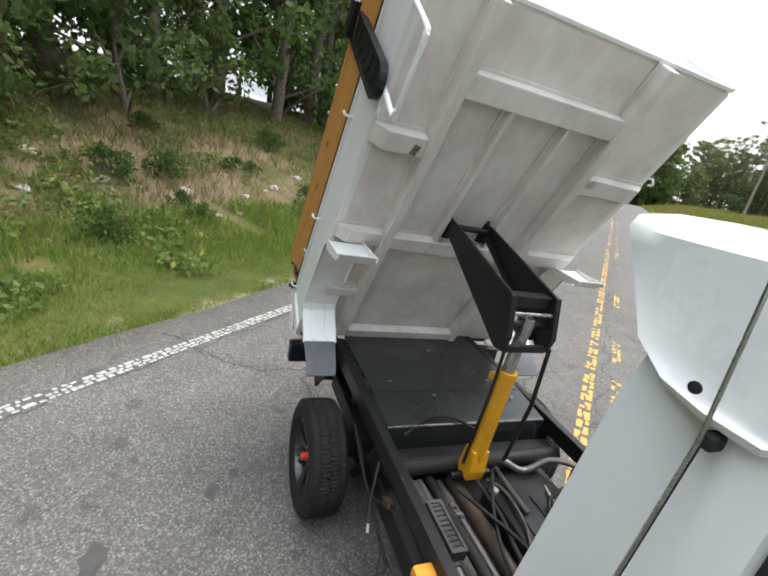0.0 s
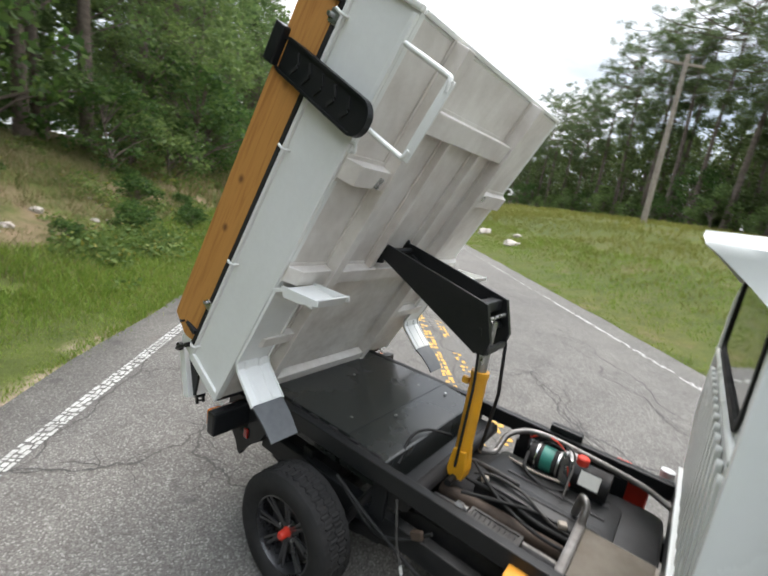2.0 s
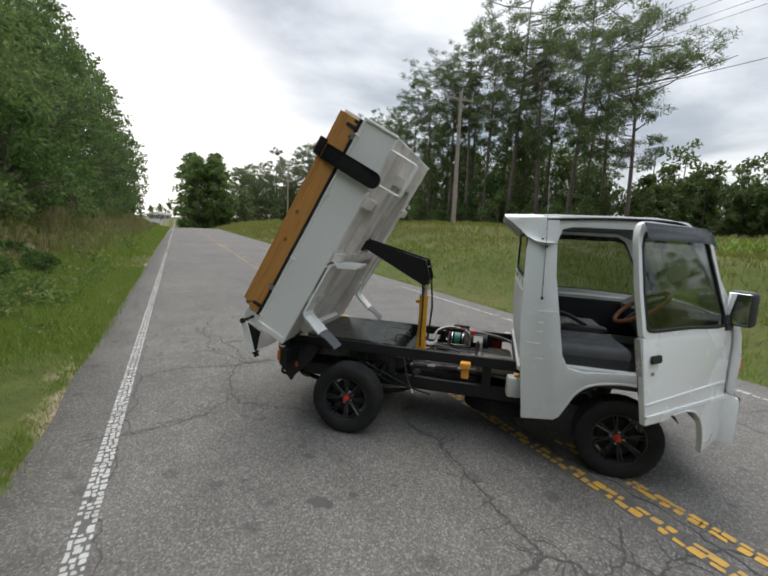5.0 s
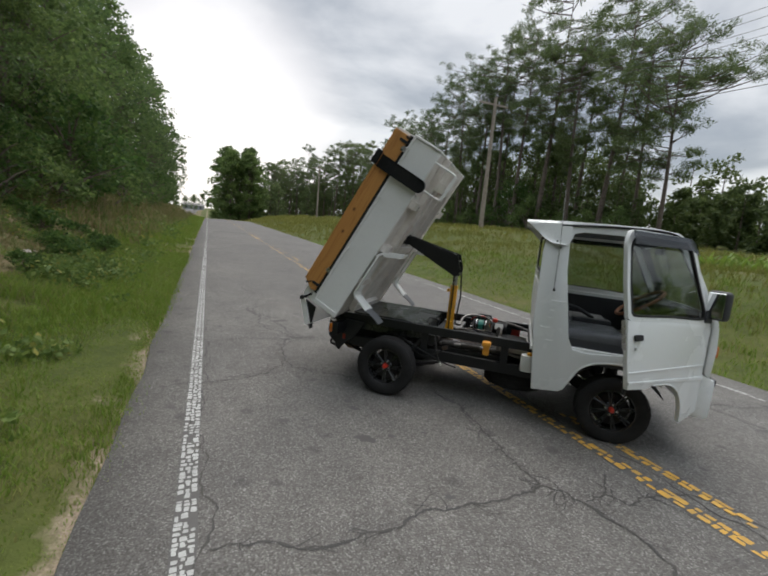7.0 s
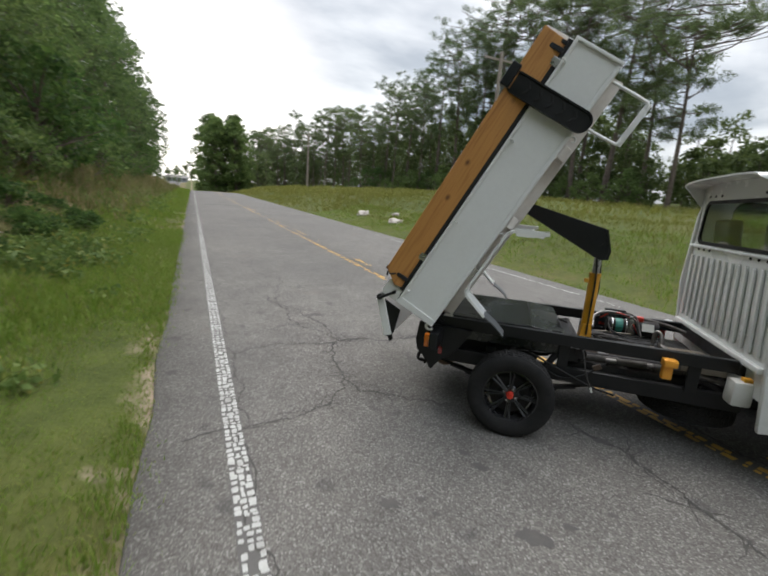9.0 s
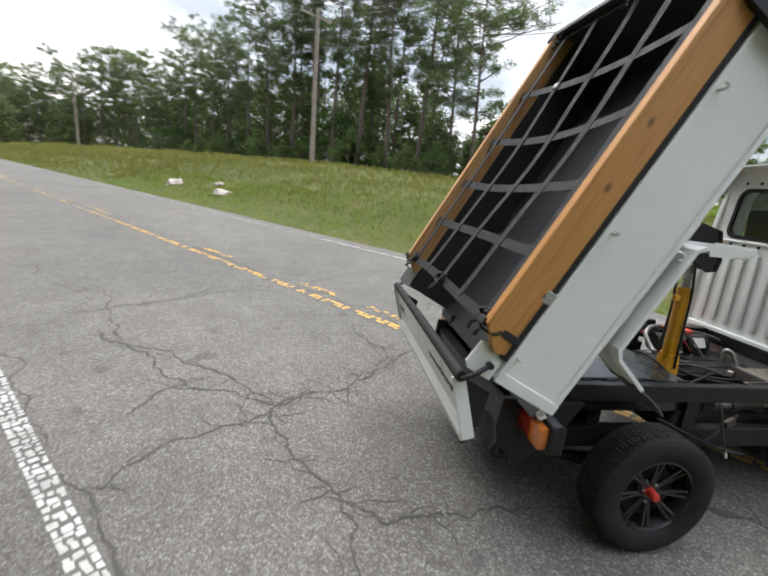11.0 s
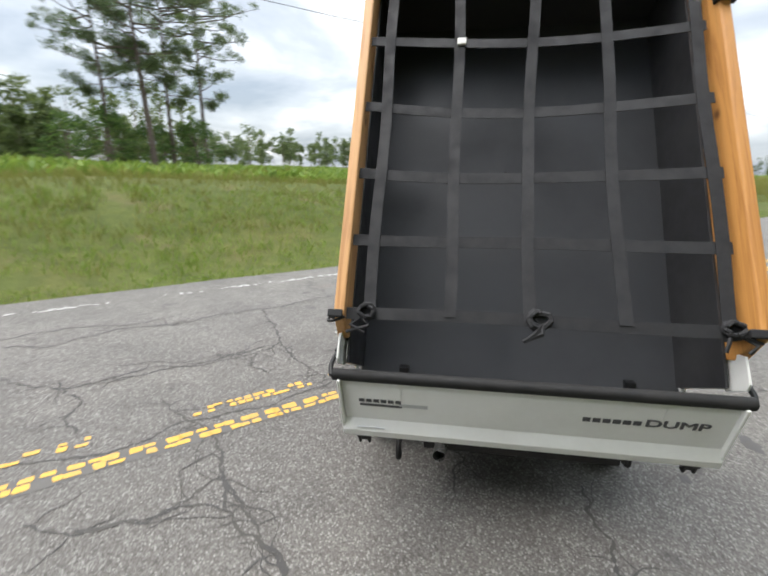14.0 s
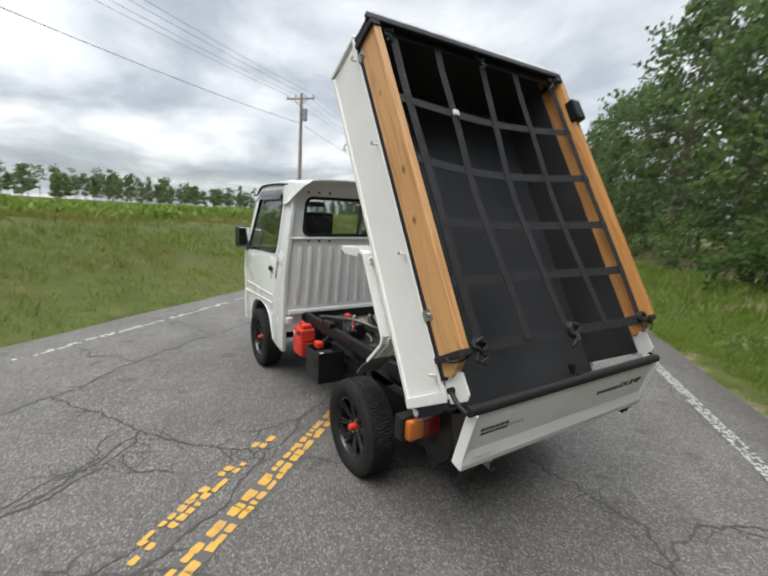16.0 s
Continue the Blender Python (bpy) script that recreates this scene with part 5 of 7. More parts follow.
# front: screen, nose panel, bumper
scr = lambda k, c: Vector((2.425 - 0.245 * k + 0.030 * (1 - c * c), c * (half(1.07 + 0.53 * k) - 0.03), 1.085 + 0.520 * k))
ws = part("windscreen", sheet(scr, span(0, 1, 4), span(-1, 1, 8), (0.006, 0, 0)), GLASS, cab, "clear windscreen", 0.8)
ws.visible_shadow = False
nose = lambda k, c: Vector((2.428 + 0.040 * (1 - c ** 4) + 0.010 * math.sin(k * math.pi), c * (0.640 - 0.02 * k), 0.60 + 0.50 * k))
part("nose_panel", sheet(nose, span(0, 1, 6), span(-1, 1, 12), (-0.02, 0, 0)), WHITE, cab, "white front panel", 0.7)
part("bumper", bx((2.462, -0.022, 0.46), (0.09, 1.20, 0.24), 0.035), WHITE, truck, "white front bumper", 0.6)
for s in (-1, 1):
    part("headlamp", lathe([(0, 0), (0.085, 0), (0.075, 0.025), (0, 0.035)], 24, pose(2.466, s * 0.45, 0.83, 0, 0, -90)), GLASS, cab, "round glass headlamp", 0.6)

# inside
part("cab_floor", bx((1.90, 0, 0.62), (1.20, 1.24, 0.05), 0.01), DARK, cab)
part("seat_box", bx((1.62, 0, 0.72), (0.56, 1.16, 0.16), 0.03), DARK, cab)
part("dashboard", plate([(2.14, 0.90), (2.10, 1.02), (2.20, 1.09), (2.39, 1.10), (2.40, 0.70), (2.30, 0.70)], -0.585, 0.585, lambda a, b, c: Vector((a, c, b)), 0.02), DARK, cab, "dark moulded dashboard", 0.5)
part("instrument_hood", bx((2.15, -0.33, 1.095), (0.16, 0.28, 0.07), 0.03), DARK, cab, "", 0.6)
part("rear_view_mirror", bx((2.16, 0.0, 1.53), (0.03, 0.20, 0.055), 0.012), DARK, cab)
for y in (-0.33, 0.33):
    stt = part("seat", bx((1.68, y, 0.800), (0.46, 0.50, 0.10), 0.045, None, None, 3), SEAT, cab, "grey vinyl bench seat cushion", 0.8)
    bk = bx((1.385, y, 1.03), (0.12, 0.48, 0.42), 0.045, Matrix.Rotation(radians(-14), 4, "Y"), None, 3)
    part("seat_back", bk, SEAT, cab, "grey vinyl seat back", 0.8)
    hr = bx((1.325, y, 1.345), (0.08, 0.26, 0.21), 0.06, Matrix.Rotation(radians(-8), 4, "Y"), None, 3)
    part("headrest", hr, DARK, cab, "black headrest", 0.8)
    for d in (-0.05, 0.05):
        part("headrest_post", tube([(1.335, y + d, 1.20), (1.328, y + d, 1.27)], 0.006, 6), STEEL, cab)
part("centre_box", bx((1.72, 0.0, 0.84), (0.32, 0.12, 0.08), 0.02), DARK, cab, "", 0.6)
part("brake_lever", tube([(1.74, 0.02, 0.88), (1.60, 0.02, 0.95), (1.52, 0.02, 0.97)], 0.016, 8), DARK, cab, "black brake lever", 0.8)
swm = pose(2.00, -0.33, 1.105, 0, -36, 0)
sw = part("steering_wheel", tube([swm @ Vector((0.185 * math.cos(a), 0.185 * math.sin(a), 0)) for a in span(0, 2 * math.pi, 40)], 0.014, 10), RIMWOOD, cab, "brown wood-rim steering wheel", 0.8)
spk = bmesh.new()
for a in (90, 210, 330):
    d = Vector((math.cos(radians(a)), math.sin(radians(a)), 0))
    tube([swm @ (d * 0.03), swm @ (d * 0.18)], 0.010, 8, spk)
lathe([(0, -0.01), (0.045, -0.01), (0.045, 0.02), (0, 0.025)], 18, swm @ pose(0, 0, 0, 90, 0, 0), spk)
part("wheel_spokes", spk, DARK, cab, "", 0.8)
part("steering_column", tube([(2.01, -0.33, 1.09), (2.20, -0.33, 0.86)], 0.03, 12), DARK, cab, "", 0.8)


# doors, hinged at the front

def resample(pts, n, start):
    """n points round an outline at even angles about its middle."""
    cx, cy = sum(p[0] for p in pts) / len(pts), sum(p[1] for p in pts) / len(pts)
    out = []
    for k in range(n):
        d = (math.cos(start + k * 2 * math.pi / n), math.sin(start + k * 2 * math.pi / n))
        best = 0.0
        for (ax, ay), (bx_, by) in zip(pts, pts[1:] + pts[:1]):
            ex, ey = bx_ - ax, by - ay
            den = d[0] * ey - d[1] * ex
            if abs(den) < 1e-9:
                continue
            t = ((ax - cx) * ey - (ay - cy) * ex) / den
            w = ((ax - cx) * d[1] - (ay - cy) * d[0]) / den
            if t > 0 and -1e-6 <= w <= 1 + 1e-6:
                best = max(best, t)
        out.append((cx + d[0] * best, cy + d[1] * best))
    return out


def bend2(pts):
    return [(p.x, p.y) for p in bend([(a, b, 0) for a, b in pts], 3)]


def door(s, swing, label):
    """s: -1 right, 1 left. In door space x runs back from the hinge, z up, y outwards."""
    hinge = pose(2.395, s * 0.657 - 0.022, 0, 0, 0, 0)
    base = Matrix(((-1, 0, 0, 0), (0, s, 0, 0), (0, 0, 1, 0), (0, 0, 0, 1)))
    turn = Matrix.Rotation(radians(swing) * -s, 4, "Z")
    m = hinge @ turn @ base
    lean = lambda b: -(0.655 - half(b))
    put = lambda a, b, c: m @ Vector((a, lean(b) - c, b))
    lower_out = [(0.0, 0.40), (0.0, 1.0), (0.008, 1.055), (0.13, 1.045), (0.50, 1.068), (0.90, 1.075), (0.968, 1.085), (0.918, 0.78), (0.890, 0.690), (0.875, 0.640), (0.74, 0.632), (0.66, 0.628), (0.61, 0.650), (0.48, 0.648), (0.38, 0.628), (0.30, 0.580), (0.245, 0.510), (0.215, 0.43), (0.205, 0.345), (0.19, 0.338)]
    d = part("door", plate(lower_out, 0.0, 0.030, put, 0.008), WHITE, truck, label, 0.5)
    fr_out = [(0.008, 1.050), (0.268, 1.575), (0.335, 1.622), (0.93, 1.630), (0.995, 1.605), (1.012, 1.54), (0.998, 1.30), (0.966, 1.080), (0.90, 1.072), (0.50, 1.065), (0.13, 1.042)]
    n = 72
    c_out = resample(fr_out, n, 0.0)
    cx, cy = sum(p[0] for p in fr_out) / len(fr_out), sum(p[1] for p in fr_out) / len(fr_out)
    c_in = [(cx + (x - cx) * 0.90, cy + (y - cy) * 0.86) for x, y in c_out]
    part("window_frame", ring(c_out, c_in, 0.0, 0.026, put), WHITE, d, "", 0.4)
    part("window_seal", ring([(cx + (x - cx) * 0.915, cy + (y - cy) * 0.88) for x, y in c_out], [(cx + (x - cx) * 0.875, cy + (y - cy) * 0.83) for x, y in c_out], -0.003, 0.014, put), RUBBER, d, "", 0.4)
    g = part("door_glass", plate([(cx + (x - cx) * 0.89, cy + (y - cy) * 0.85) for x, y in c_out][::2], 0.008, 0.012, put, 0.0), TINTED, d, "grey-tinted door glass")
    g.visible_shadow = False
    vz = sheet(lambda k, c: m @ Vector((0.27 + 0.72 * k, lean(1.56) + 0.010 + 0.028 * c, 1.618 - 0.075 * c - 0.05 * max(0.0, 0.12 - k) * 6)), span(0, 1, 14), span(0, 1, 2), (0, 0, 0.003))
    part("rain_visor", vz, SMOKE, d, "smoked plastic rain visor", 0.8)
    inn = plate([(0.03, 0.72), (0.03, 1.02), (0.92, 1.03), (0.88, 0.80), (0.83, 0.70)], 0.030, 0.060, put, 0.012)
    part("door_card", inn, DARK, d, "dark inner door card")
    part("card_ledge", plate([(0.03, 1.0), (0.04, 1.05), (0.94, 1.062), (0.93, 1.01)], 0.026, 0.055, put, 0.006), WHITE, d)
    part("door_crease", plate([(0.02, 0.745), (0.02, 0.757), (0.905, 0.757), (0.90, 0.745)], -0.004, 0.002, put, 0.002), WHITE, d)
    part("door_ledge", plate([(0.004, 0.640), (0.004, 0.668), (0.888, 0.694), (0.884, 0.676)], -0.007, 0.002, put, 0.004), WHITE, d)
    part("arch_edge", tube([m @ Vector((x, 0.0, z)) for x, z in bend2(((0.61, 0.650), (0.48, 0.648), (0.38, 0.628), (0.30, 0.580), (0.245, 0.510), (0.215, 0.43), (0.205, 0.345)))], 0.007, 8), WHITE, d, "", 0.8)
    part("hinge_stub", tube([m @ Vector((0.86, -0.03, 0.60)), m @ Vector((0.86, -0.03, 0.645))], 0.012, 8), RUBBER, d)
    hd = part("door_handle", plate(rrect(0.855, 0.975, 0.085, 0.038, 0.010, 4), -0.010, 0.002, put, 0.004), RUBBER, d, "black pull handle in a recess")
    part("key_lock", plate(rrect(0.870, 0.905, 0.018, 0.018, 0.008, 4), -0.004, 0.002, put, 0.001), STEEL, d)
    part("door_edge", plate([(0.955, 0.90), (0.985, 1.08), (0.990, 1.08), (0.960, 0.90)], 0.004, 0.030, put, 0.001), STEEL, d)
    # mirror on its arm
    at = lambda x, y, z: m @ Vector((x, y, z))
    mh = bmesh.new()
    bx((0, 0, 0), (0.075, 0.135, 0.205), 0.034, None, mh, 4)
    bmesh.ops.transform(mh, matrix=m @ pose(0.040, 0.030, 1.19, 0, 0, -8), verts=mh.verts)
    bmesh.ops.recalc_face_normals(mh, faces=mh.faces)
    part("mirror", mh, DARK, d, "black door mirror", 0.8)
    mg = bmesh.new()
    bx((0.040, 0, 0), (0.004, 0.110, 0.175), 0.002, None, mg, 1)
    bmesh.ops.transform(mg, matrix=m @ pose(0.040, 0.030, 1.19, 0, 0, -8), verts=mg.verts)
    bmesh.ops.recalc_face_normals(mg, faces=mg.faces)
    part("mirror_glass", mg, MIRROR, d)
    part("mirror_arm", tube([at(0.03, 0.0, 1.12), at(0.035, 0.015, 1.12), at(0.038, 0.03, 1.14)], 0.014, 8), DARK, d, "", 0.8)
    part("mirror_foot", plate([(0.02, 1.06), (0.02, 1.13), (0.06, 1.18), (0.10, 1.10), (0.10, 1.06)], -0.014, 0.004, put, 0.004), DARK, d)
    return d


door(-1, 46.0, "white cab door standing open")
door(1, 0.0, "white cab door, closed")

# ---- cargo net over the bed ----
net = thing("cargo_net", "black webbing cargo net slung over the bed", "net")
net.matrix_world = STAND


def sag(u, y):
    k = max(0.0, math.sin(math.pi * (u - 0.16) / 1.53))
    e = max(0.0, 1 - (abs(y) / 0.60) ** 2)
    return 0.412 - 0.052 * k * e - 0.004 * math.sin(u * 9) * e


def strap(pts, across, w=0.042):
    tmp = bmesh.new()
    rows = []
    for p in pts:
        p = Vector(p)
        rows.append([tmp.verts.new(p - across * w / 2), tmp.verts.new(p + across * w / 2), tmp.verts.new(p + across * w / 2 + Vector((0, 0, 0.003))), tmp.verts.new(p - across * w / 2 + Vector((0, 0, 0.003)))])
    for a, b in zip(rows, rows[1:]):
        for k in range(4):
            tmp.faces.new((a[k], a[(k + 1) % 4], b[(k + 1) % 4], b[k]))
    tmp.faces.new(rows[0])
    tmp.faces.new(rows[-1][::-1])
    bmesh.ops.recalc_face_normals(tmp, faces=tmp.faces)
    return tmp


rnd = random.Random(11)
for y in (-0.595, -0.295, -0.015, 0.265, 0.540):
    w_ = rnd.uniform(-0.02, 0.02)
    part("strap", strap([(u, y + w_ * math.sin(u * 3) + 0.004 * math.sin(u * 7 + y * 9), sag(u, y) + 0.004) for u in span(0.16, 1.67, 26)], Vector((0, 1, 0))), WEB, net, at=BED)
for u in (0.160, 0.435, 0.700, 0.985, 1.290, 1.665):
    part("strap", strap([(u + 0.005 * math.sin(y * 5 + u * 4), y, sag(u, y)) for y in span(-0.63, 0.63, 26)], Vector((1, 0, 0))), WEB, net, at=BED)
knot_rnd = random.Random(17)
for u, y, k in ((0.165, -0.60, 0.8), (0.165, 0.55, 0.8), (1.665, 0.57, 0.7), (1.665, -0.60, 0.7), (0.165, -0.03, 1.0), (1.665, -0.015, 0.8)):
    kn = bmesh.new()
    z = sag(u, y) + 0.014
    for q in range(4):
        a0 = knot_rnd.uniform(0, 6.28)
        way_k = [(u + 0.028 * k * math.cos(a0 + b) * (1 - 0.3 * math.sin(2 * b)), y + 0.034 * k * math.sin(a0 + b), z + 0.012 * math.sin(2 * b + q)) for b in span(0, 4.6, 9)]
        tube(way_k, 0.009 * k, 6, kn)
    for q in range(2):
        e = Vector((u - 0.02, y + knot_rnd.uniform(-0.02, 0.02), z))
        tube([e, e + Vector((-0.03, knot_rnd.uniform(-0.04, 0.04), 0.012)), e + Vector((-0.055, knot_rnd.uniform(-0.07, 0.07), 0.004))], 0.008 * k, 5, kn)
    part("knot", kn, WEB, net, "tangled black strap knot", 0.8, BED)
for s in (-1, 1):
    for u in (0.15, 1.655):
        wr = bx((u, s * 0.653, 0.376), (0.026, 0.052, 0.160), 0.004)
        part("corner_strap", wr, WEB, net, "", 0, BED)
    part("tie_end", tube([BED.inverted() @ (BED @ Vector(p)) for p in bend([(0.15, s * 0.685, 0.38), (0.13, s * 0.69, 0.40), (0.125, s * 0.66, 0.435), (0.14, s * 0.62, 0.44)], 4)], 0.005, 8), RUBBER, net, "", 0.8, BED)
part("clip", bx((1.29, 0.255, sag(1.29, 0.255) + 0.012), (0.030, 0.036, 0.012), 0.004), TANK, net, "small white clip", 0, BED)

# ---- land and road ----
def smooth(a, b, x):
    k = min(1.0, max(0.0, (x - a) / (b - a)))
    return k * k * (3 - 2 * k)


def drift(s):
    """Beyond the crest the road swings to its left."""
    return -0.0032 * max(0.0, min(s, 130.0) - 70.0) ** 2


def dip(s):
    """The land falls away behind a crest and rises again far off."""
    return 2.6 * (smooth(150, 250, s) - smooth(66, 125, s))


def at(s, n, z=0.0):
    """A place s metres along the road and n across it."""
    return ROAD * s + SIDE * (n + drift(s)) + Vector((0, 0, z + dip(s)))


def crown(n):
    return 0.010 - 0.0142 * abs(n - 0.90)


def rise(knots, x):
    for (a, za), (b, zb) in zip(knots, knots[1:]):
        if x <= b:
            return za + (zb - za) * (x - a) / (b - a)
    return knots[-1][1]


NEAR_BANK = [(0, -0.04), (0.8, -0.08), (1.6, 0.04), (3.0, 0.45), (4.6, 1.15), (6.0, 1.60), (12, 2.3), (60, 3.2)]
NEAR_FLAT = [(0, -0.04), (0.8, -0.10), (2.0, -0.02), (5.0, 0.12), (12, 0.6), (60, 1.5)]
FAR_OPEN = [(0, -0.04), (0.6, -0.06), (1.6, 0.14), (2.6, 0.48), (3.6, 0.76), (4.6, 0.90), (6.0, 0.96), (60, 1.15)]
FAR_RISE = [(0, -0.04), (0.6, -0.06), (2.0, 0.18), (5.5, 1.05), (12.5, 1.80), (26, 1.95), (60, 2.6)]


def land(s, n):
    bumps = 0.10 * noise.noise((s * 0.35, n * 0.35, 0)) + 0.30 * noise.noise((s * 0.07, n * 0.07, 3)) + 0.03 * noise.noise((s * 1.3, n * 1.3, 7))
    if n < -2.5:
        d = -2.5 - n
        k = smooth(-16, -3, s) * (1 - 0.75 * smooth(30, 95, s))
        return rise(NEAR_FLAT, d) * (1 - k) + rise(NEAR_BANK, d) * k + bumps * smooth(0.6, 4, d)
    if n > 4.3:
        d = n - 4.3
        k = smooth(-1, 24, s) * (1 - 0.3 * smooth(60, 140, s))
        return rise(FAR_OPEN, d) * (1 - k) + rise(FAR_RISE, d) * k + bumps * smooth(0.6, 4, d)
    return crown(n) - 0.05


def graded(lo, hi, core, fine, grow):
    """Even steps within +-core, then ever wider ones out to the ends."""
    out = [0.0]
    for end in (hi, lo):
        x, step, side = 0.0, fine, []
        while abs(x) < abs(end):
            if abs(x) > core:
                step *= grow
            x += step if end > 0 else -step
            side.append(x)
        out += side
    return sorted(out)


S_LINES = graded(-3000, 3000, 26, 0.7, 1.22)
N_LINES = sorted(set([round(v, 3) for v in graded(-3000, 3000, 16, 0.55, 1.25) if not -2.6 < v < 4.4] + [-2.5, -2.45, 0.9, 4.25, 4.3]))
gm = bmesh.new()
grid = [[gm.verts.new(at(s, n, land(s, n))) for n in N_LINES] for s in S_LINES]
for i in range(len(S_LINES) - 1):
    for j in range(len(N_LINES) - 1):
        gm.faces.new((grid[i][j], grid[i][j + 1], grid[i + 1][j + 1], grid[i + 1][j]))
bmesh.ops.recalc_face_normals(gm, faces=gm.faces)
ground = finish("ground", gm, SOIL, None, "grassy ground rising to both sides of the road", 3.0)
tagged(ground, category="ground", kind="structure")

edge_rnd = random.Random(3)
rm = bmesh.new()
rows_ = []
for s in sorted(graded(-420, 420, 14, 0.25, 1.12) + [76, 82, 88, 94, 100, 106, 112, 118, 124, 130, 140]):
    j0 = 0.05 * noise.noise((s * 0.9, 1, 0)) + 0.03 * noise.noise((s * 4.0, 2, 0))
    j1 = 0.05 * noise.noise((s * 0.9, 5, 0)) + 0.03 * noise.noise((s * 4.0, 6, 0))
    ns = [-2.48 + j0, -1.97, -0.5, 0.90, 2.5, 3.80, 4.28 + j1]
    rows_.append([rm.verts.new(at(s, ns[0] - 0.03, -0.10))] + [rm.verts.new(at(s, n, crown(n))) for n in ns] + [rm.verts.new(at(s, ns[-1] + 0.03, -0.10))])
for a, b in zip(rows_, rows_[1:]):
    for k in range(len(a) - 1):
        rm.faces.new((a[k], a[k + 1], b[k + 1], b[k]))
bmesh.ops.recalc_face_normals(rm, faces=rm.faces)
road = finish("road", rm, ASPHALT, None, "weathered grey asphalt road, cracked, with worn lines", 3.0)
tagged(road, category="road", kind="structure")


def paint_line(name, n0, width, s0, s1, material, cells, cell_len, keep, label, gap=0.004, patchy=0.0, bare=()):
    """Old thick paint crazed into chips with rounded corners; bare where it has worn off."""
    rnd = random.Random(int(n0 * 1000) + cells)
    verts, faces = [], []
    s = s0
    while s < s1:
        far = max(1.0, abs(s) / 10)
        step = cell_len * rnd.uniform(0.6, 1.5) * far
        cuts = sorted([0.0, 1.0] + [(c + 1 + rnd.uniform(-0.28, 0.28)) / cells for c in range(cells - 1)])
        for c0, c1 in zip(cuts, cuts[1:]):
            lag = rnd.uniform(-0.3, 0.3) * step
            worn = keep + 0.55 * noise.noise((s * 0.45, n0 * 3, 1)) + 0.30 * noise.noise((s * 2.1, c0 * 2.3, 5))
            worn += patchy * noise.noise((s * 0.75, n0 * 3, 9)) - 0.55 * smooth(5, 16, abs(s)) - sum(0.75 for q0, q1 in bare if q0 < s < q1)
            if rnd.random() > worn:
                continue
            lo, hi = n0 - width / 2 + c0 * width, n0 - width / 2 + c1 * width
            g = gap * rnd.uniform(0.5, 1.6)
            k = len(verts)
            ms, mn = s + step / 2 + lag, (lo + hi) / 2
            hs, hn = step / 2 - g / 2, (hi - lo) / 2 - g / 2
            for ca, sa in ((1, 0.72), (0.76, 1), (-0.76, 1), (-1, 0.72), (-1, -0.72), (-0.76, -1), (0.76, -1), (1, -0.72)):
                nn = mn + sa * hn * rnd.uniform(0.74, 1.08)
                verts.append(at(ms + ca * hs * rnd.uniform(0.74, 1.08), nn, crown(nn) + 0.0045))
            faces.append(list(range(k, k + 8)))
        s += step
    me = bpy.data.meshes.new(name)
    me.from_pydata([tuple(v) for v in verts], [], faces)
    me.materials.append(material)
    ob = new(name, me)
    tagged(ob, label, "road marking", kind="stuff")
    return ob


BARE = ((-1.3, 0.86), (1.42, 1.78), (2.5, 2.9), (3.55, 5.2), (6.0, 9.0))        # stretches where the second yellow line has gone
paint_line("edge_line", -2.005, 0.110, -26, 90, PAINT_W, 3, 0.040, 1.08, "worn white edge line, paint crazed into chips", 0.007)
paint_line("edge_line", 3.80, 0.085, -40, 60, PAINT_W, 2, 0.055, 0.55, "faint worn white edge line")
paint_line("centre_line", 0.785, 0.105, -30, 110, PAINT_Y, 2, 0.062, 0.95, "worn yellow centre line, paint crazed into chips", 0.009)
paint_line("centre_line", 1.020, 0.095, -30, 110, PAINT_Y, 2, 0.055, 0.55, "mostly worn away yellow centre line", 0.008, 1.2, BARE)



def under_strip(n0, width, s0, s1):
    """Old dark paint bed that shows between the chips."""
    bm = bmesh.new()
    last = None
    s = s0
    while s < s1:
        w0 = width / 2 * (0.92 + 0.35 * noise.noise((s * 3.0, n0, 2)))
        w1 = width / 2 * (0.92 + 0.35 * noise.noise((s * 3.0, n0, 8)))
        row = [bm.verts.new(at(s, n0 - w0, crown(n0 - w0) + 0.0020)), bm.verts.new(at(s, n0 + w1, crown(n0 + w1) + 0.0020))]
        if last:
            bm.faces.new((last[0], last[1], row[1], row[0]))
        last = row
        s += 0.12
    bmesh.ops.recalc_face_normals(bm, faces=bm.faces)
    part("paint_bed", bm, STAIN, road, "dark stained strip under the worn paint")


under_strip(-2.005, 0.125, -14, 14)
under_strip(0.785, 0.13, -14, 16)
crack_count = 0


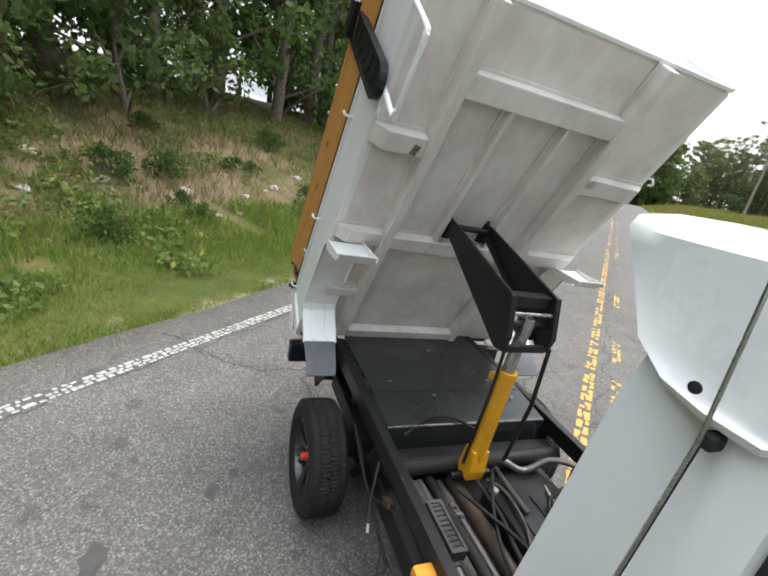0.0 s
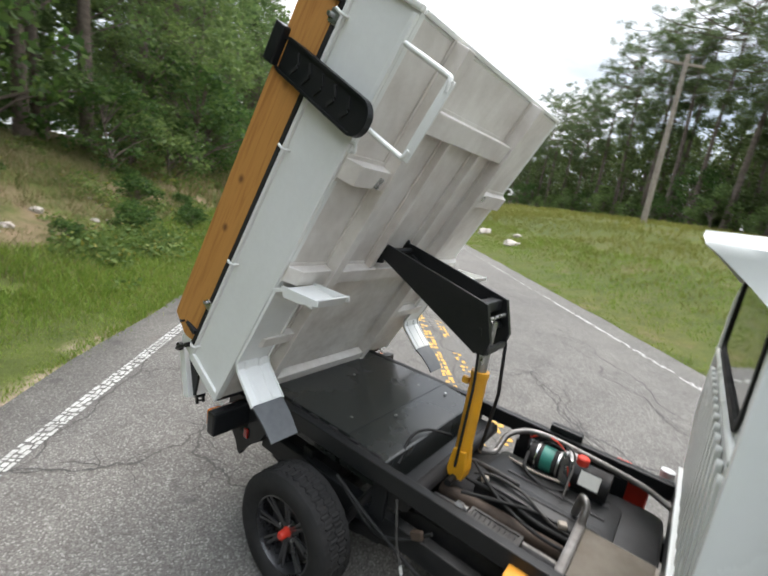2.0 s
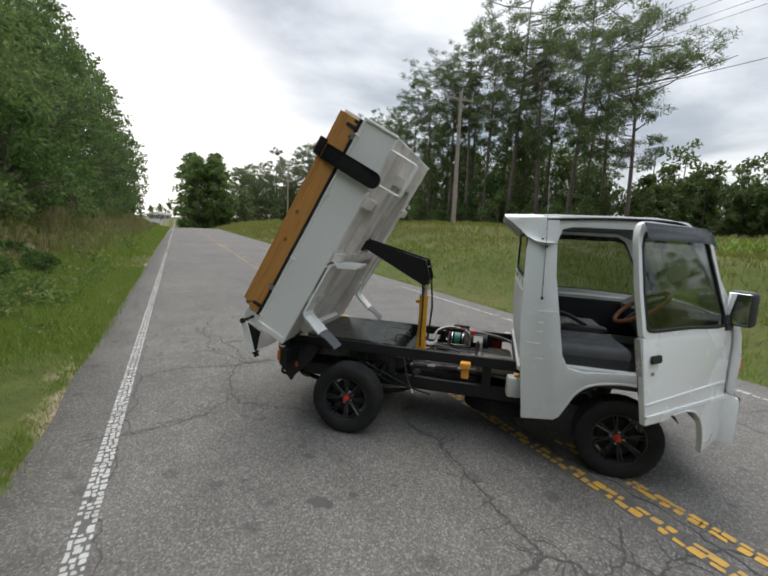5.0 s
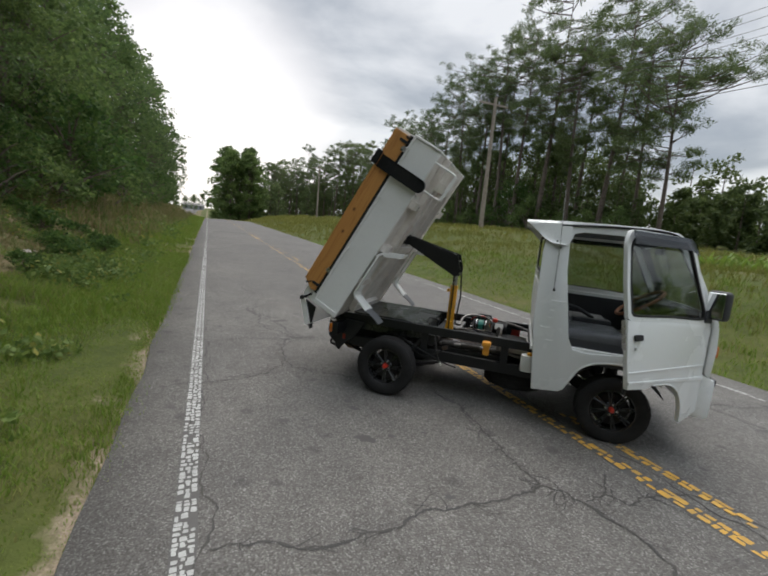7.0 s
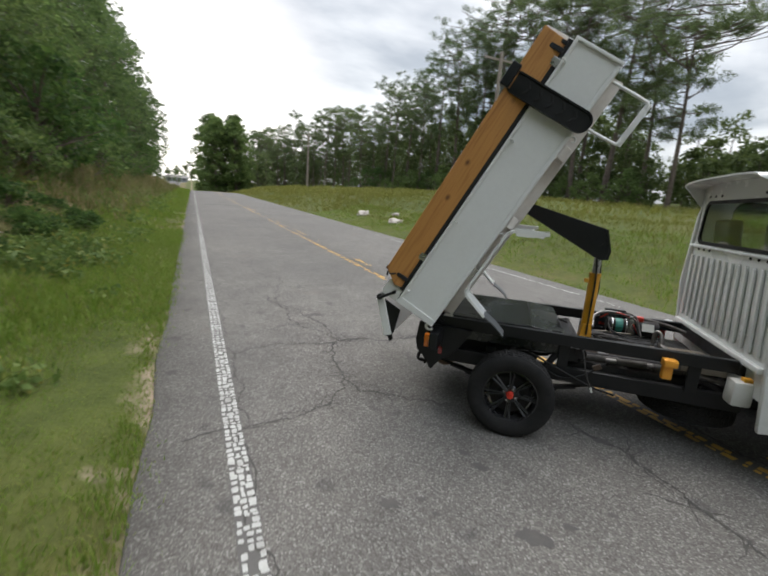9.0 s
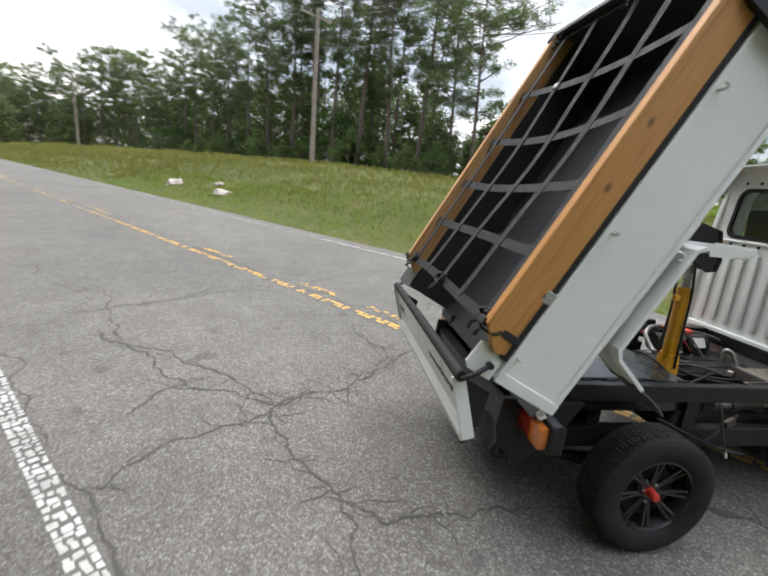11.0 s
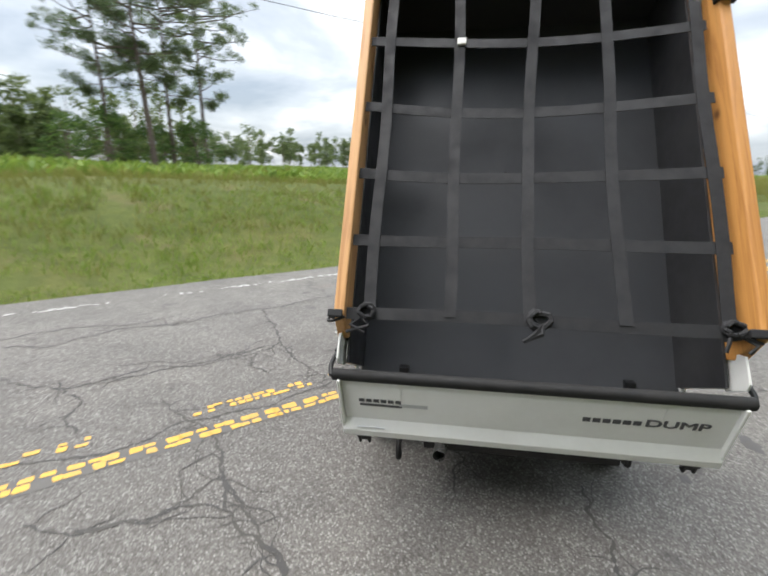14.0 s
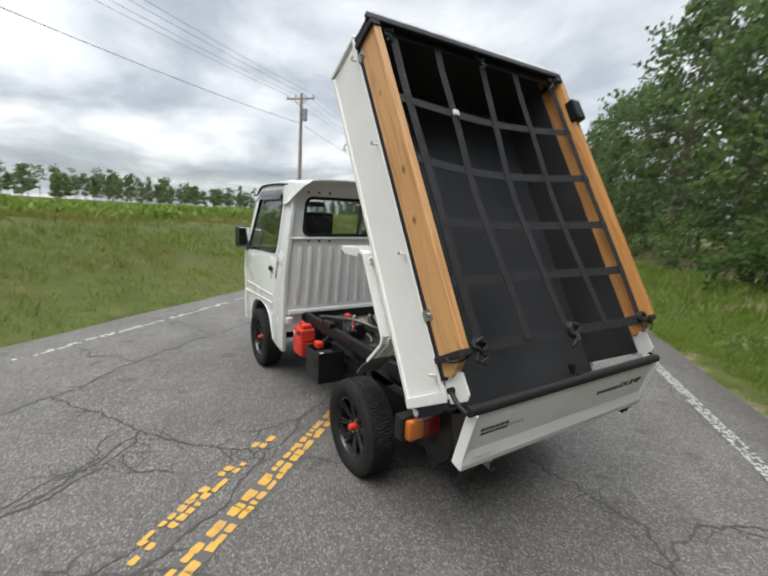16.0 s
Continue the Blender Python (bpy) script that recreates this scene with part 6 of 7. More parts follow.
def crack(way, width=0.022, rough=0.05, twigs=2):
    """A jagged open crack through a few anchors, with small side cracks."""
    global crack_count
    crack_count += 1
    rnd = random.Random(crack_count)
    width *= 0.62
    pts = [Vector((*p, 0)) for p in way]
    for _ in range(4):
        fine = []
        for a, b in zip(pts, pts[1:]):
            d = b - a
            fine += [a, (a + b) / 2 + Vector((-d.y, d.x, 0)) * rnd.uniform(-0.16, 0.16)]
        pts = fine + [pts[-1]]
    verts, faces = [], []
    def ribbon(pts, w0, taper):
        k = len(verts)
        n = len(pts)
        for i, p in enumerate(pts):
            d = (pts[min(i + 1, n - 1)] - pts[max(i - 1, 0)]).normalized()
            o = Vector((-d.y, d.x, 0))
            w = w0 * rnd.uniform(0.35, 1.5) * (1 - taper * i / n) * (0.35 if i in (0, n - 1) else 1)
            z = crown(p.dot(SIDE)) + 0.0024
            verts.append(p + o * w / 2 + Vector((0, 0, z)))
            verts.append(p - o * w / 2 + Vector((0, 0, z)))
        for i in range(n - 1):
            faces.append((k + 2 * i, k + 2 * i + 1, k + 2 * i + 3, k + 2 * i + 2))
    ribbon(pts, width, 0.15)
    for _ in range(twigs * len(way)):
        i = rnd.randrange(len(pts))
        a = rnd.uniform(0, 6.28)
        d = Vector((math.cos(a), math.sin(a), 0))
        p, tw = pts[i], []
        for _k in range(rnd.randint(4, 9)):
            tw.append(p)
            a += rnd.uniform(-0.6, 0.6)
            p = p + Vector((math.cos(a), math.sin(a), 0)) * rnd.uniform(0.02, 0.05)
        ribbon(tw, width * 0.55, 0.7)
    me = bpy.data.meshes.new("crack")
    me.from_pydata([tuple(v) for v in verts], [], faces)
    me.materials.append(CRACK)
    ob = new("crack", me)
    ob.parent = road
    return ob


# the long cracks of the lane behind the truck
crack([(-3.17, 1.65), (-2.77, 1.29), (-2.40, 0.87), (-2.20, 0.73), (-1.88, 0.65), (-1.61, 0.47)], 0.030)
crack([(-1.61, 0.47), (-1.47, 0.58), (-1.29, 0.65), (-1.09, 0.79), (-0.91, 0.99), (-0.69, 1.24), (-0.48, 1.38), (-0.36, 1.50)], 0.032, twigs=3)
crack([(-1.61, 0.47), (-1.63, 0.33), (-1.54, 0.17), (-1.46, -0.02), (-1.35, -0.15), (-1.24, -0.28), (-1.17, -0.46)], 0.030)
crack([(-1.17, -0.46), (-1.18, -0.70), (-1.27, -0.90), (-1.47, -1.15), (-1.78, -1.45)], 0.026)
crack([(-1.24, -0.30), (-1.07, -0.44), (-0.86, -0.42), (-0.66, -0.44), (-0.36, -0.40)], 0.026)
crack([(-1.63, 0.39), (-1.86, 0.28), (-2.10, 0.16), (-2.24, -0.04), (-2.29, -0.20)], 0.026)
crack([(-2.20, 0.73), (-2.32, 0.68), (-2.36, 0.56), (-2.42, 0.43)], 0.022)
crack([(-5.30, 4.58), (-3.90, 2.80), (-3.21, 1.92), (-2.41, 1.15), (-1.63, 0.50)], 0.028)
crack([(-3.60, 2.00), (-3.18, 2.29), (-2.93, 2.46), (-2.58, 2.76), (-2.09, 2.97), (-1.81, 3.06)], 0.026)
crack([(-2.72, 2.62), (-2.62, 2.95), (-2.45, 3.10)], 0.018)
crack([(-1.03, 1.95), (-1.03, 1.69), (-0.84, 1.40), (-0.81, 1.17)], 0.020)
crack([(-1.02, 1.72), (-0.88, 1.44), (-0.77, 1.37), (-0.62, 1.31)], 0.022)
crack([(-0.61, 1.30), (-0.70, 1.20), (-0.82, 1.08), (-0.95, 0.94), (-1.05, 0.82)], 0.024)
# across the centre lines
crack([(-0.36, 1.50), (-0.28, 1.62), (-0.20, 1.80), (-0.07, 2.02)], 0.022)
crack([(-0.48, 2.21), (-0.28, 2.45), (-0.07, 2.72), (0.05, 2.86)], 0.026)
crack([(-0.01, 3.28), (-0.07, 2.75), (0.14, 2.54), (0.32, 2.42), (0.42, 2.10), (0.64, 1.90), (0.88, 1.68)], 0.028)
crack([(0.43, 3.80), (0.51, 3.44), (0.81, 3.27), (1.08, 3.01), (1.26, 2.68), (1.57, 2.42), (1.76, 2.18)], 0.030)
crack([(1.76, 2.18), (2.04, 1.92), (2.45, 1.56), (2.86, 1.11), (3.25, 0.51), (4.10, -0.60), (5.20, -1.70)], 0.030)
crack([(1.76, 2.18), (1.47, 2.00), (1.16, 1.77), (0.95, 1.65), (0.72, 1.47), (0.55, 1.28), (0.27, 1.04)], 0.030, twigs=3)
crack([(0.95, 1.65), (0.72, 1.76), (0.55, 1.93), (0.33, 2.26), (0.12, 2.60)], 0.026)
crack([(0.70, 1.75), (0.49, 1.69), (0.38, 1.51)], 0.022)
crack([(0.53, 1.04), (0.66, 0.81), (0.80, 0.52), (0.92, 0.28)], 0.024)
crack([(0.25, 0.96), (0.08, 0.70), (-0.10, 0.42), (-0.27, 0.15), (-0.52, 0.20)], 0.020)
# the far lane
crack([(-1.55, 3.36), (-1.12, 3.83), (-0.55, 4.33), (-0.13, 4.66), (0.25, 4.35), (0.58, 3.92), (0.99, 3.48), (1.29, 3.00)], 0.028)
crack([(-2.06, 6.79), (-1.18, 5.93), (-0.52, 5.29), (-0.13, 4.68)], 0.024)
crack([(-0.23, 4.32), (0.15, 4.07), (0.32, 3.95)], 0.020)
crack([(0.32, 2.66), (0.49, 2.15), (0.70, 1.86), (0.97, 1.80)], 0.022)
crack([(2.32, 1.62), (2.70, 2.02), (3.05, 2.15)], 0.022)
crack([(3.05, 0.82), (3.60, 1.10), (4.30, 1.60)], 0.022)
crack([(-6.00, 8.50), (-5.00, 6.00), (-3.40, 5.20), (-1.30, 3.70)], 0.026)
crack([(-9.50, 8.20), (-8.60, 10.40), (-7.40, 11.80)], 0.026)
# ahead of the truck, and by its right wheels
crack([(0.42, -0.30), (0.70, -0.52), (0.89, -0.80), (1.03, -1.04), (1.14, -1.22), (1.29, -1.39), (1.36, -1.50)], 0.030, twigs=3)
crack([(1.36, -1.50), (1.53, -1.51), (1.71, -1.66), (1.91, -1.82), (2.10, -2.20), (2.50, -2.70)], 0.030, twigs=3)
crack([(1.36, -1.50), (1.15, -1.74), (0.94, -1.90), (0.74, -2.02), (0.48, -2.34), (0.19, -2.55), (-0.14, -2.72)], 0.026)
crack([(1.78, -1.15), (1.74, -1.41), (1.86, -1.47), (2.06, -1.28), (2.44, -1.19), (2.62, -1.36), (3.00, -1.60)], 0.024)
crack([(1.74, -1.41), (1.62, -1.55)], 0.020)
crack([(2.90, -1.20), (3.30, -1.90), (4.10, -2.30)], 0.024)
crack([(5.50, -0.50), (6.60, -1.60), (7.40, -3.00)], 0.024)
# open seams along the paint
def seam(n, s0, s1, wander, width):
    """A long crack that follows the road."""
    rnd = random.Random(int(n * 100))
    pts, s = [], s0
    while s < s1:
        p = at(s, n + rnd.uniform(-wander, wander))
        pts.append((p.x, p.y))
        s += rnd.uniform(0.35, 0.8)
    crack(pts, width, twigs=1)


seam(0.900, -4.0, 9.0, 0.018, 0.024)
seam(-1.935, -3.5, 14.0, 0.008, 0.020)


STAINS = ((0.155, -1.45, 0.075), (-0.215, -0.93, 0.038), (-0.12, -1.03, 0.048), (-0.51, -1.48, 0.055), (0.60, -0.48, 0.06), (-0.37, -1.40, 0.026), (0.32, -1.33, 0.035), (0.53, -1.17, 0.030), (-0.28, -1.47, 0.025), (0.85, -1.85, 0.04))


def oil_stain(x, y, r, seed):
    """A dark blot soaked into the asphalt."""
    rnd = random.Random(seed)
    bm = bmesh.new()
    p = Vector((x, y, 0))
    mid = bm.verts.new(p + Vector((0, 0, crown(p.dot(SIDE)) + 0.0028)))
    rim = []
    for k in range(18):
        a = k * 2 * math.pi / 18
        q = p + Vector((math.cos(a) * 1.5, math.sin(a), 0)) * r * (0.40 + 0.45 * rnd.random())
        rim.append(bm.verts.new((q.x, q.y, crown(q.dot(SIDE)) + 0.0022)))
    for k in range(18):
        bm.faces.new((mid, rim[k], rim[(k + 1) % 18]))
    bmesh.ops.recalc_face_normals(bm, faces=bm.faces)
    part("oil_stain", bm, OIL, road, "dark oil stain")


for i_, (x_, y_, r_) in enumerate(STAINS):
    oil_stain(x_, y_, r_, i_)
# tar patch across the lane farther back
tp = sheet(lambda k, c: at(27.0 + 0.9 * c + 0.3 * math.sin(k * 5), -1.6 + 2.6 * k, crown(-1.6 + 2.6 * k) + 0.004), span(0, 1, 10), [0, 1])
part("tar_patch", tp, CRACK, road, "dark tar patch")

# ---- verge: sand, stones, grass ----
def stone_mesh(seed):
    rnd = random.Random(seed)
    bm = bmesh.new()
    bmesh.ops.create_icosphere(bm, subdivisions=2, radius=0.5)
    for v in bm.verts:
        d = v.co.normalized()
        v.co = d * (0.42 + 0.22 * noise.noise(d * 1.4 + Vector((seed, 0, 0))) + rnd.uniform(-0.02, 0.02))
        v.co.z *= 0.6
    return bm


def put_stone(s, n, size, seed, label="pale weathered stone half sunk in the grass bank"):
    ob = finish("stone", stone_mesh(seed), ROCK, None, label)
    ob.matrix_world = Matrix.Translation(at(s, n, land(s, n) + size * 0.02)) @ Matrix.Rotation(seed * 1.7, 4, "Z") @ Matrix.Scale(size, 4)
    return tagged(ob, category="stone", group="stones on the bank")


for i, (s, n, r) in enumerate(((2.6, -6.0, 0.42), (3.6, -5.7, 0.36), (1.6, -6.4, 0.5), (0.6, -6.2, 0.4), (4.6, -6.0, 0.4), (5.6, -6.3, 0.5), (3.0, -5.2, 0.28), (2.0, -5.0, 0.25), (6.4, -5.8, 0.35), (-0.6, -6.0, 0.45), (1.0, -7.0, 0.5), (4.2, -6.8, 0.45))):
    put_stone(s, n + 0.6, r * 0.55, i + 1)
for i, (s, n, r) in enumerate(((15.0, 6.2, 0.8), (19.5, 6.4, 0.9), (17.0, 7.2, 0.5))):
    put_stone(s, n, r, i + 31, "pale flat stone lying in the grass")


def blades(name, spots, per, h0, h1, width, lean, material, label, seed, height_at):
    """Many grass blades in one mesh, in tufts."""
    rng = np.random.default_rng(seed)
    S = np.repeat(spots[:, 0], per) + rng.normal(0, 0.06, len(spots) * per)
    N = np.repeat(spots[:, 1], per) + rng.normal(0, 0.06, len(spots) * per)
    scale = np.repeat(spots[:, 2], per)
    Z = np.repeat(np.array([height_at(a, b) for a, b in spots[:, :2]]), per) - 0.03
    n = len(S)
    H = rng.uniform(h0, h1, n) * scale
    W = width * rng.uniform(0.6, 1.4, n) * np.sqrt(scale)
    A = rng.uniform(0, 2 * np.pi, n)
    D = lean * rng.uniform(0.2, 1.4, n) * H
    B = rng.uniform(0, 2 * np.pi, n)
    N = N + np.array([drift(a) for a in S])
    Z = Z + np.array([dip(a) for a in S])
    X = S * ROAD.x + N * SIDE.x
    Y = S * ROAD.y + N * SIDE.y
    cx, cy = np.cos(A) * W / 2, np.sin(A) * W / 2
    dx, dy = np.cos(B) * D, np.sin(B) * D
    v = np.empty((n, 5, 3))
    v[:, 0] = np.stack([X - cx, Y - cy, Z], 1)
    v[:, 1] = np.stack([X + cx, Y + cy, Z], 1)
    v[:, 2] = np.stack([X + cx * 0.7 + dx * 0.35, Y + cy * 0.7 + dy * 0.35, Z + H * 0.6], 1)
    v[:, 3] = np.stack([X - cx * 0.7 + dx * 0.35, Y - cy * 0.7 + dy * 0.35, Z + H * 0.6], 1)
    v[:, 4] = np.stack([X + dx, Y + dy, Z + H], 1)
    k = np.arange(n)[:, None] * 5
    me = bpy.data.meshes.new(name)
    quads = (k + np.array([0, 1, 2, 3])).tolist()
    tris = (k + np.array([3, 2, 4])).tolist()
    me.from_pydata(v.reshape(-1, 3).tolist(), [], quads + tris)
    me.materials.append(material)
    ob = new(name, me)
    return tagged(ob, label, "grass", kind="stuff")


rng0 = np.random.default_rng(5)


def spots_in(s0, s1, n0, n1, count, scale=lambda s, n: 1.0, pull=1.0):
    k = rng0.uniform(0, 1, count) ** pull
    s = rng0.uniform(s0, s1, count)
    n = n0 + (n1 - n0) * k
    keep = np.array([noise.noise((a * 0.9, b * 0.9, 2)) > -0.45 for a, b in zip(s, n)])
    s, n = s[keep], n[keep]
    return np.stack([s, n, np.array([scale(a, b) for a, b in zip(s, n)])], 1)


def verge_scale(s, n):
    d = -2.5 - n
    worn = 1 - 0.75 * smooth(-4.2, -3.2, s) * (1 - smooth(-1.6, -0.8, s)) * (1 - smooth(0.15, 0.45, d))
    return worn * (0.45 + 0.55 * smooth(0.0, 1.4, d) + 0.5 * smooth(2.0, 4.5, d)) * (0.8 + 0.5 * noise.noise((s * 0.5, n * 0.5, 9))) * (1 + 0.012 * abs(s))


blades("verge_grass", spots_in(-6, 12, -2.50, -4.8, 17000, verge_scale, 1.35), 5, 0.09, 0.25, 0.013, 0.6, BLADES, "short bright green verge grass", 1, land)
blades("verge_grass", spots_in(12, 70, -2.55, -4.8, 5500, verge_scale, 1.2), 4, 0.14, 0.34, 0.030, 0.5, BLADES, "short bright green verge grass", 2, land)
blades("verge_grass", spots_in(-34, -6, -2.55, -6.0, 4500, verge_scale, 1.2), 4, 0.14, 0.34, 0.028, 0.5, BLADES, "short bright green verge grass", 3, land)
blades("bank_weeds", spots_in(-5, 12, -3.9, -9.5, 9000, verge_scale), 5, 0.07, 0.24, 0.010, 0.8, DRY, "dry brown and green weeds on the bank", 4, land)
blades("bank_weeds", spots_in(12, 75, -4.0, -9.0, 4000, verge_scale), 4, 0.25, 0.60, 0.035, 0.5, DRY, "dry brown and green weeds on the bank", 5, land)


def field_scale(s, n):
    d = n - 4.3
    return (0.40 + 0.5 * smooth(0.0, 1.2, d) + 0.35 * smooth(2.0, 4.5, d)) * (0.85 + 0.45 * noise.noise((s * 0.3, n * 0.3, 19))) * (1 + 0.006 * abs(s))


blades("field_grass", spots_in(-22, 24, 4.30, 8.0, 10500, field_scale, 1.1), 4, 0.08, 0.20, 0.015, 0.6, BLADES, "mown green grass beside the road", 6, land)
blades("field_grass", spots_in(-28, 28, 6.2, 13.0, 9000, field_scale, 1.3), 4, 0.10, 0.24, 0.017, 0.6, TALL, "yellow-green meadow grass", 7, land)
blades("field_grass", spots_in(-10, 60, 12.0, 30.0, 5500, field_scale), 4, 0.16, 0.34, 0.032, 0.6, TALL, "yellow-green meadow grass", 8, land)
blades("field_grass", spots_in(24, 110, 4.33, 13.0, 6000, field_scale), 4, 0.18, 0.38, 0.040, 0.6, TALL, "yellow-green meadow grass", 9, land)
blades("field_grass", spots_in(-90, -28, 4.33, 12.0, 5000, field_scale), 4, 0.18, 0.40, 0.040, 0.6, TALL, "yellow-green meadow grass", 10, land)
blades("crop_rows", np.array([(s + 0.4 * math.sin(r * 7 + s), 12.0 + r * 1.1 + 0.15 * math.sin(s * 3), 1.0 + 0.25 * math.sin(s * 1.7 + r)) for r in range(26) for s in np.arange(-95, 6, 0.55 + r * 0.03)]), 5, 0.30, 0.50, 0.16, 0.9, CROP, "bright green leafy crop in rows on the rise", 11, land)
pebble_rnd = random.Random(8)
for i in range(34):
    put_stone(pebble_rnd.uniform(-3, 8), -4.4 - 2.6 * pebble_rnd.random(), pebble_rnd.uniform(0.05, 0.14), i + 51, "small pale stone in the weeds of the bank")

# ---- trees ----
def leaf_cloud(centres, radii, count, size, slim, rng, droop=0.0):
    """Single leaves or needle sprays scattered through clumps: corner arrays."""
    n = len(centres) * count
    C = np.repeat(np.array(centres), count, 0)
    Rr = np.repeat(np.array(radii), count, 0)
    d = rng.normal(0, 1, (n, 3))
    d /= np.linalg.norm(d, axis=1)[:, None]
    r = rng.uniform(0.25, 1.0, n)[:, None] ** 0.6
    P = C + d * r * Rr
    a = rng.normal(0, 1, (n, 3))
    a[:, 2] -= droop
    a /= np.linalg.norm(a, axis=1)[:, None]
    b = np.cross(a, rng.normal(0, 1, (n, 3)))
    b /= np.linalg.norm(b, axis=1)[:, None]
    L = size * rng.uniform(0.6, 1.4, n)[:, None]
    V = np.empty((n, 4, 3))
    V[:, 0] = P
    V[:, 1] = P + a * L * 0.5 + b * L * slim / 2
    V[:, 2] = P + a * L
    V[:, 3] = P + a * L * 0.5 - b * L * slim / 2
    return V.reshape(-1, 3)


def quad_mesh(name, V, material):
    me = bpy.data.meshes.new(name)
    n = len(V) // 4
    me.vertices.add(len(V))
    me.vertices.foreach_set("co", V.astype(np.float32).ravel())
    me.loops.add(n * 4)
    me.loops.foreach_set("vertex_index", np.arange(n * 4, dtype=np.int32))
    me.polygons.add(n)
    me.polygons.foreach_set("loop_start", np.arange(0, n * 4, 4, dtype=np.int32))
    me.update(calc_edges=True)
    me.validate()
    me.materials.append(material)
    return me


def grow_pine(seed, h, bare, spread, sprays, per, size=0.34):
    """A tall pine: long bare trunk, uneven limbs, tufted crown with gaps."""
    rnd, rng = random.Random(seed), np.random.default_rng(seed)
    lean = Vector((rnd.uniform(-0.03, 0.03), rnd.uniform(-0.03, 0.03), 0))
    trunk_pts = [Vector((0, 0, -0.4)) + Vector((0, 0, h * k)) + lean * h * k + Vector((math.sin(k * 5 + seed) * 0.12, math.cos(k * 4 + seed) * 0.12, 0)) for k in span(0, 1, 9)]
    r0 = 0.011 * h + 0.03
    tk = tube(trunk_pts, r0, 9, taper=[1.12] + [max(0.08, 1 - k / 9 * 0.95) for k in range(1, 10)])
    cs, rs = [], []
    for i in range(sprays):
        k = bare + (1 - bare) * (i + rnd.random()) / sprays
        base = trunk_pts[min(8, int(k * 9))].lerp(trunk_pts[min(9, int(k * 9) + 1)], k * 9 - int(k * 9))
        a = rnd.uniform(0, 6.283)
        reach = spread * (0.35 + 0.65 * math.sin(math.pi * min(1, (1 - k) / (1 - bare) * 0.85 + 0.18))) * rnd.uniform(0.55, 1.25)
        tip = base + Vector((math.cos(a) * reach, math.sin(a) * reach, reach * rnd.uniform(-0.05, 0.40)))
        mid = base.lerp(tip, 0.5) + Vector((0, 0, -0.06 * reach))
        tube([base, mid, tip], 0.022 + 0.009 * reach, 4, tk, False, [1, 0.7, 0.3])
        for q in range(rnd.randint(3, 5)):
            f = rnd.uniform(0.5, 1.05)
            c = base.lerp(tip, f) + Vector((rnd.uniform(-0.5, 0.5), rnd.uniform(-0.5, 0.5), rnd.uniform(-0.1, 0.45))) * (0.3 + 0.25 * reach)
            cs.append(tuple(c))
            rr = rnd.uniform(0.26, 0.50) * (0.50 + 0.15 * spread)
            rs.append((rr, rr, rr * 0.62))
    cs.append(tuple(trunk_pts[-1]))
    rs.append((0.5, 0.5, 0.7))
    return tk, quad_mesh("crown", leaf_cloud(cs, rs, per, size, 0.15, rng), NEEDLES)


def grow_broad(seed, h, spread, clumps, per, size, low=0.12, material=None):
    """A broad-leaved tree clothed nearly to the ground, ragged outline."""
    rnd, rng = random.Random(seed), np.random.default_rng(seed)
    pts = [Vector((math.sin(k * 4 + seed) * 0.15, math.cos(k * 3 + seed) * 0.15, -0.4 + h * 0.85 * k)) for k in span(0, 1, 7)]
    tk = tube(pts, 0.012 * h + 0.04, 8, taper=[1.15, 1, 0.9, 0.75, 0.6, 0.45, 0.3, 0.12])
    cs, rs = [], []
    for i in range(clumps):
        k = low + (1 - low) * rnd.random() ** 0.9
        a = rnd.uniform(0, 6.283)
        shape = math.sin(math.pi * min(1.0, 0.20 + 0.78 * (k - low) / (1 - low))) ** 0.7
        reach = spread * shape * rnd.uniform(0.45, 1.12)
        base = pts[min(7, int(k * 7 * 0.9))]
        tip = Vector((math.cos(a) * reach, math.sin(a) * reach, h * k + rnd.uniform(-0.3, 0.3)))
        if i % 3 == 0:
            tube([base, base.lerp(tip, 0.5) + Vector((0, 0, 0.15)), tip], 0.03 + 0.008 * reach, 4, tk, False, [1, 0.6, 0.25])
        rr = rnd.uniform(0.55, 1.15) * (0.35 + 0.13 * spread)
        cs.append(tuple(tip))
        rs.append((rr, rr, rr * 0.7))
    return tk, quad_mesh("crown", leaf_cloud(cs, rs, per, size, 0.62, rng, 0.4), material or LEAVES)


def tree_kind(made, label, category):
    tk, crown_me = made
    t = thing("tree", label, category)
    part("trunk", tk, BARK, t, "", 0.9)
    c = new("crown", crown_me)
    c.parent = t
    return t


PINES = [tree_kind(grow_pine(20 + i, h, bare, sp, n, 62, 0.33), "tall pine with a bare trunk and tufted crown", "tree") for i, (h, bare, sp, n) in enumerate(((22, 0.42, 4.2, 46), (20, 0.36, 3.8, 46), (24, 0.48, 4.6, 50), (18, 0.30, 3.6, 42)))]
OPEN = [tree_kind(grow_pine(40 + i, h, bare, sp, n, 84, 0.30), "open-grown pine with long crooked limbs", "tree") for i, (h, bare, sp, n) in enumerate(((16.2, 0.34, 5.2, 46), (14.5, 0.36, 4.0, 38)))]
BROAD = [tree_kind(grow_broad(60 + i, h, sp, n, 38, 0.25), "leafy roadside tree clothed to the ground", "tree") for i, (h, sp, n) in enumerate(((13, 3.4, 120), (15, 3.8, 130), (11, 3.2, 110)))]
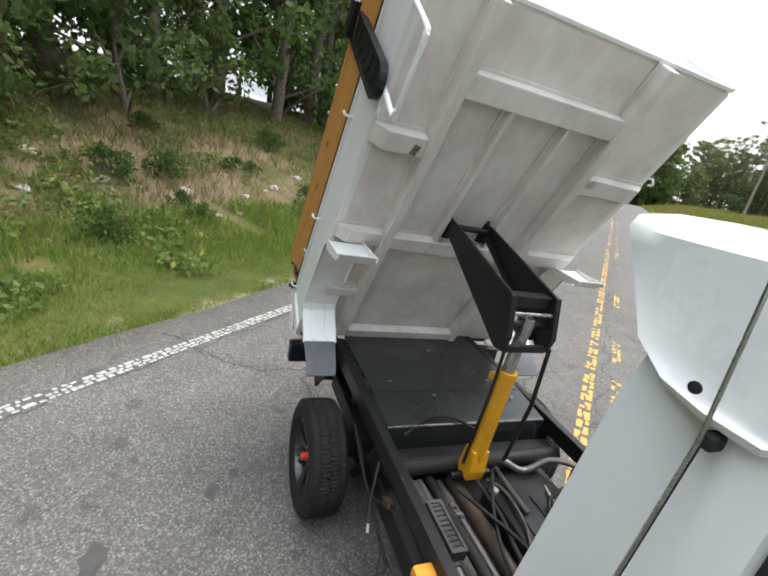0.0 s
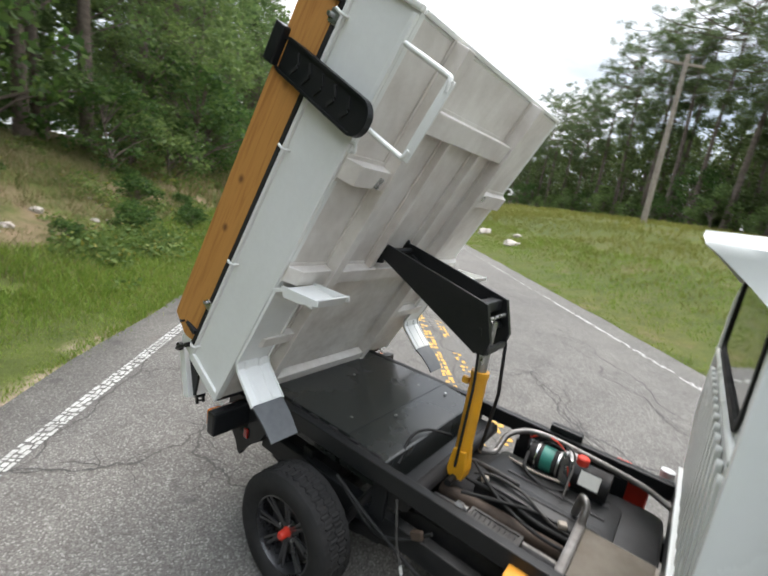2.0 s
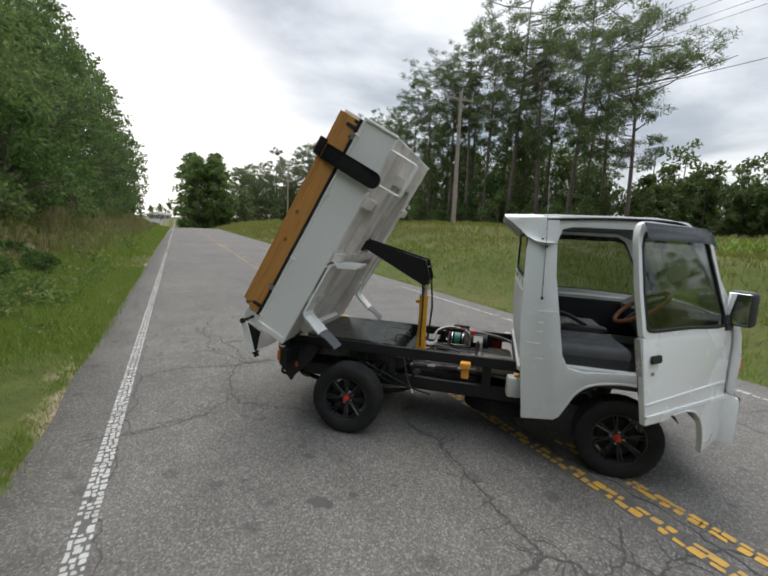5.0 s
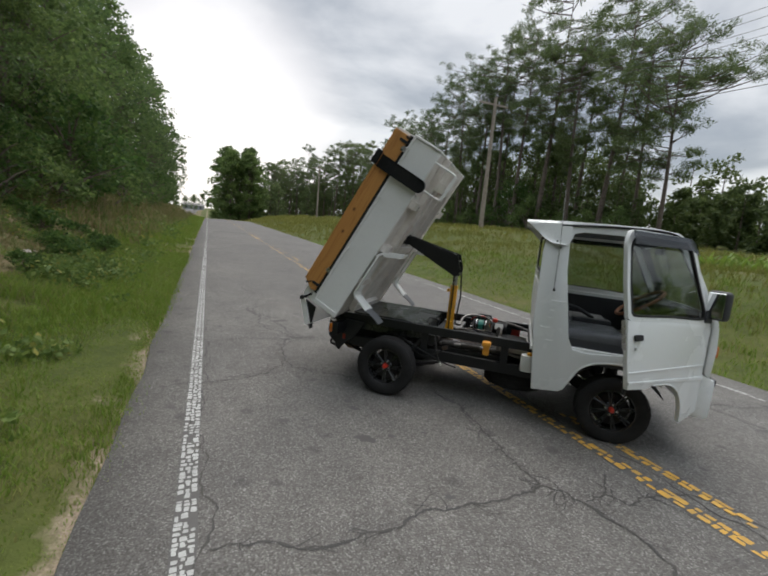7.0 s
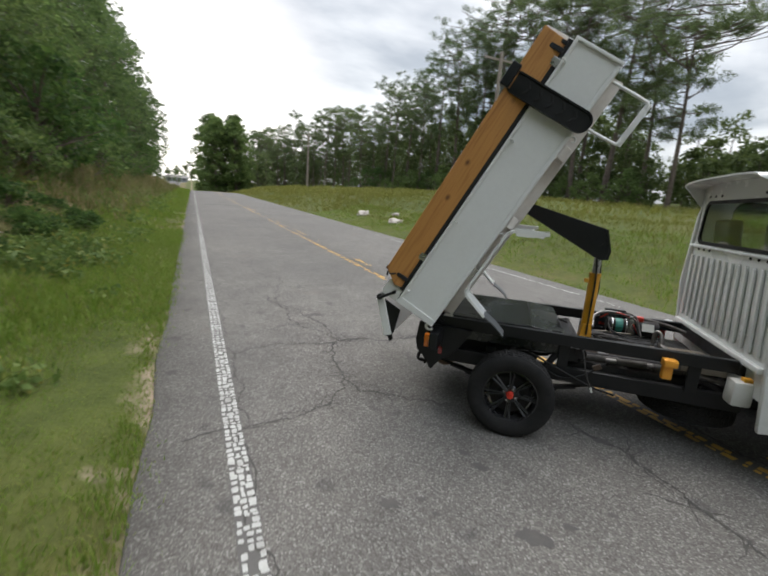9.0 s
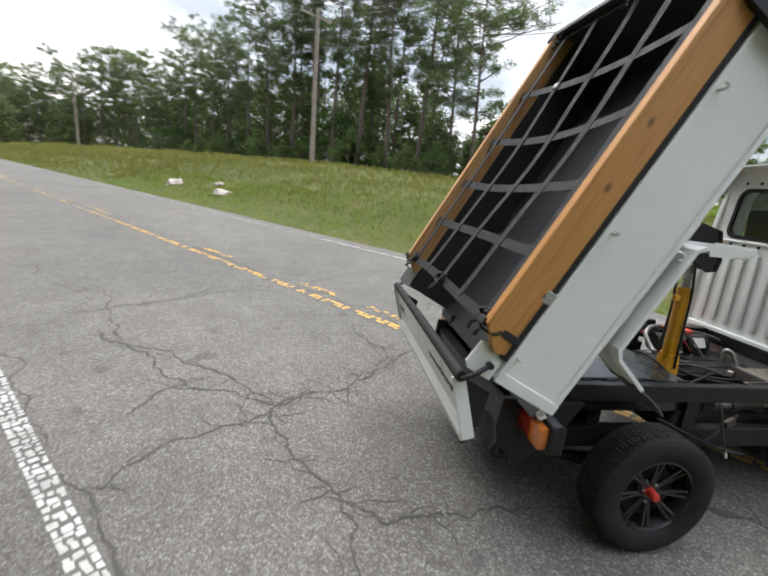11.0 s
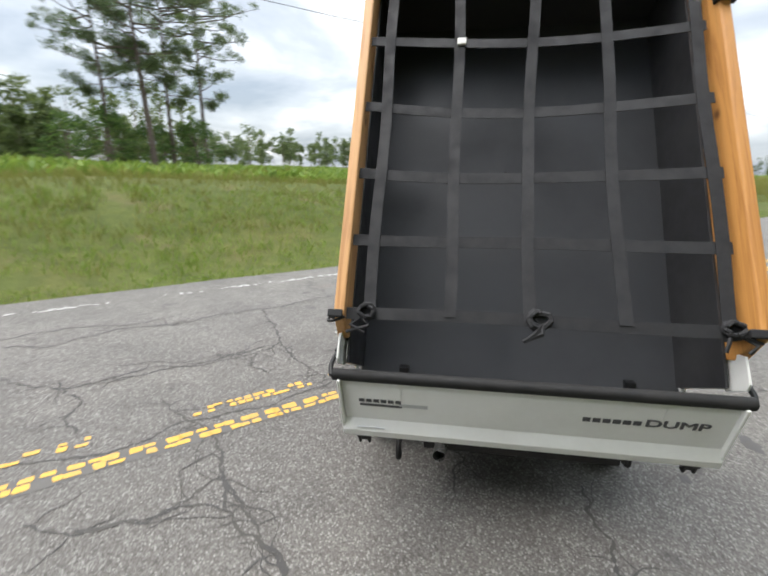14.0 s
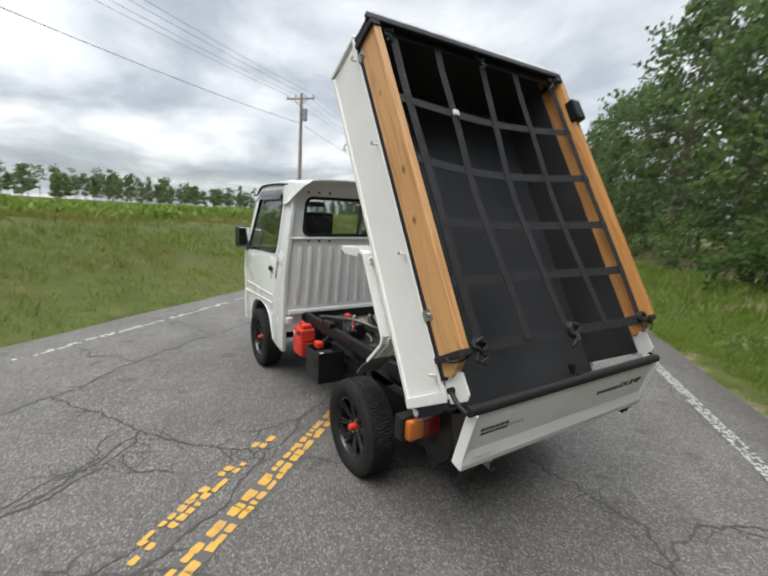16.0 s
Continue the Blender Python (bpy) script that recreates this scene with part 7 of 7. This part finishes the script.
NEAR = [tree_kind(grow_broad(70 + i, h, sp, n, 120, 0.125, 0.08), "leafy young tree at the edge of the wood", "tree") for i, (h, sp, n) in enumerate(((8.5, 2.6, 100), (10.5, 3.0, 110)))]
DEEP = [tree_kind(grow_broad(80 + i, h, sp, n, 34, 0.34, 0.10, LEAVES_SHADE), "leafy tree of the wood in a darker, shaded green", "tree") for i, (h, sp, n) in enumerate(((17, 4.4, 110), (14, 4.0, 100)))]
CLUMP = [tree_kind(grow_broad(75 + i, h, 3.6, 150, 56, 0.36, 0.04, LEAVES), "dense rounded roadside tree", "tree") for i, h in enumerate((14.6, 13.0))]
SHRUB = [tree_kind(grow_broad(90 + i, h, sp, n, 48, 0.16, 0.05, BUSH if i else LEAVES), "leafy green shrub growing wild", "shrub") for i, (h, sp, n) in enumerate(((2.6, 1.5, 36), (1.1, 0.9, 22), (3.6, 1.9, 44)))]

tree_rnd = random.Random(77)
USED = {}


def plant(kind, s, n, size=1.0, group="", sink=0.0):
    p = at(s, n, land(s, n) - sink)
    m = Matrix.Translation(p) @ Matrix.Rotation(tree_rnd.uniform(0, 6.283), 4, "Z")
    f = size * tree_rnd.uniform(0.88, 1.12)
    if kind.name not in USED:
        ob = kind
        USED[kind.name] = ob
        ob.matrix_world = m @ Matrix.Scale(f, 4)
    else:
        src = USED[kind.name]
        ob = copy_thing(src, m)
        ob.scale = (f, f, f)
    if group:
        ob["group"] = group
    return ob


def far_woods(name, spots, seed, label, leaf=0.75, clumps=9, count=34, material=None, low=0.28):
    """Woods beyond counting as one mesh: trunks and ragged crowns."""
    rnd, rng = random.Random(seed), np.random.default_rng(seed)
    cs, rs = [], []
    tk = bmesh.new()
    for s, n, h in spots:
        base = at(s, n, land(s, n))
        tube([base, base + Vector((0, 0, h * 0.9))], 0.012 * h, 4, tk, False, [1, 0.3])
        for k in range(clumps):
            f = low + (1 - low) * rnd.random()
            r = h * 0.20 * math.sin(math.pi * (0.25 + 0.65 * f)) * rnd.uniform(0.3, 1.2)
            a = rnd.uniform(0, 6.283)
            cs.append(tuple(base + Vector((math.cos(a) * r, math.sin(a) * r, h * f))))
            q = h * rnd.uniform(0.07, 0.12)
            rs.append((q, q, q * 0.7))
    t = thing(name, label, "woods", kind="stuff")
    part("trunks", tk, BARK, t)
    c = new("crowns", quad_mesh("crowns", leaf_cloud(cs, rs, count, leaf, 0.5, rng), material or NEEDLES))
    c.parent = t
    return t


# wood on the bank side
s = -118.0
behind = []
while s < 150:
    step = 3.2 if -40 < s < 45 else 5.5
    j = tree_rnd.uniform(-0.8, 0.8)
    back = (-8.6 if s > -4 else -9.2) - 1.3 * smooth(14, 26, s)
    if 1.0 < s < 11:
        back = -10.5
    if -10 < s < 15:
        plant(NEAR[tree_rnd.randrange(2)], s, back + j, tree_rnd.uniform(0.85, 1.1), "trees along the bank")
    elif s < -14:
        q = tree_rnd.randrange(2)
        plant(DEEP[q], s, back + j, (12.4 + 0.6 * smooth(24, 60, -s)) * tree_rnd.uniform(0.85, 1.0) / (17, 14)[q], "trees along the bank")
    else:
        plant(BROAD[tree_rnd.randrange(3)] if s < 45 else DEEP[tree_rnd.randrange(2)], s, back + j, tree_rnd.uniform(0.75, 1.0), "trees along the bank")
    if -8 < s < 22:
        plant(SHRUB[tree_rnd.choice((0, 2))], s + 0.8, back + 1.6 + j * 0.5, tree_rnd.uniform(0.8, 1.2), "young growth along the bank")
        behind.append((s - 1.2, back - 4.5, tree_rnd.uniform(6, 9)))
    if -12 < s < 60:
        plant(PINES[tree_rnd.randrange(4)], s + 1.5, back - 3.0 + j, tree_rnd.uniform(0.58, 0.76), "pines behind the bank")
        behind.append((s + tree_rnd.uniform(-1, 1), back - 11, tree_rnd.uniform(10, 14)))
    if s < 70:
        behind.append((s + tree_rnd.uniform(-1, 1), back - 6.5, tree_rnd.uniform(8, 11) if s < -14 else tree_rnd.uniform(10, 15)))
    s += step * tree_rnd.uniform(0.8, 1.2)
far_woods("deep_woods", behind, 21, "dense wood behind the bank in a darker, shaded green", 0.46, 14, 46, LEAVES_SHADE, 0.06)
for s, n, k, z in ((8.8, -5.6, 1, 0.5), (1.2, -7.6, 0, 0.8), (3.0, -7.8, 0, 0.9), (5.2, -8.2, 0, 0.8), (-1.0, -7.4, 0, 0.9),
                   (-9, -5.6, 1, 0.8), (-14, -6.2, 0, 0.7), (-19, -6.8, 0, 0.9), (-24, -6.4, 2, 0.8), (10.5, -7.2, 2, 0.7), (14, -7.0, 0, 0.9), (18, -7.2, 2, 0.8), (23, -7.0, 0, 1.0), (29, -7.2, 2, 0.9), (36, -7.0, 0, 1.1), (44, -7.0, 2, 1.0)):
    plant(SHRUB[k], s, n, z, "shrubs on the bank")
for s, n, z in ((1.2, -8.7, 0.62), (2.6, -9.3, 0.66), (4.3, -8.6, 0.6), (6.1, -9.0, 0.7), (7.9, -8.5, 0.64), (9.6, -8.9, 0.66), (11.5, -8.3, 0.7), (-1.2, -8.6, 0.62), (14.5, -8.4, 0.7), (18, -8.6, 0.72)):
    plant(PINES[tree_rnd.randrange(4)], s, n, z, "pines at the edge of the wood")


def leaf_cover(name, spots, per, wide, high, size, material, label, seed):
    """Low leafy plants that cover the ground, in one mesh."""
    rng = np.random.default_rng(seed)
    cs = [tuple(at(a, b, land(a, b) + high * 0.4)) for a, b in spots]
    rs = [(wide * q, wide * q, high * q) for q in rng.uniform(0.6, 1.3, len(spots))]
    ob = new(name, quad_mesh(name, leaf_cloud(cs, rs, per, size, 0.6, rng), material))
    return tagged(ob, label, "weeds", kind="stuff")


wrnd = random.Random(31)
patches = []
while len(patches) < 620:
    a, b = wrnd.uniform(-4.5, 12), wrnd.uniform(-3.2, -8.4)
    if noise.noise((a * 0.55, b * 0.9, 4)) > 0.02:
        patches.append((a, b))
leaf_cover("bank_leaves", patches, 42, 0.26, 0.13, 0.075, WEED, "low leafy weeds and brambles on the bank", 41)
leaf_cover("bramble_patch", [(wrnd.uniform(4.2, 7.0), wrnd.uniform(-3.7, -4.6)) for _ in range(70)], 46, 0.26, 0.22, 0.085, WEED, "low sprawling bramble patch on the bank", 42)
leaf_cover("bank_leaves", [(wrnd.uniform(12, 40), wrnd.uniform(-3.6, -7.5)) for _ in range(260)], 30, 0.5, 0.22, 0.16, WEED, "low leafy weeds on the bank", 43)
for i in range(24):
    plant(SHRUB[1], tree_rnd.uniform(-4, 11), -4.3 - 3.0 * tree_rnd.random(), tree_rnd.uniform(0.16, 0.36), "weeds on the bank")

# pine wood behind the field
def pine_top(s):
    """Height of the wood's skyline along the road."""
    return 17.4 + 3.6 * smooth(18, 30, s) - 4.6 * smooth(42, 48, s) + 2.6 * smooth(70, 110, s)


def wood_pine(s, n, tall):
    q = tree_rnd.randrange(4)
    plant(PINES[q], s, n, tall / (22, 20, 24, 18)[q], "pines behind the field")


front = [17.5, 19.7, 23.0, 26.4, 30.0, 33.7, 37.4, 41.0, 45.4, 50.0, 54.6]
while front[-1] < 148:
    front.append(front[-1] + tree_rnd.uniform(4.0, 5.6))
for s in front:
    if s < 20:
        plant(OPEN[0], s, 29.0, pine_top(s) / 17.2, "pines behind the field")
    else:
        wood_pine(s, 29.0 + tree_rnd.uniform(-0.3, 0.3), pine_top(s))
    if s > 22:
        wood_pine(s + tree_rnd.uniform(1.2, 2.6), 32.5 + tree_rnd.uniform(-1, 1), pine_top(s) * tree_rnd.uniform(0.82, 0.97))
    if s > 48:
        wood_pine(s + tree_rnd.uniform(-0.6, 1.2), 36.5 + tree_rnd.uniform(-1, 1), pine_top(s) * tree_rnd.uniform(0.66, 0.85))
    if 19 < s < 80:
        plant(SHRUB[tree_rnd.choice((0, 2))], s + 0.5, 27.8 + tree_rnd.uniform(-1, 1), tree_rnd.uniform(0.8, 1.3), "undergrowth of the pine wood")
behind = []
s = 17.0
while s < 150:
    for n in (31, 34, 37, 40, 43, 46, 49):
        edge = smooth(20, 27, s - (n - 29) * 0.55)
        behind.append((s + tree_rnd.uniform(-2, 2), n + tree_rnd.uniform(-2, 2), tree_rnd.uniform(3.4, 4.8) + edge * (tree_rnd.uniform(3.2, 7.0) if n < 36 else tree_rnd.uniform(5.5, 8.6))))
    s += (3.4 if s < 60 else 5.0) * tree_rnd.uniform(0.8, 1.2)
far_woods("deep_woods", behind, 22, "dense green undergrowth of the pine wood", 0.36, 15, 46, THICKET, 0.04)
thin = [(tree_rnd.uniform(4, 19), tree_rnd.uniform(31, 50), tree_rnd.uniform(2.8, 4.6)) for _ in range(50)]
far_woods("deep_woods", thin, 23, "low thicket beside the pine wood", 0.30, 14, 50, THICKET, 0.04)
# open pines at the wood's corner, and a few by themselves in the field
for s, n, k, z in ((1.4, 30.0, 1, 0.95), (-0.8, 29.5, 0, 0.85), (-2.2, 31.0, 1, 0.9), (-4.6, 33.0, 1, 0.8)):
    plant(OPEN[k], s, n, z, "open pines at the corner of the wood")
for s, n, z in ((-1.0, 31.0, 0.9), (-3.5, 30.0, 0.8), (1.5, 30.5, 0.9), (3.5, 31.5, 0.8)):
    plant(SHRUB[2], s, n, z, "shrubs under the open pines")
# lone clump by the road's far end
for s, n, z in ((104, 6.6, 1.22), (106, 9.4, 1.30), (108, 12.0, 1.26), (112, 8.0, 1.32), (103, 10.4, 1.20)):
    plant(CLUMP[int(n) % 2], s, n, z, "trees by the far end of the road")
for s, n in ((210, -9), (225, 3), (240, 14), (205, 16), (250, -2), (232, -16)):
    plant(DEEP[1], s, n, 0.55, "far trees at the road's end")

wr = random.Random(5)
far_woods("far_woods", [(-250 + i * 2.3 + wr.uniform(-1, 1), 135 + wr.uniform(-8, 8), wr.uniform(6.5, 11.5)) for i in range(108)], 1, "far line of pines beyond the crop field", 0.62, 13, 40, None, 0.12)
far_woods("far_woods", [(-260 + wr.uniform(-60, 60), 20 + i * 1.3, wr.uniform(6, 9.5) + 4 * (i % 7 == 0)) for i in range(92)], 2, "far line of pines beyond the crop field", 0.62, 16, 34, None, 0.10)
far_woods("far_woods", [(-250 + i * 2.6, 190 + wr.uniform(-10, 10), wr.uniform(9, 14)) for i in range(120)], 3, "far dark woods on the skyline", 1.1, 10, 20)
far_woods("far_woods", [(-8 + i * 1.1 + wr.uniform(-1, 1), 58 - 1.0 * max(0, i - 14) + wr.uniform(-4, 4), wr.uniform(5.5, 9.0)) for i in range(30)], 7, "low trees beyond the field", 0.4, 14, 44, THICKET, 0.05)
far_woods("far_woods", [(105 + wr.uniform(0, 50), 12 + wr.uniform(0, 18), wr.uniform(7, 11)) for i in range(34)], 8, "far woods beyond the pine wood", 0.6, 12, 30, None, 0.05)
far_woods("far_woods", [(19 + i * 0.80, 28.5 + wr.uniform(0, 4.5), wr.uniform(2.6, 5.4)) for i in range(70)], 9, "low growth along the foot of the pine wood", 0.24, 12, 44, THICKET, 0.02)
far_woods("far_woods", [(-330 + wr.uniform(-20, 20), -60 + i * 5.0, wr.uniform(10, 16)) for i in range(24)], 4, "far woods where the road runs out", 1.2, 10, 24)
far_woods("far_woods", [(320 + wr.uniform(-20, 20), -90 + i * 5.0, wr.uniform(7, 11)) for i in range(40)], 6, "far woods where the road runs out", 1.2, 14, 24, None, 0.03)

# ---- utility poles ----
def insulator():
    return lathe([(0, 0), (0.02, 0), (0.02, 0.05), (0.06, 0.06), (0.06, 0.12), (0.03, 0.14), (0.05, 0.16), (0.03, 0.22), (0, 0.22)], 10, pose(0, 0, 0, 90, 0, 0))


POLE_N, ARM_HALF = 17.0, 1.25
poles = []
for i, (s, hgt) in enumerate(((22.8, 9.4), (75.0, 9.4), (127.0, 9.4), (-29.5, 9.9), (-80.0, 9.6))):
    base = at(s, POLE_N, land(s, POLE_N) - 0.5)
    up = base + Vector((0, 0, hgt + 0.5))
    p = thing("utility_pole", "weathered wooden utility pole with a crossarm", "utility pole", "utility poles")
    part("pole", tube([base, base.lerp(up, 0.5), up], 0.165, 14, taper=[1.1, 0.9, 0.68]), POLE, p, "", 0.8)
    arm_c = up + Vector((0, 0, -0.45))
    ar = bmesh.new()
    bx((0, 0, 0), (ARM_HALF * 2, 0.10, 0.13), 0.01, None, ar)
    bmesh.ops.transform(ar, matrix=Matrix.Translation(arm_c + ROAD * 0.17) @ Matrix.Rotation(math.atan2(SIDE.y, SIDE.x), 4, "Z"), verts=ar.verts)
    part("crossarm", ar, POLE, p)
    for k in (-1.15, -0.45, 0.45, 1.15):
        b = insulator()
        bmesh.ops.transform(b, matrix=Matrix.Translation(arm_c + ROAD * 0.17 + SIDE * k + Vector((0, 0, 0.06))), verts=b.verts)
        part("insulator", b, PORCELAIN, p, "", 0.6)
    for k in (-1, 1):
        part("brace", tube([arm_c + ROAD * 0.2 + SIDE * 0.7 * k, arm_c + ROAD * 0.2 + Vector((0, 0, -0.6))], 0.02, 6), WIRE, p)
    if s < 0:
        part("transformer", tube([up + SIDE * -0.35 + Vector((0, 0, -2.1)), up + SIDE * -0.35 + Vector((0, 0, -1.2))], 0.20, 14), PORCELAIN, p, "grey transformer can", 0.6)
    poles.append((s, arm_c + ROAD * 0.17 + Vector((0, 0, 0.28)), up))
poles.sort(key=lambda q: q[0])
for a, b in zip(poles, poles[1:]):
    for k in (-1.15, -0.45, 0.45, 1.15):
        p0, p1 = a[1] + SIDE * k, b[1] + SIDE * k
        w = tube([p0.lerp(p1, f) + Vector((0, 0, -0.9 * 4 * f * (1 - f))) for f in span(0, 1, 14)], 0.010, 5)
        ob = finish("power_line", w, WIRE, None, "thin sagging power line between poles", 0.9)
        tagged(ob, category="cable", group="power lines")
    p0, p1 = a[2] + Vector((0, 0, -2.3)), b[2] + Vector((0, 0, -2.3))
    w = tube([p0.lerp(p1, f) + Vector((0, 0, -1.1 * 4 * f * (1 - f))) for f in span(0, 1, 14)], 0.015, 5)
    tagged(finish("telephone_line", w, WIRE, None, "thick sagging telephone cable between poles", 0.9), category="cable", group="power lines")

# a pale building where the road runs out
hm = thing("house", "small pale house far down the road", "house")
hc = at(290, 1.0, land(290, 1.0) - 0.4)
hmx = Matrix.Translation(hc) @ Matrix.Rotation(math.atan2(ROAD.y, ROAD.x), 4, "Z")
for nm, bm_, mt_ in (("wall", bx((0, 0, 1.6), (8, 12, 2.6), 0.02), PORCELAIN), ("roof", plate([(-4.5, 2.9), (4.5, 2.9), (0, 4.2)], -6.4, 6.4, lambda a, b, c: Vector((a, c, b)), 0.0), PIPE)):
    bmesh.ops.transform(bm_, matrix=hmx, verts=bm_.verts)
    part(nm, bm_, mt_, hm)
for y in (-4, -1.2, 1.6, 4.2):
    b = bx((-4.03, y, 1.8), (0.08, 1.0, 1.2), 0.0)
    bmesh.ops.transform(b, matrix=hmx, verts=b.verts)
    part("window", b, DARK, hm)
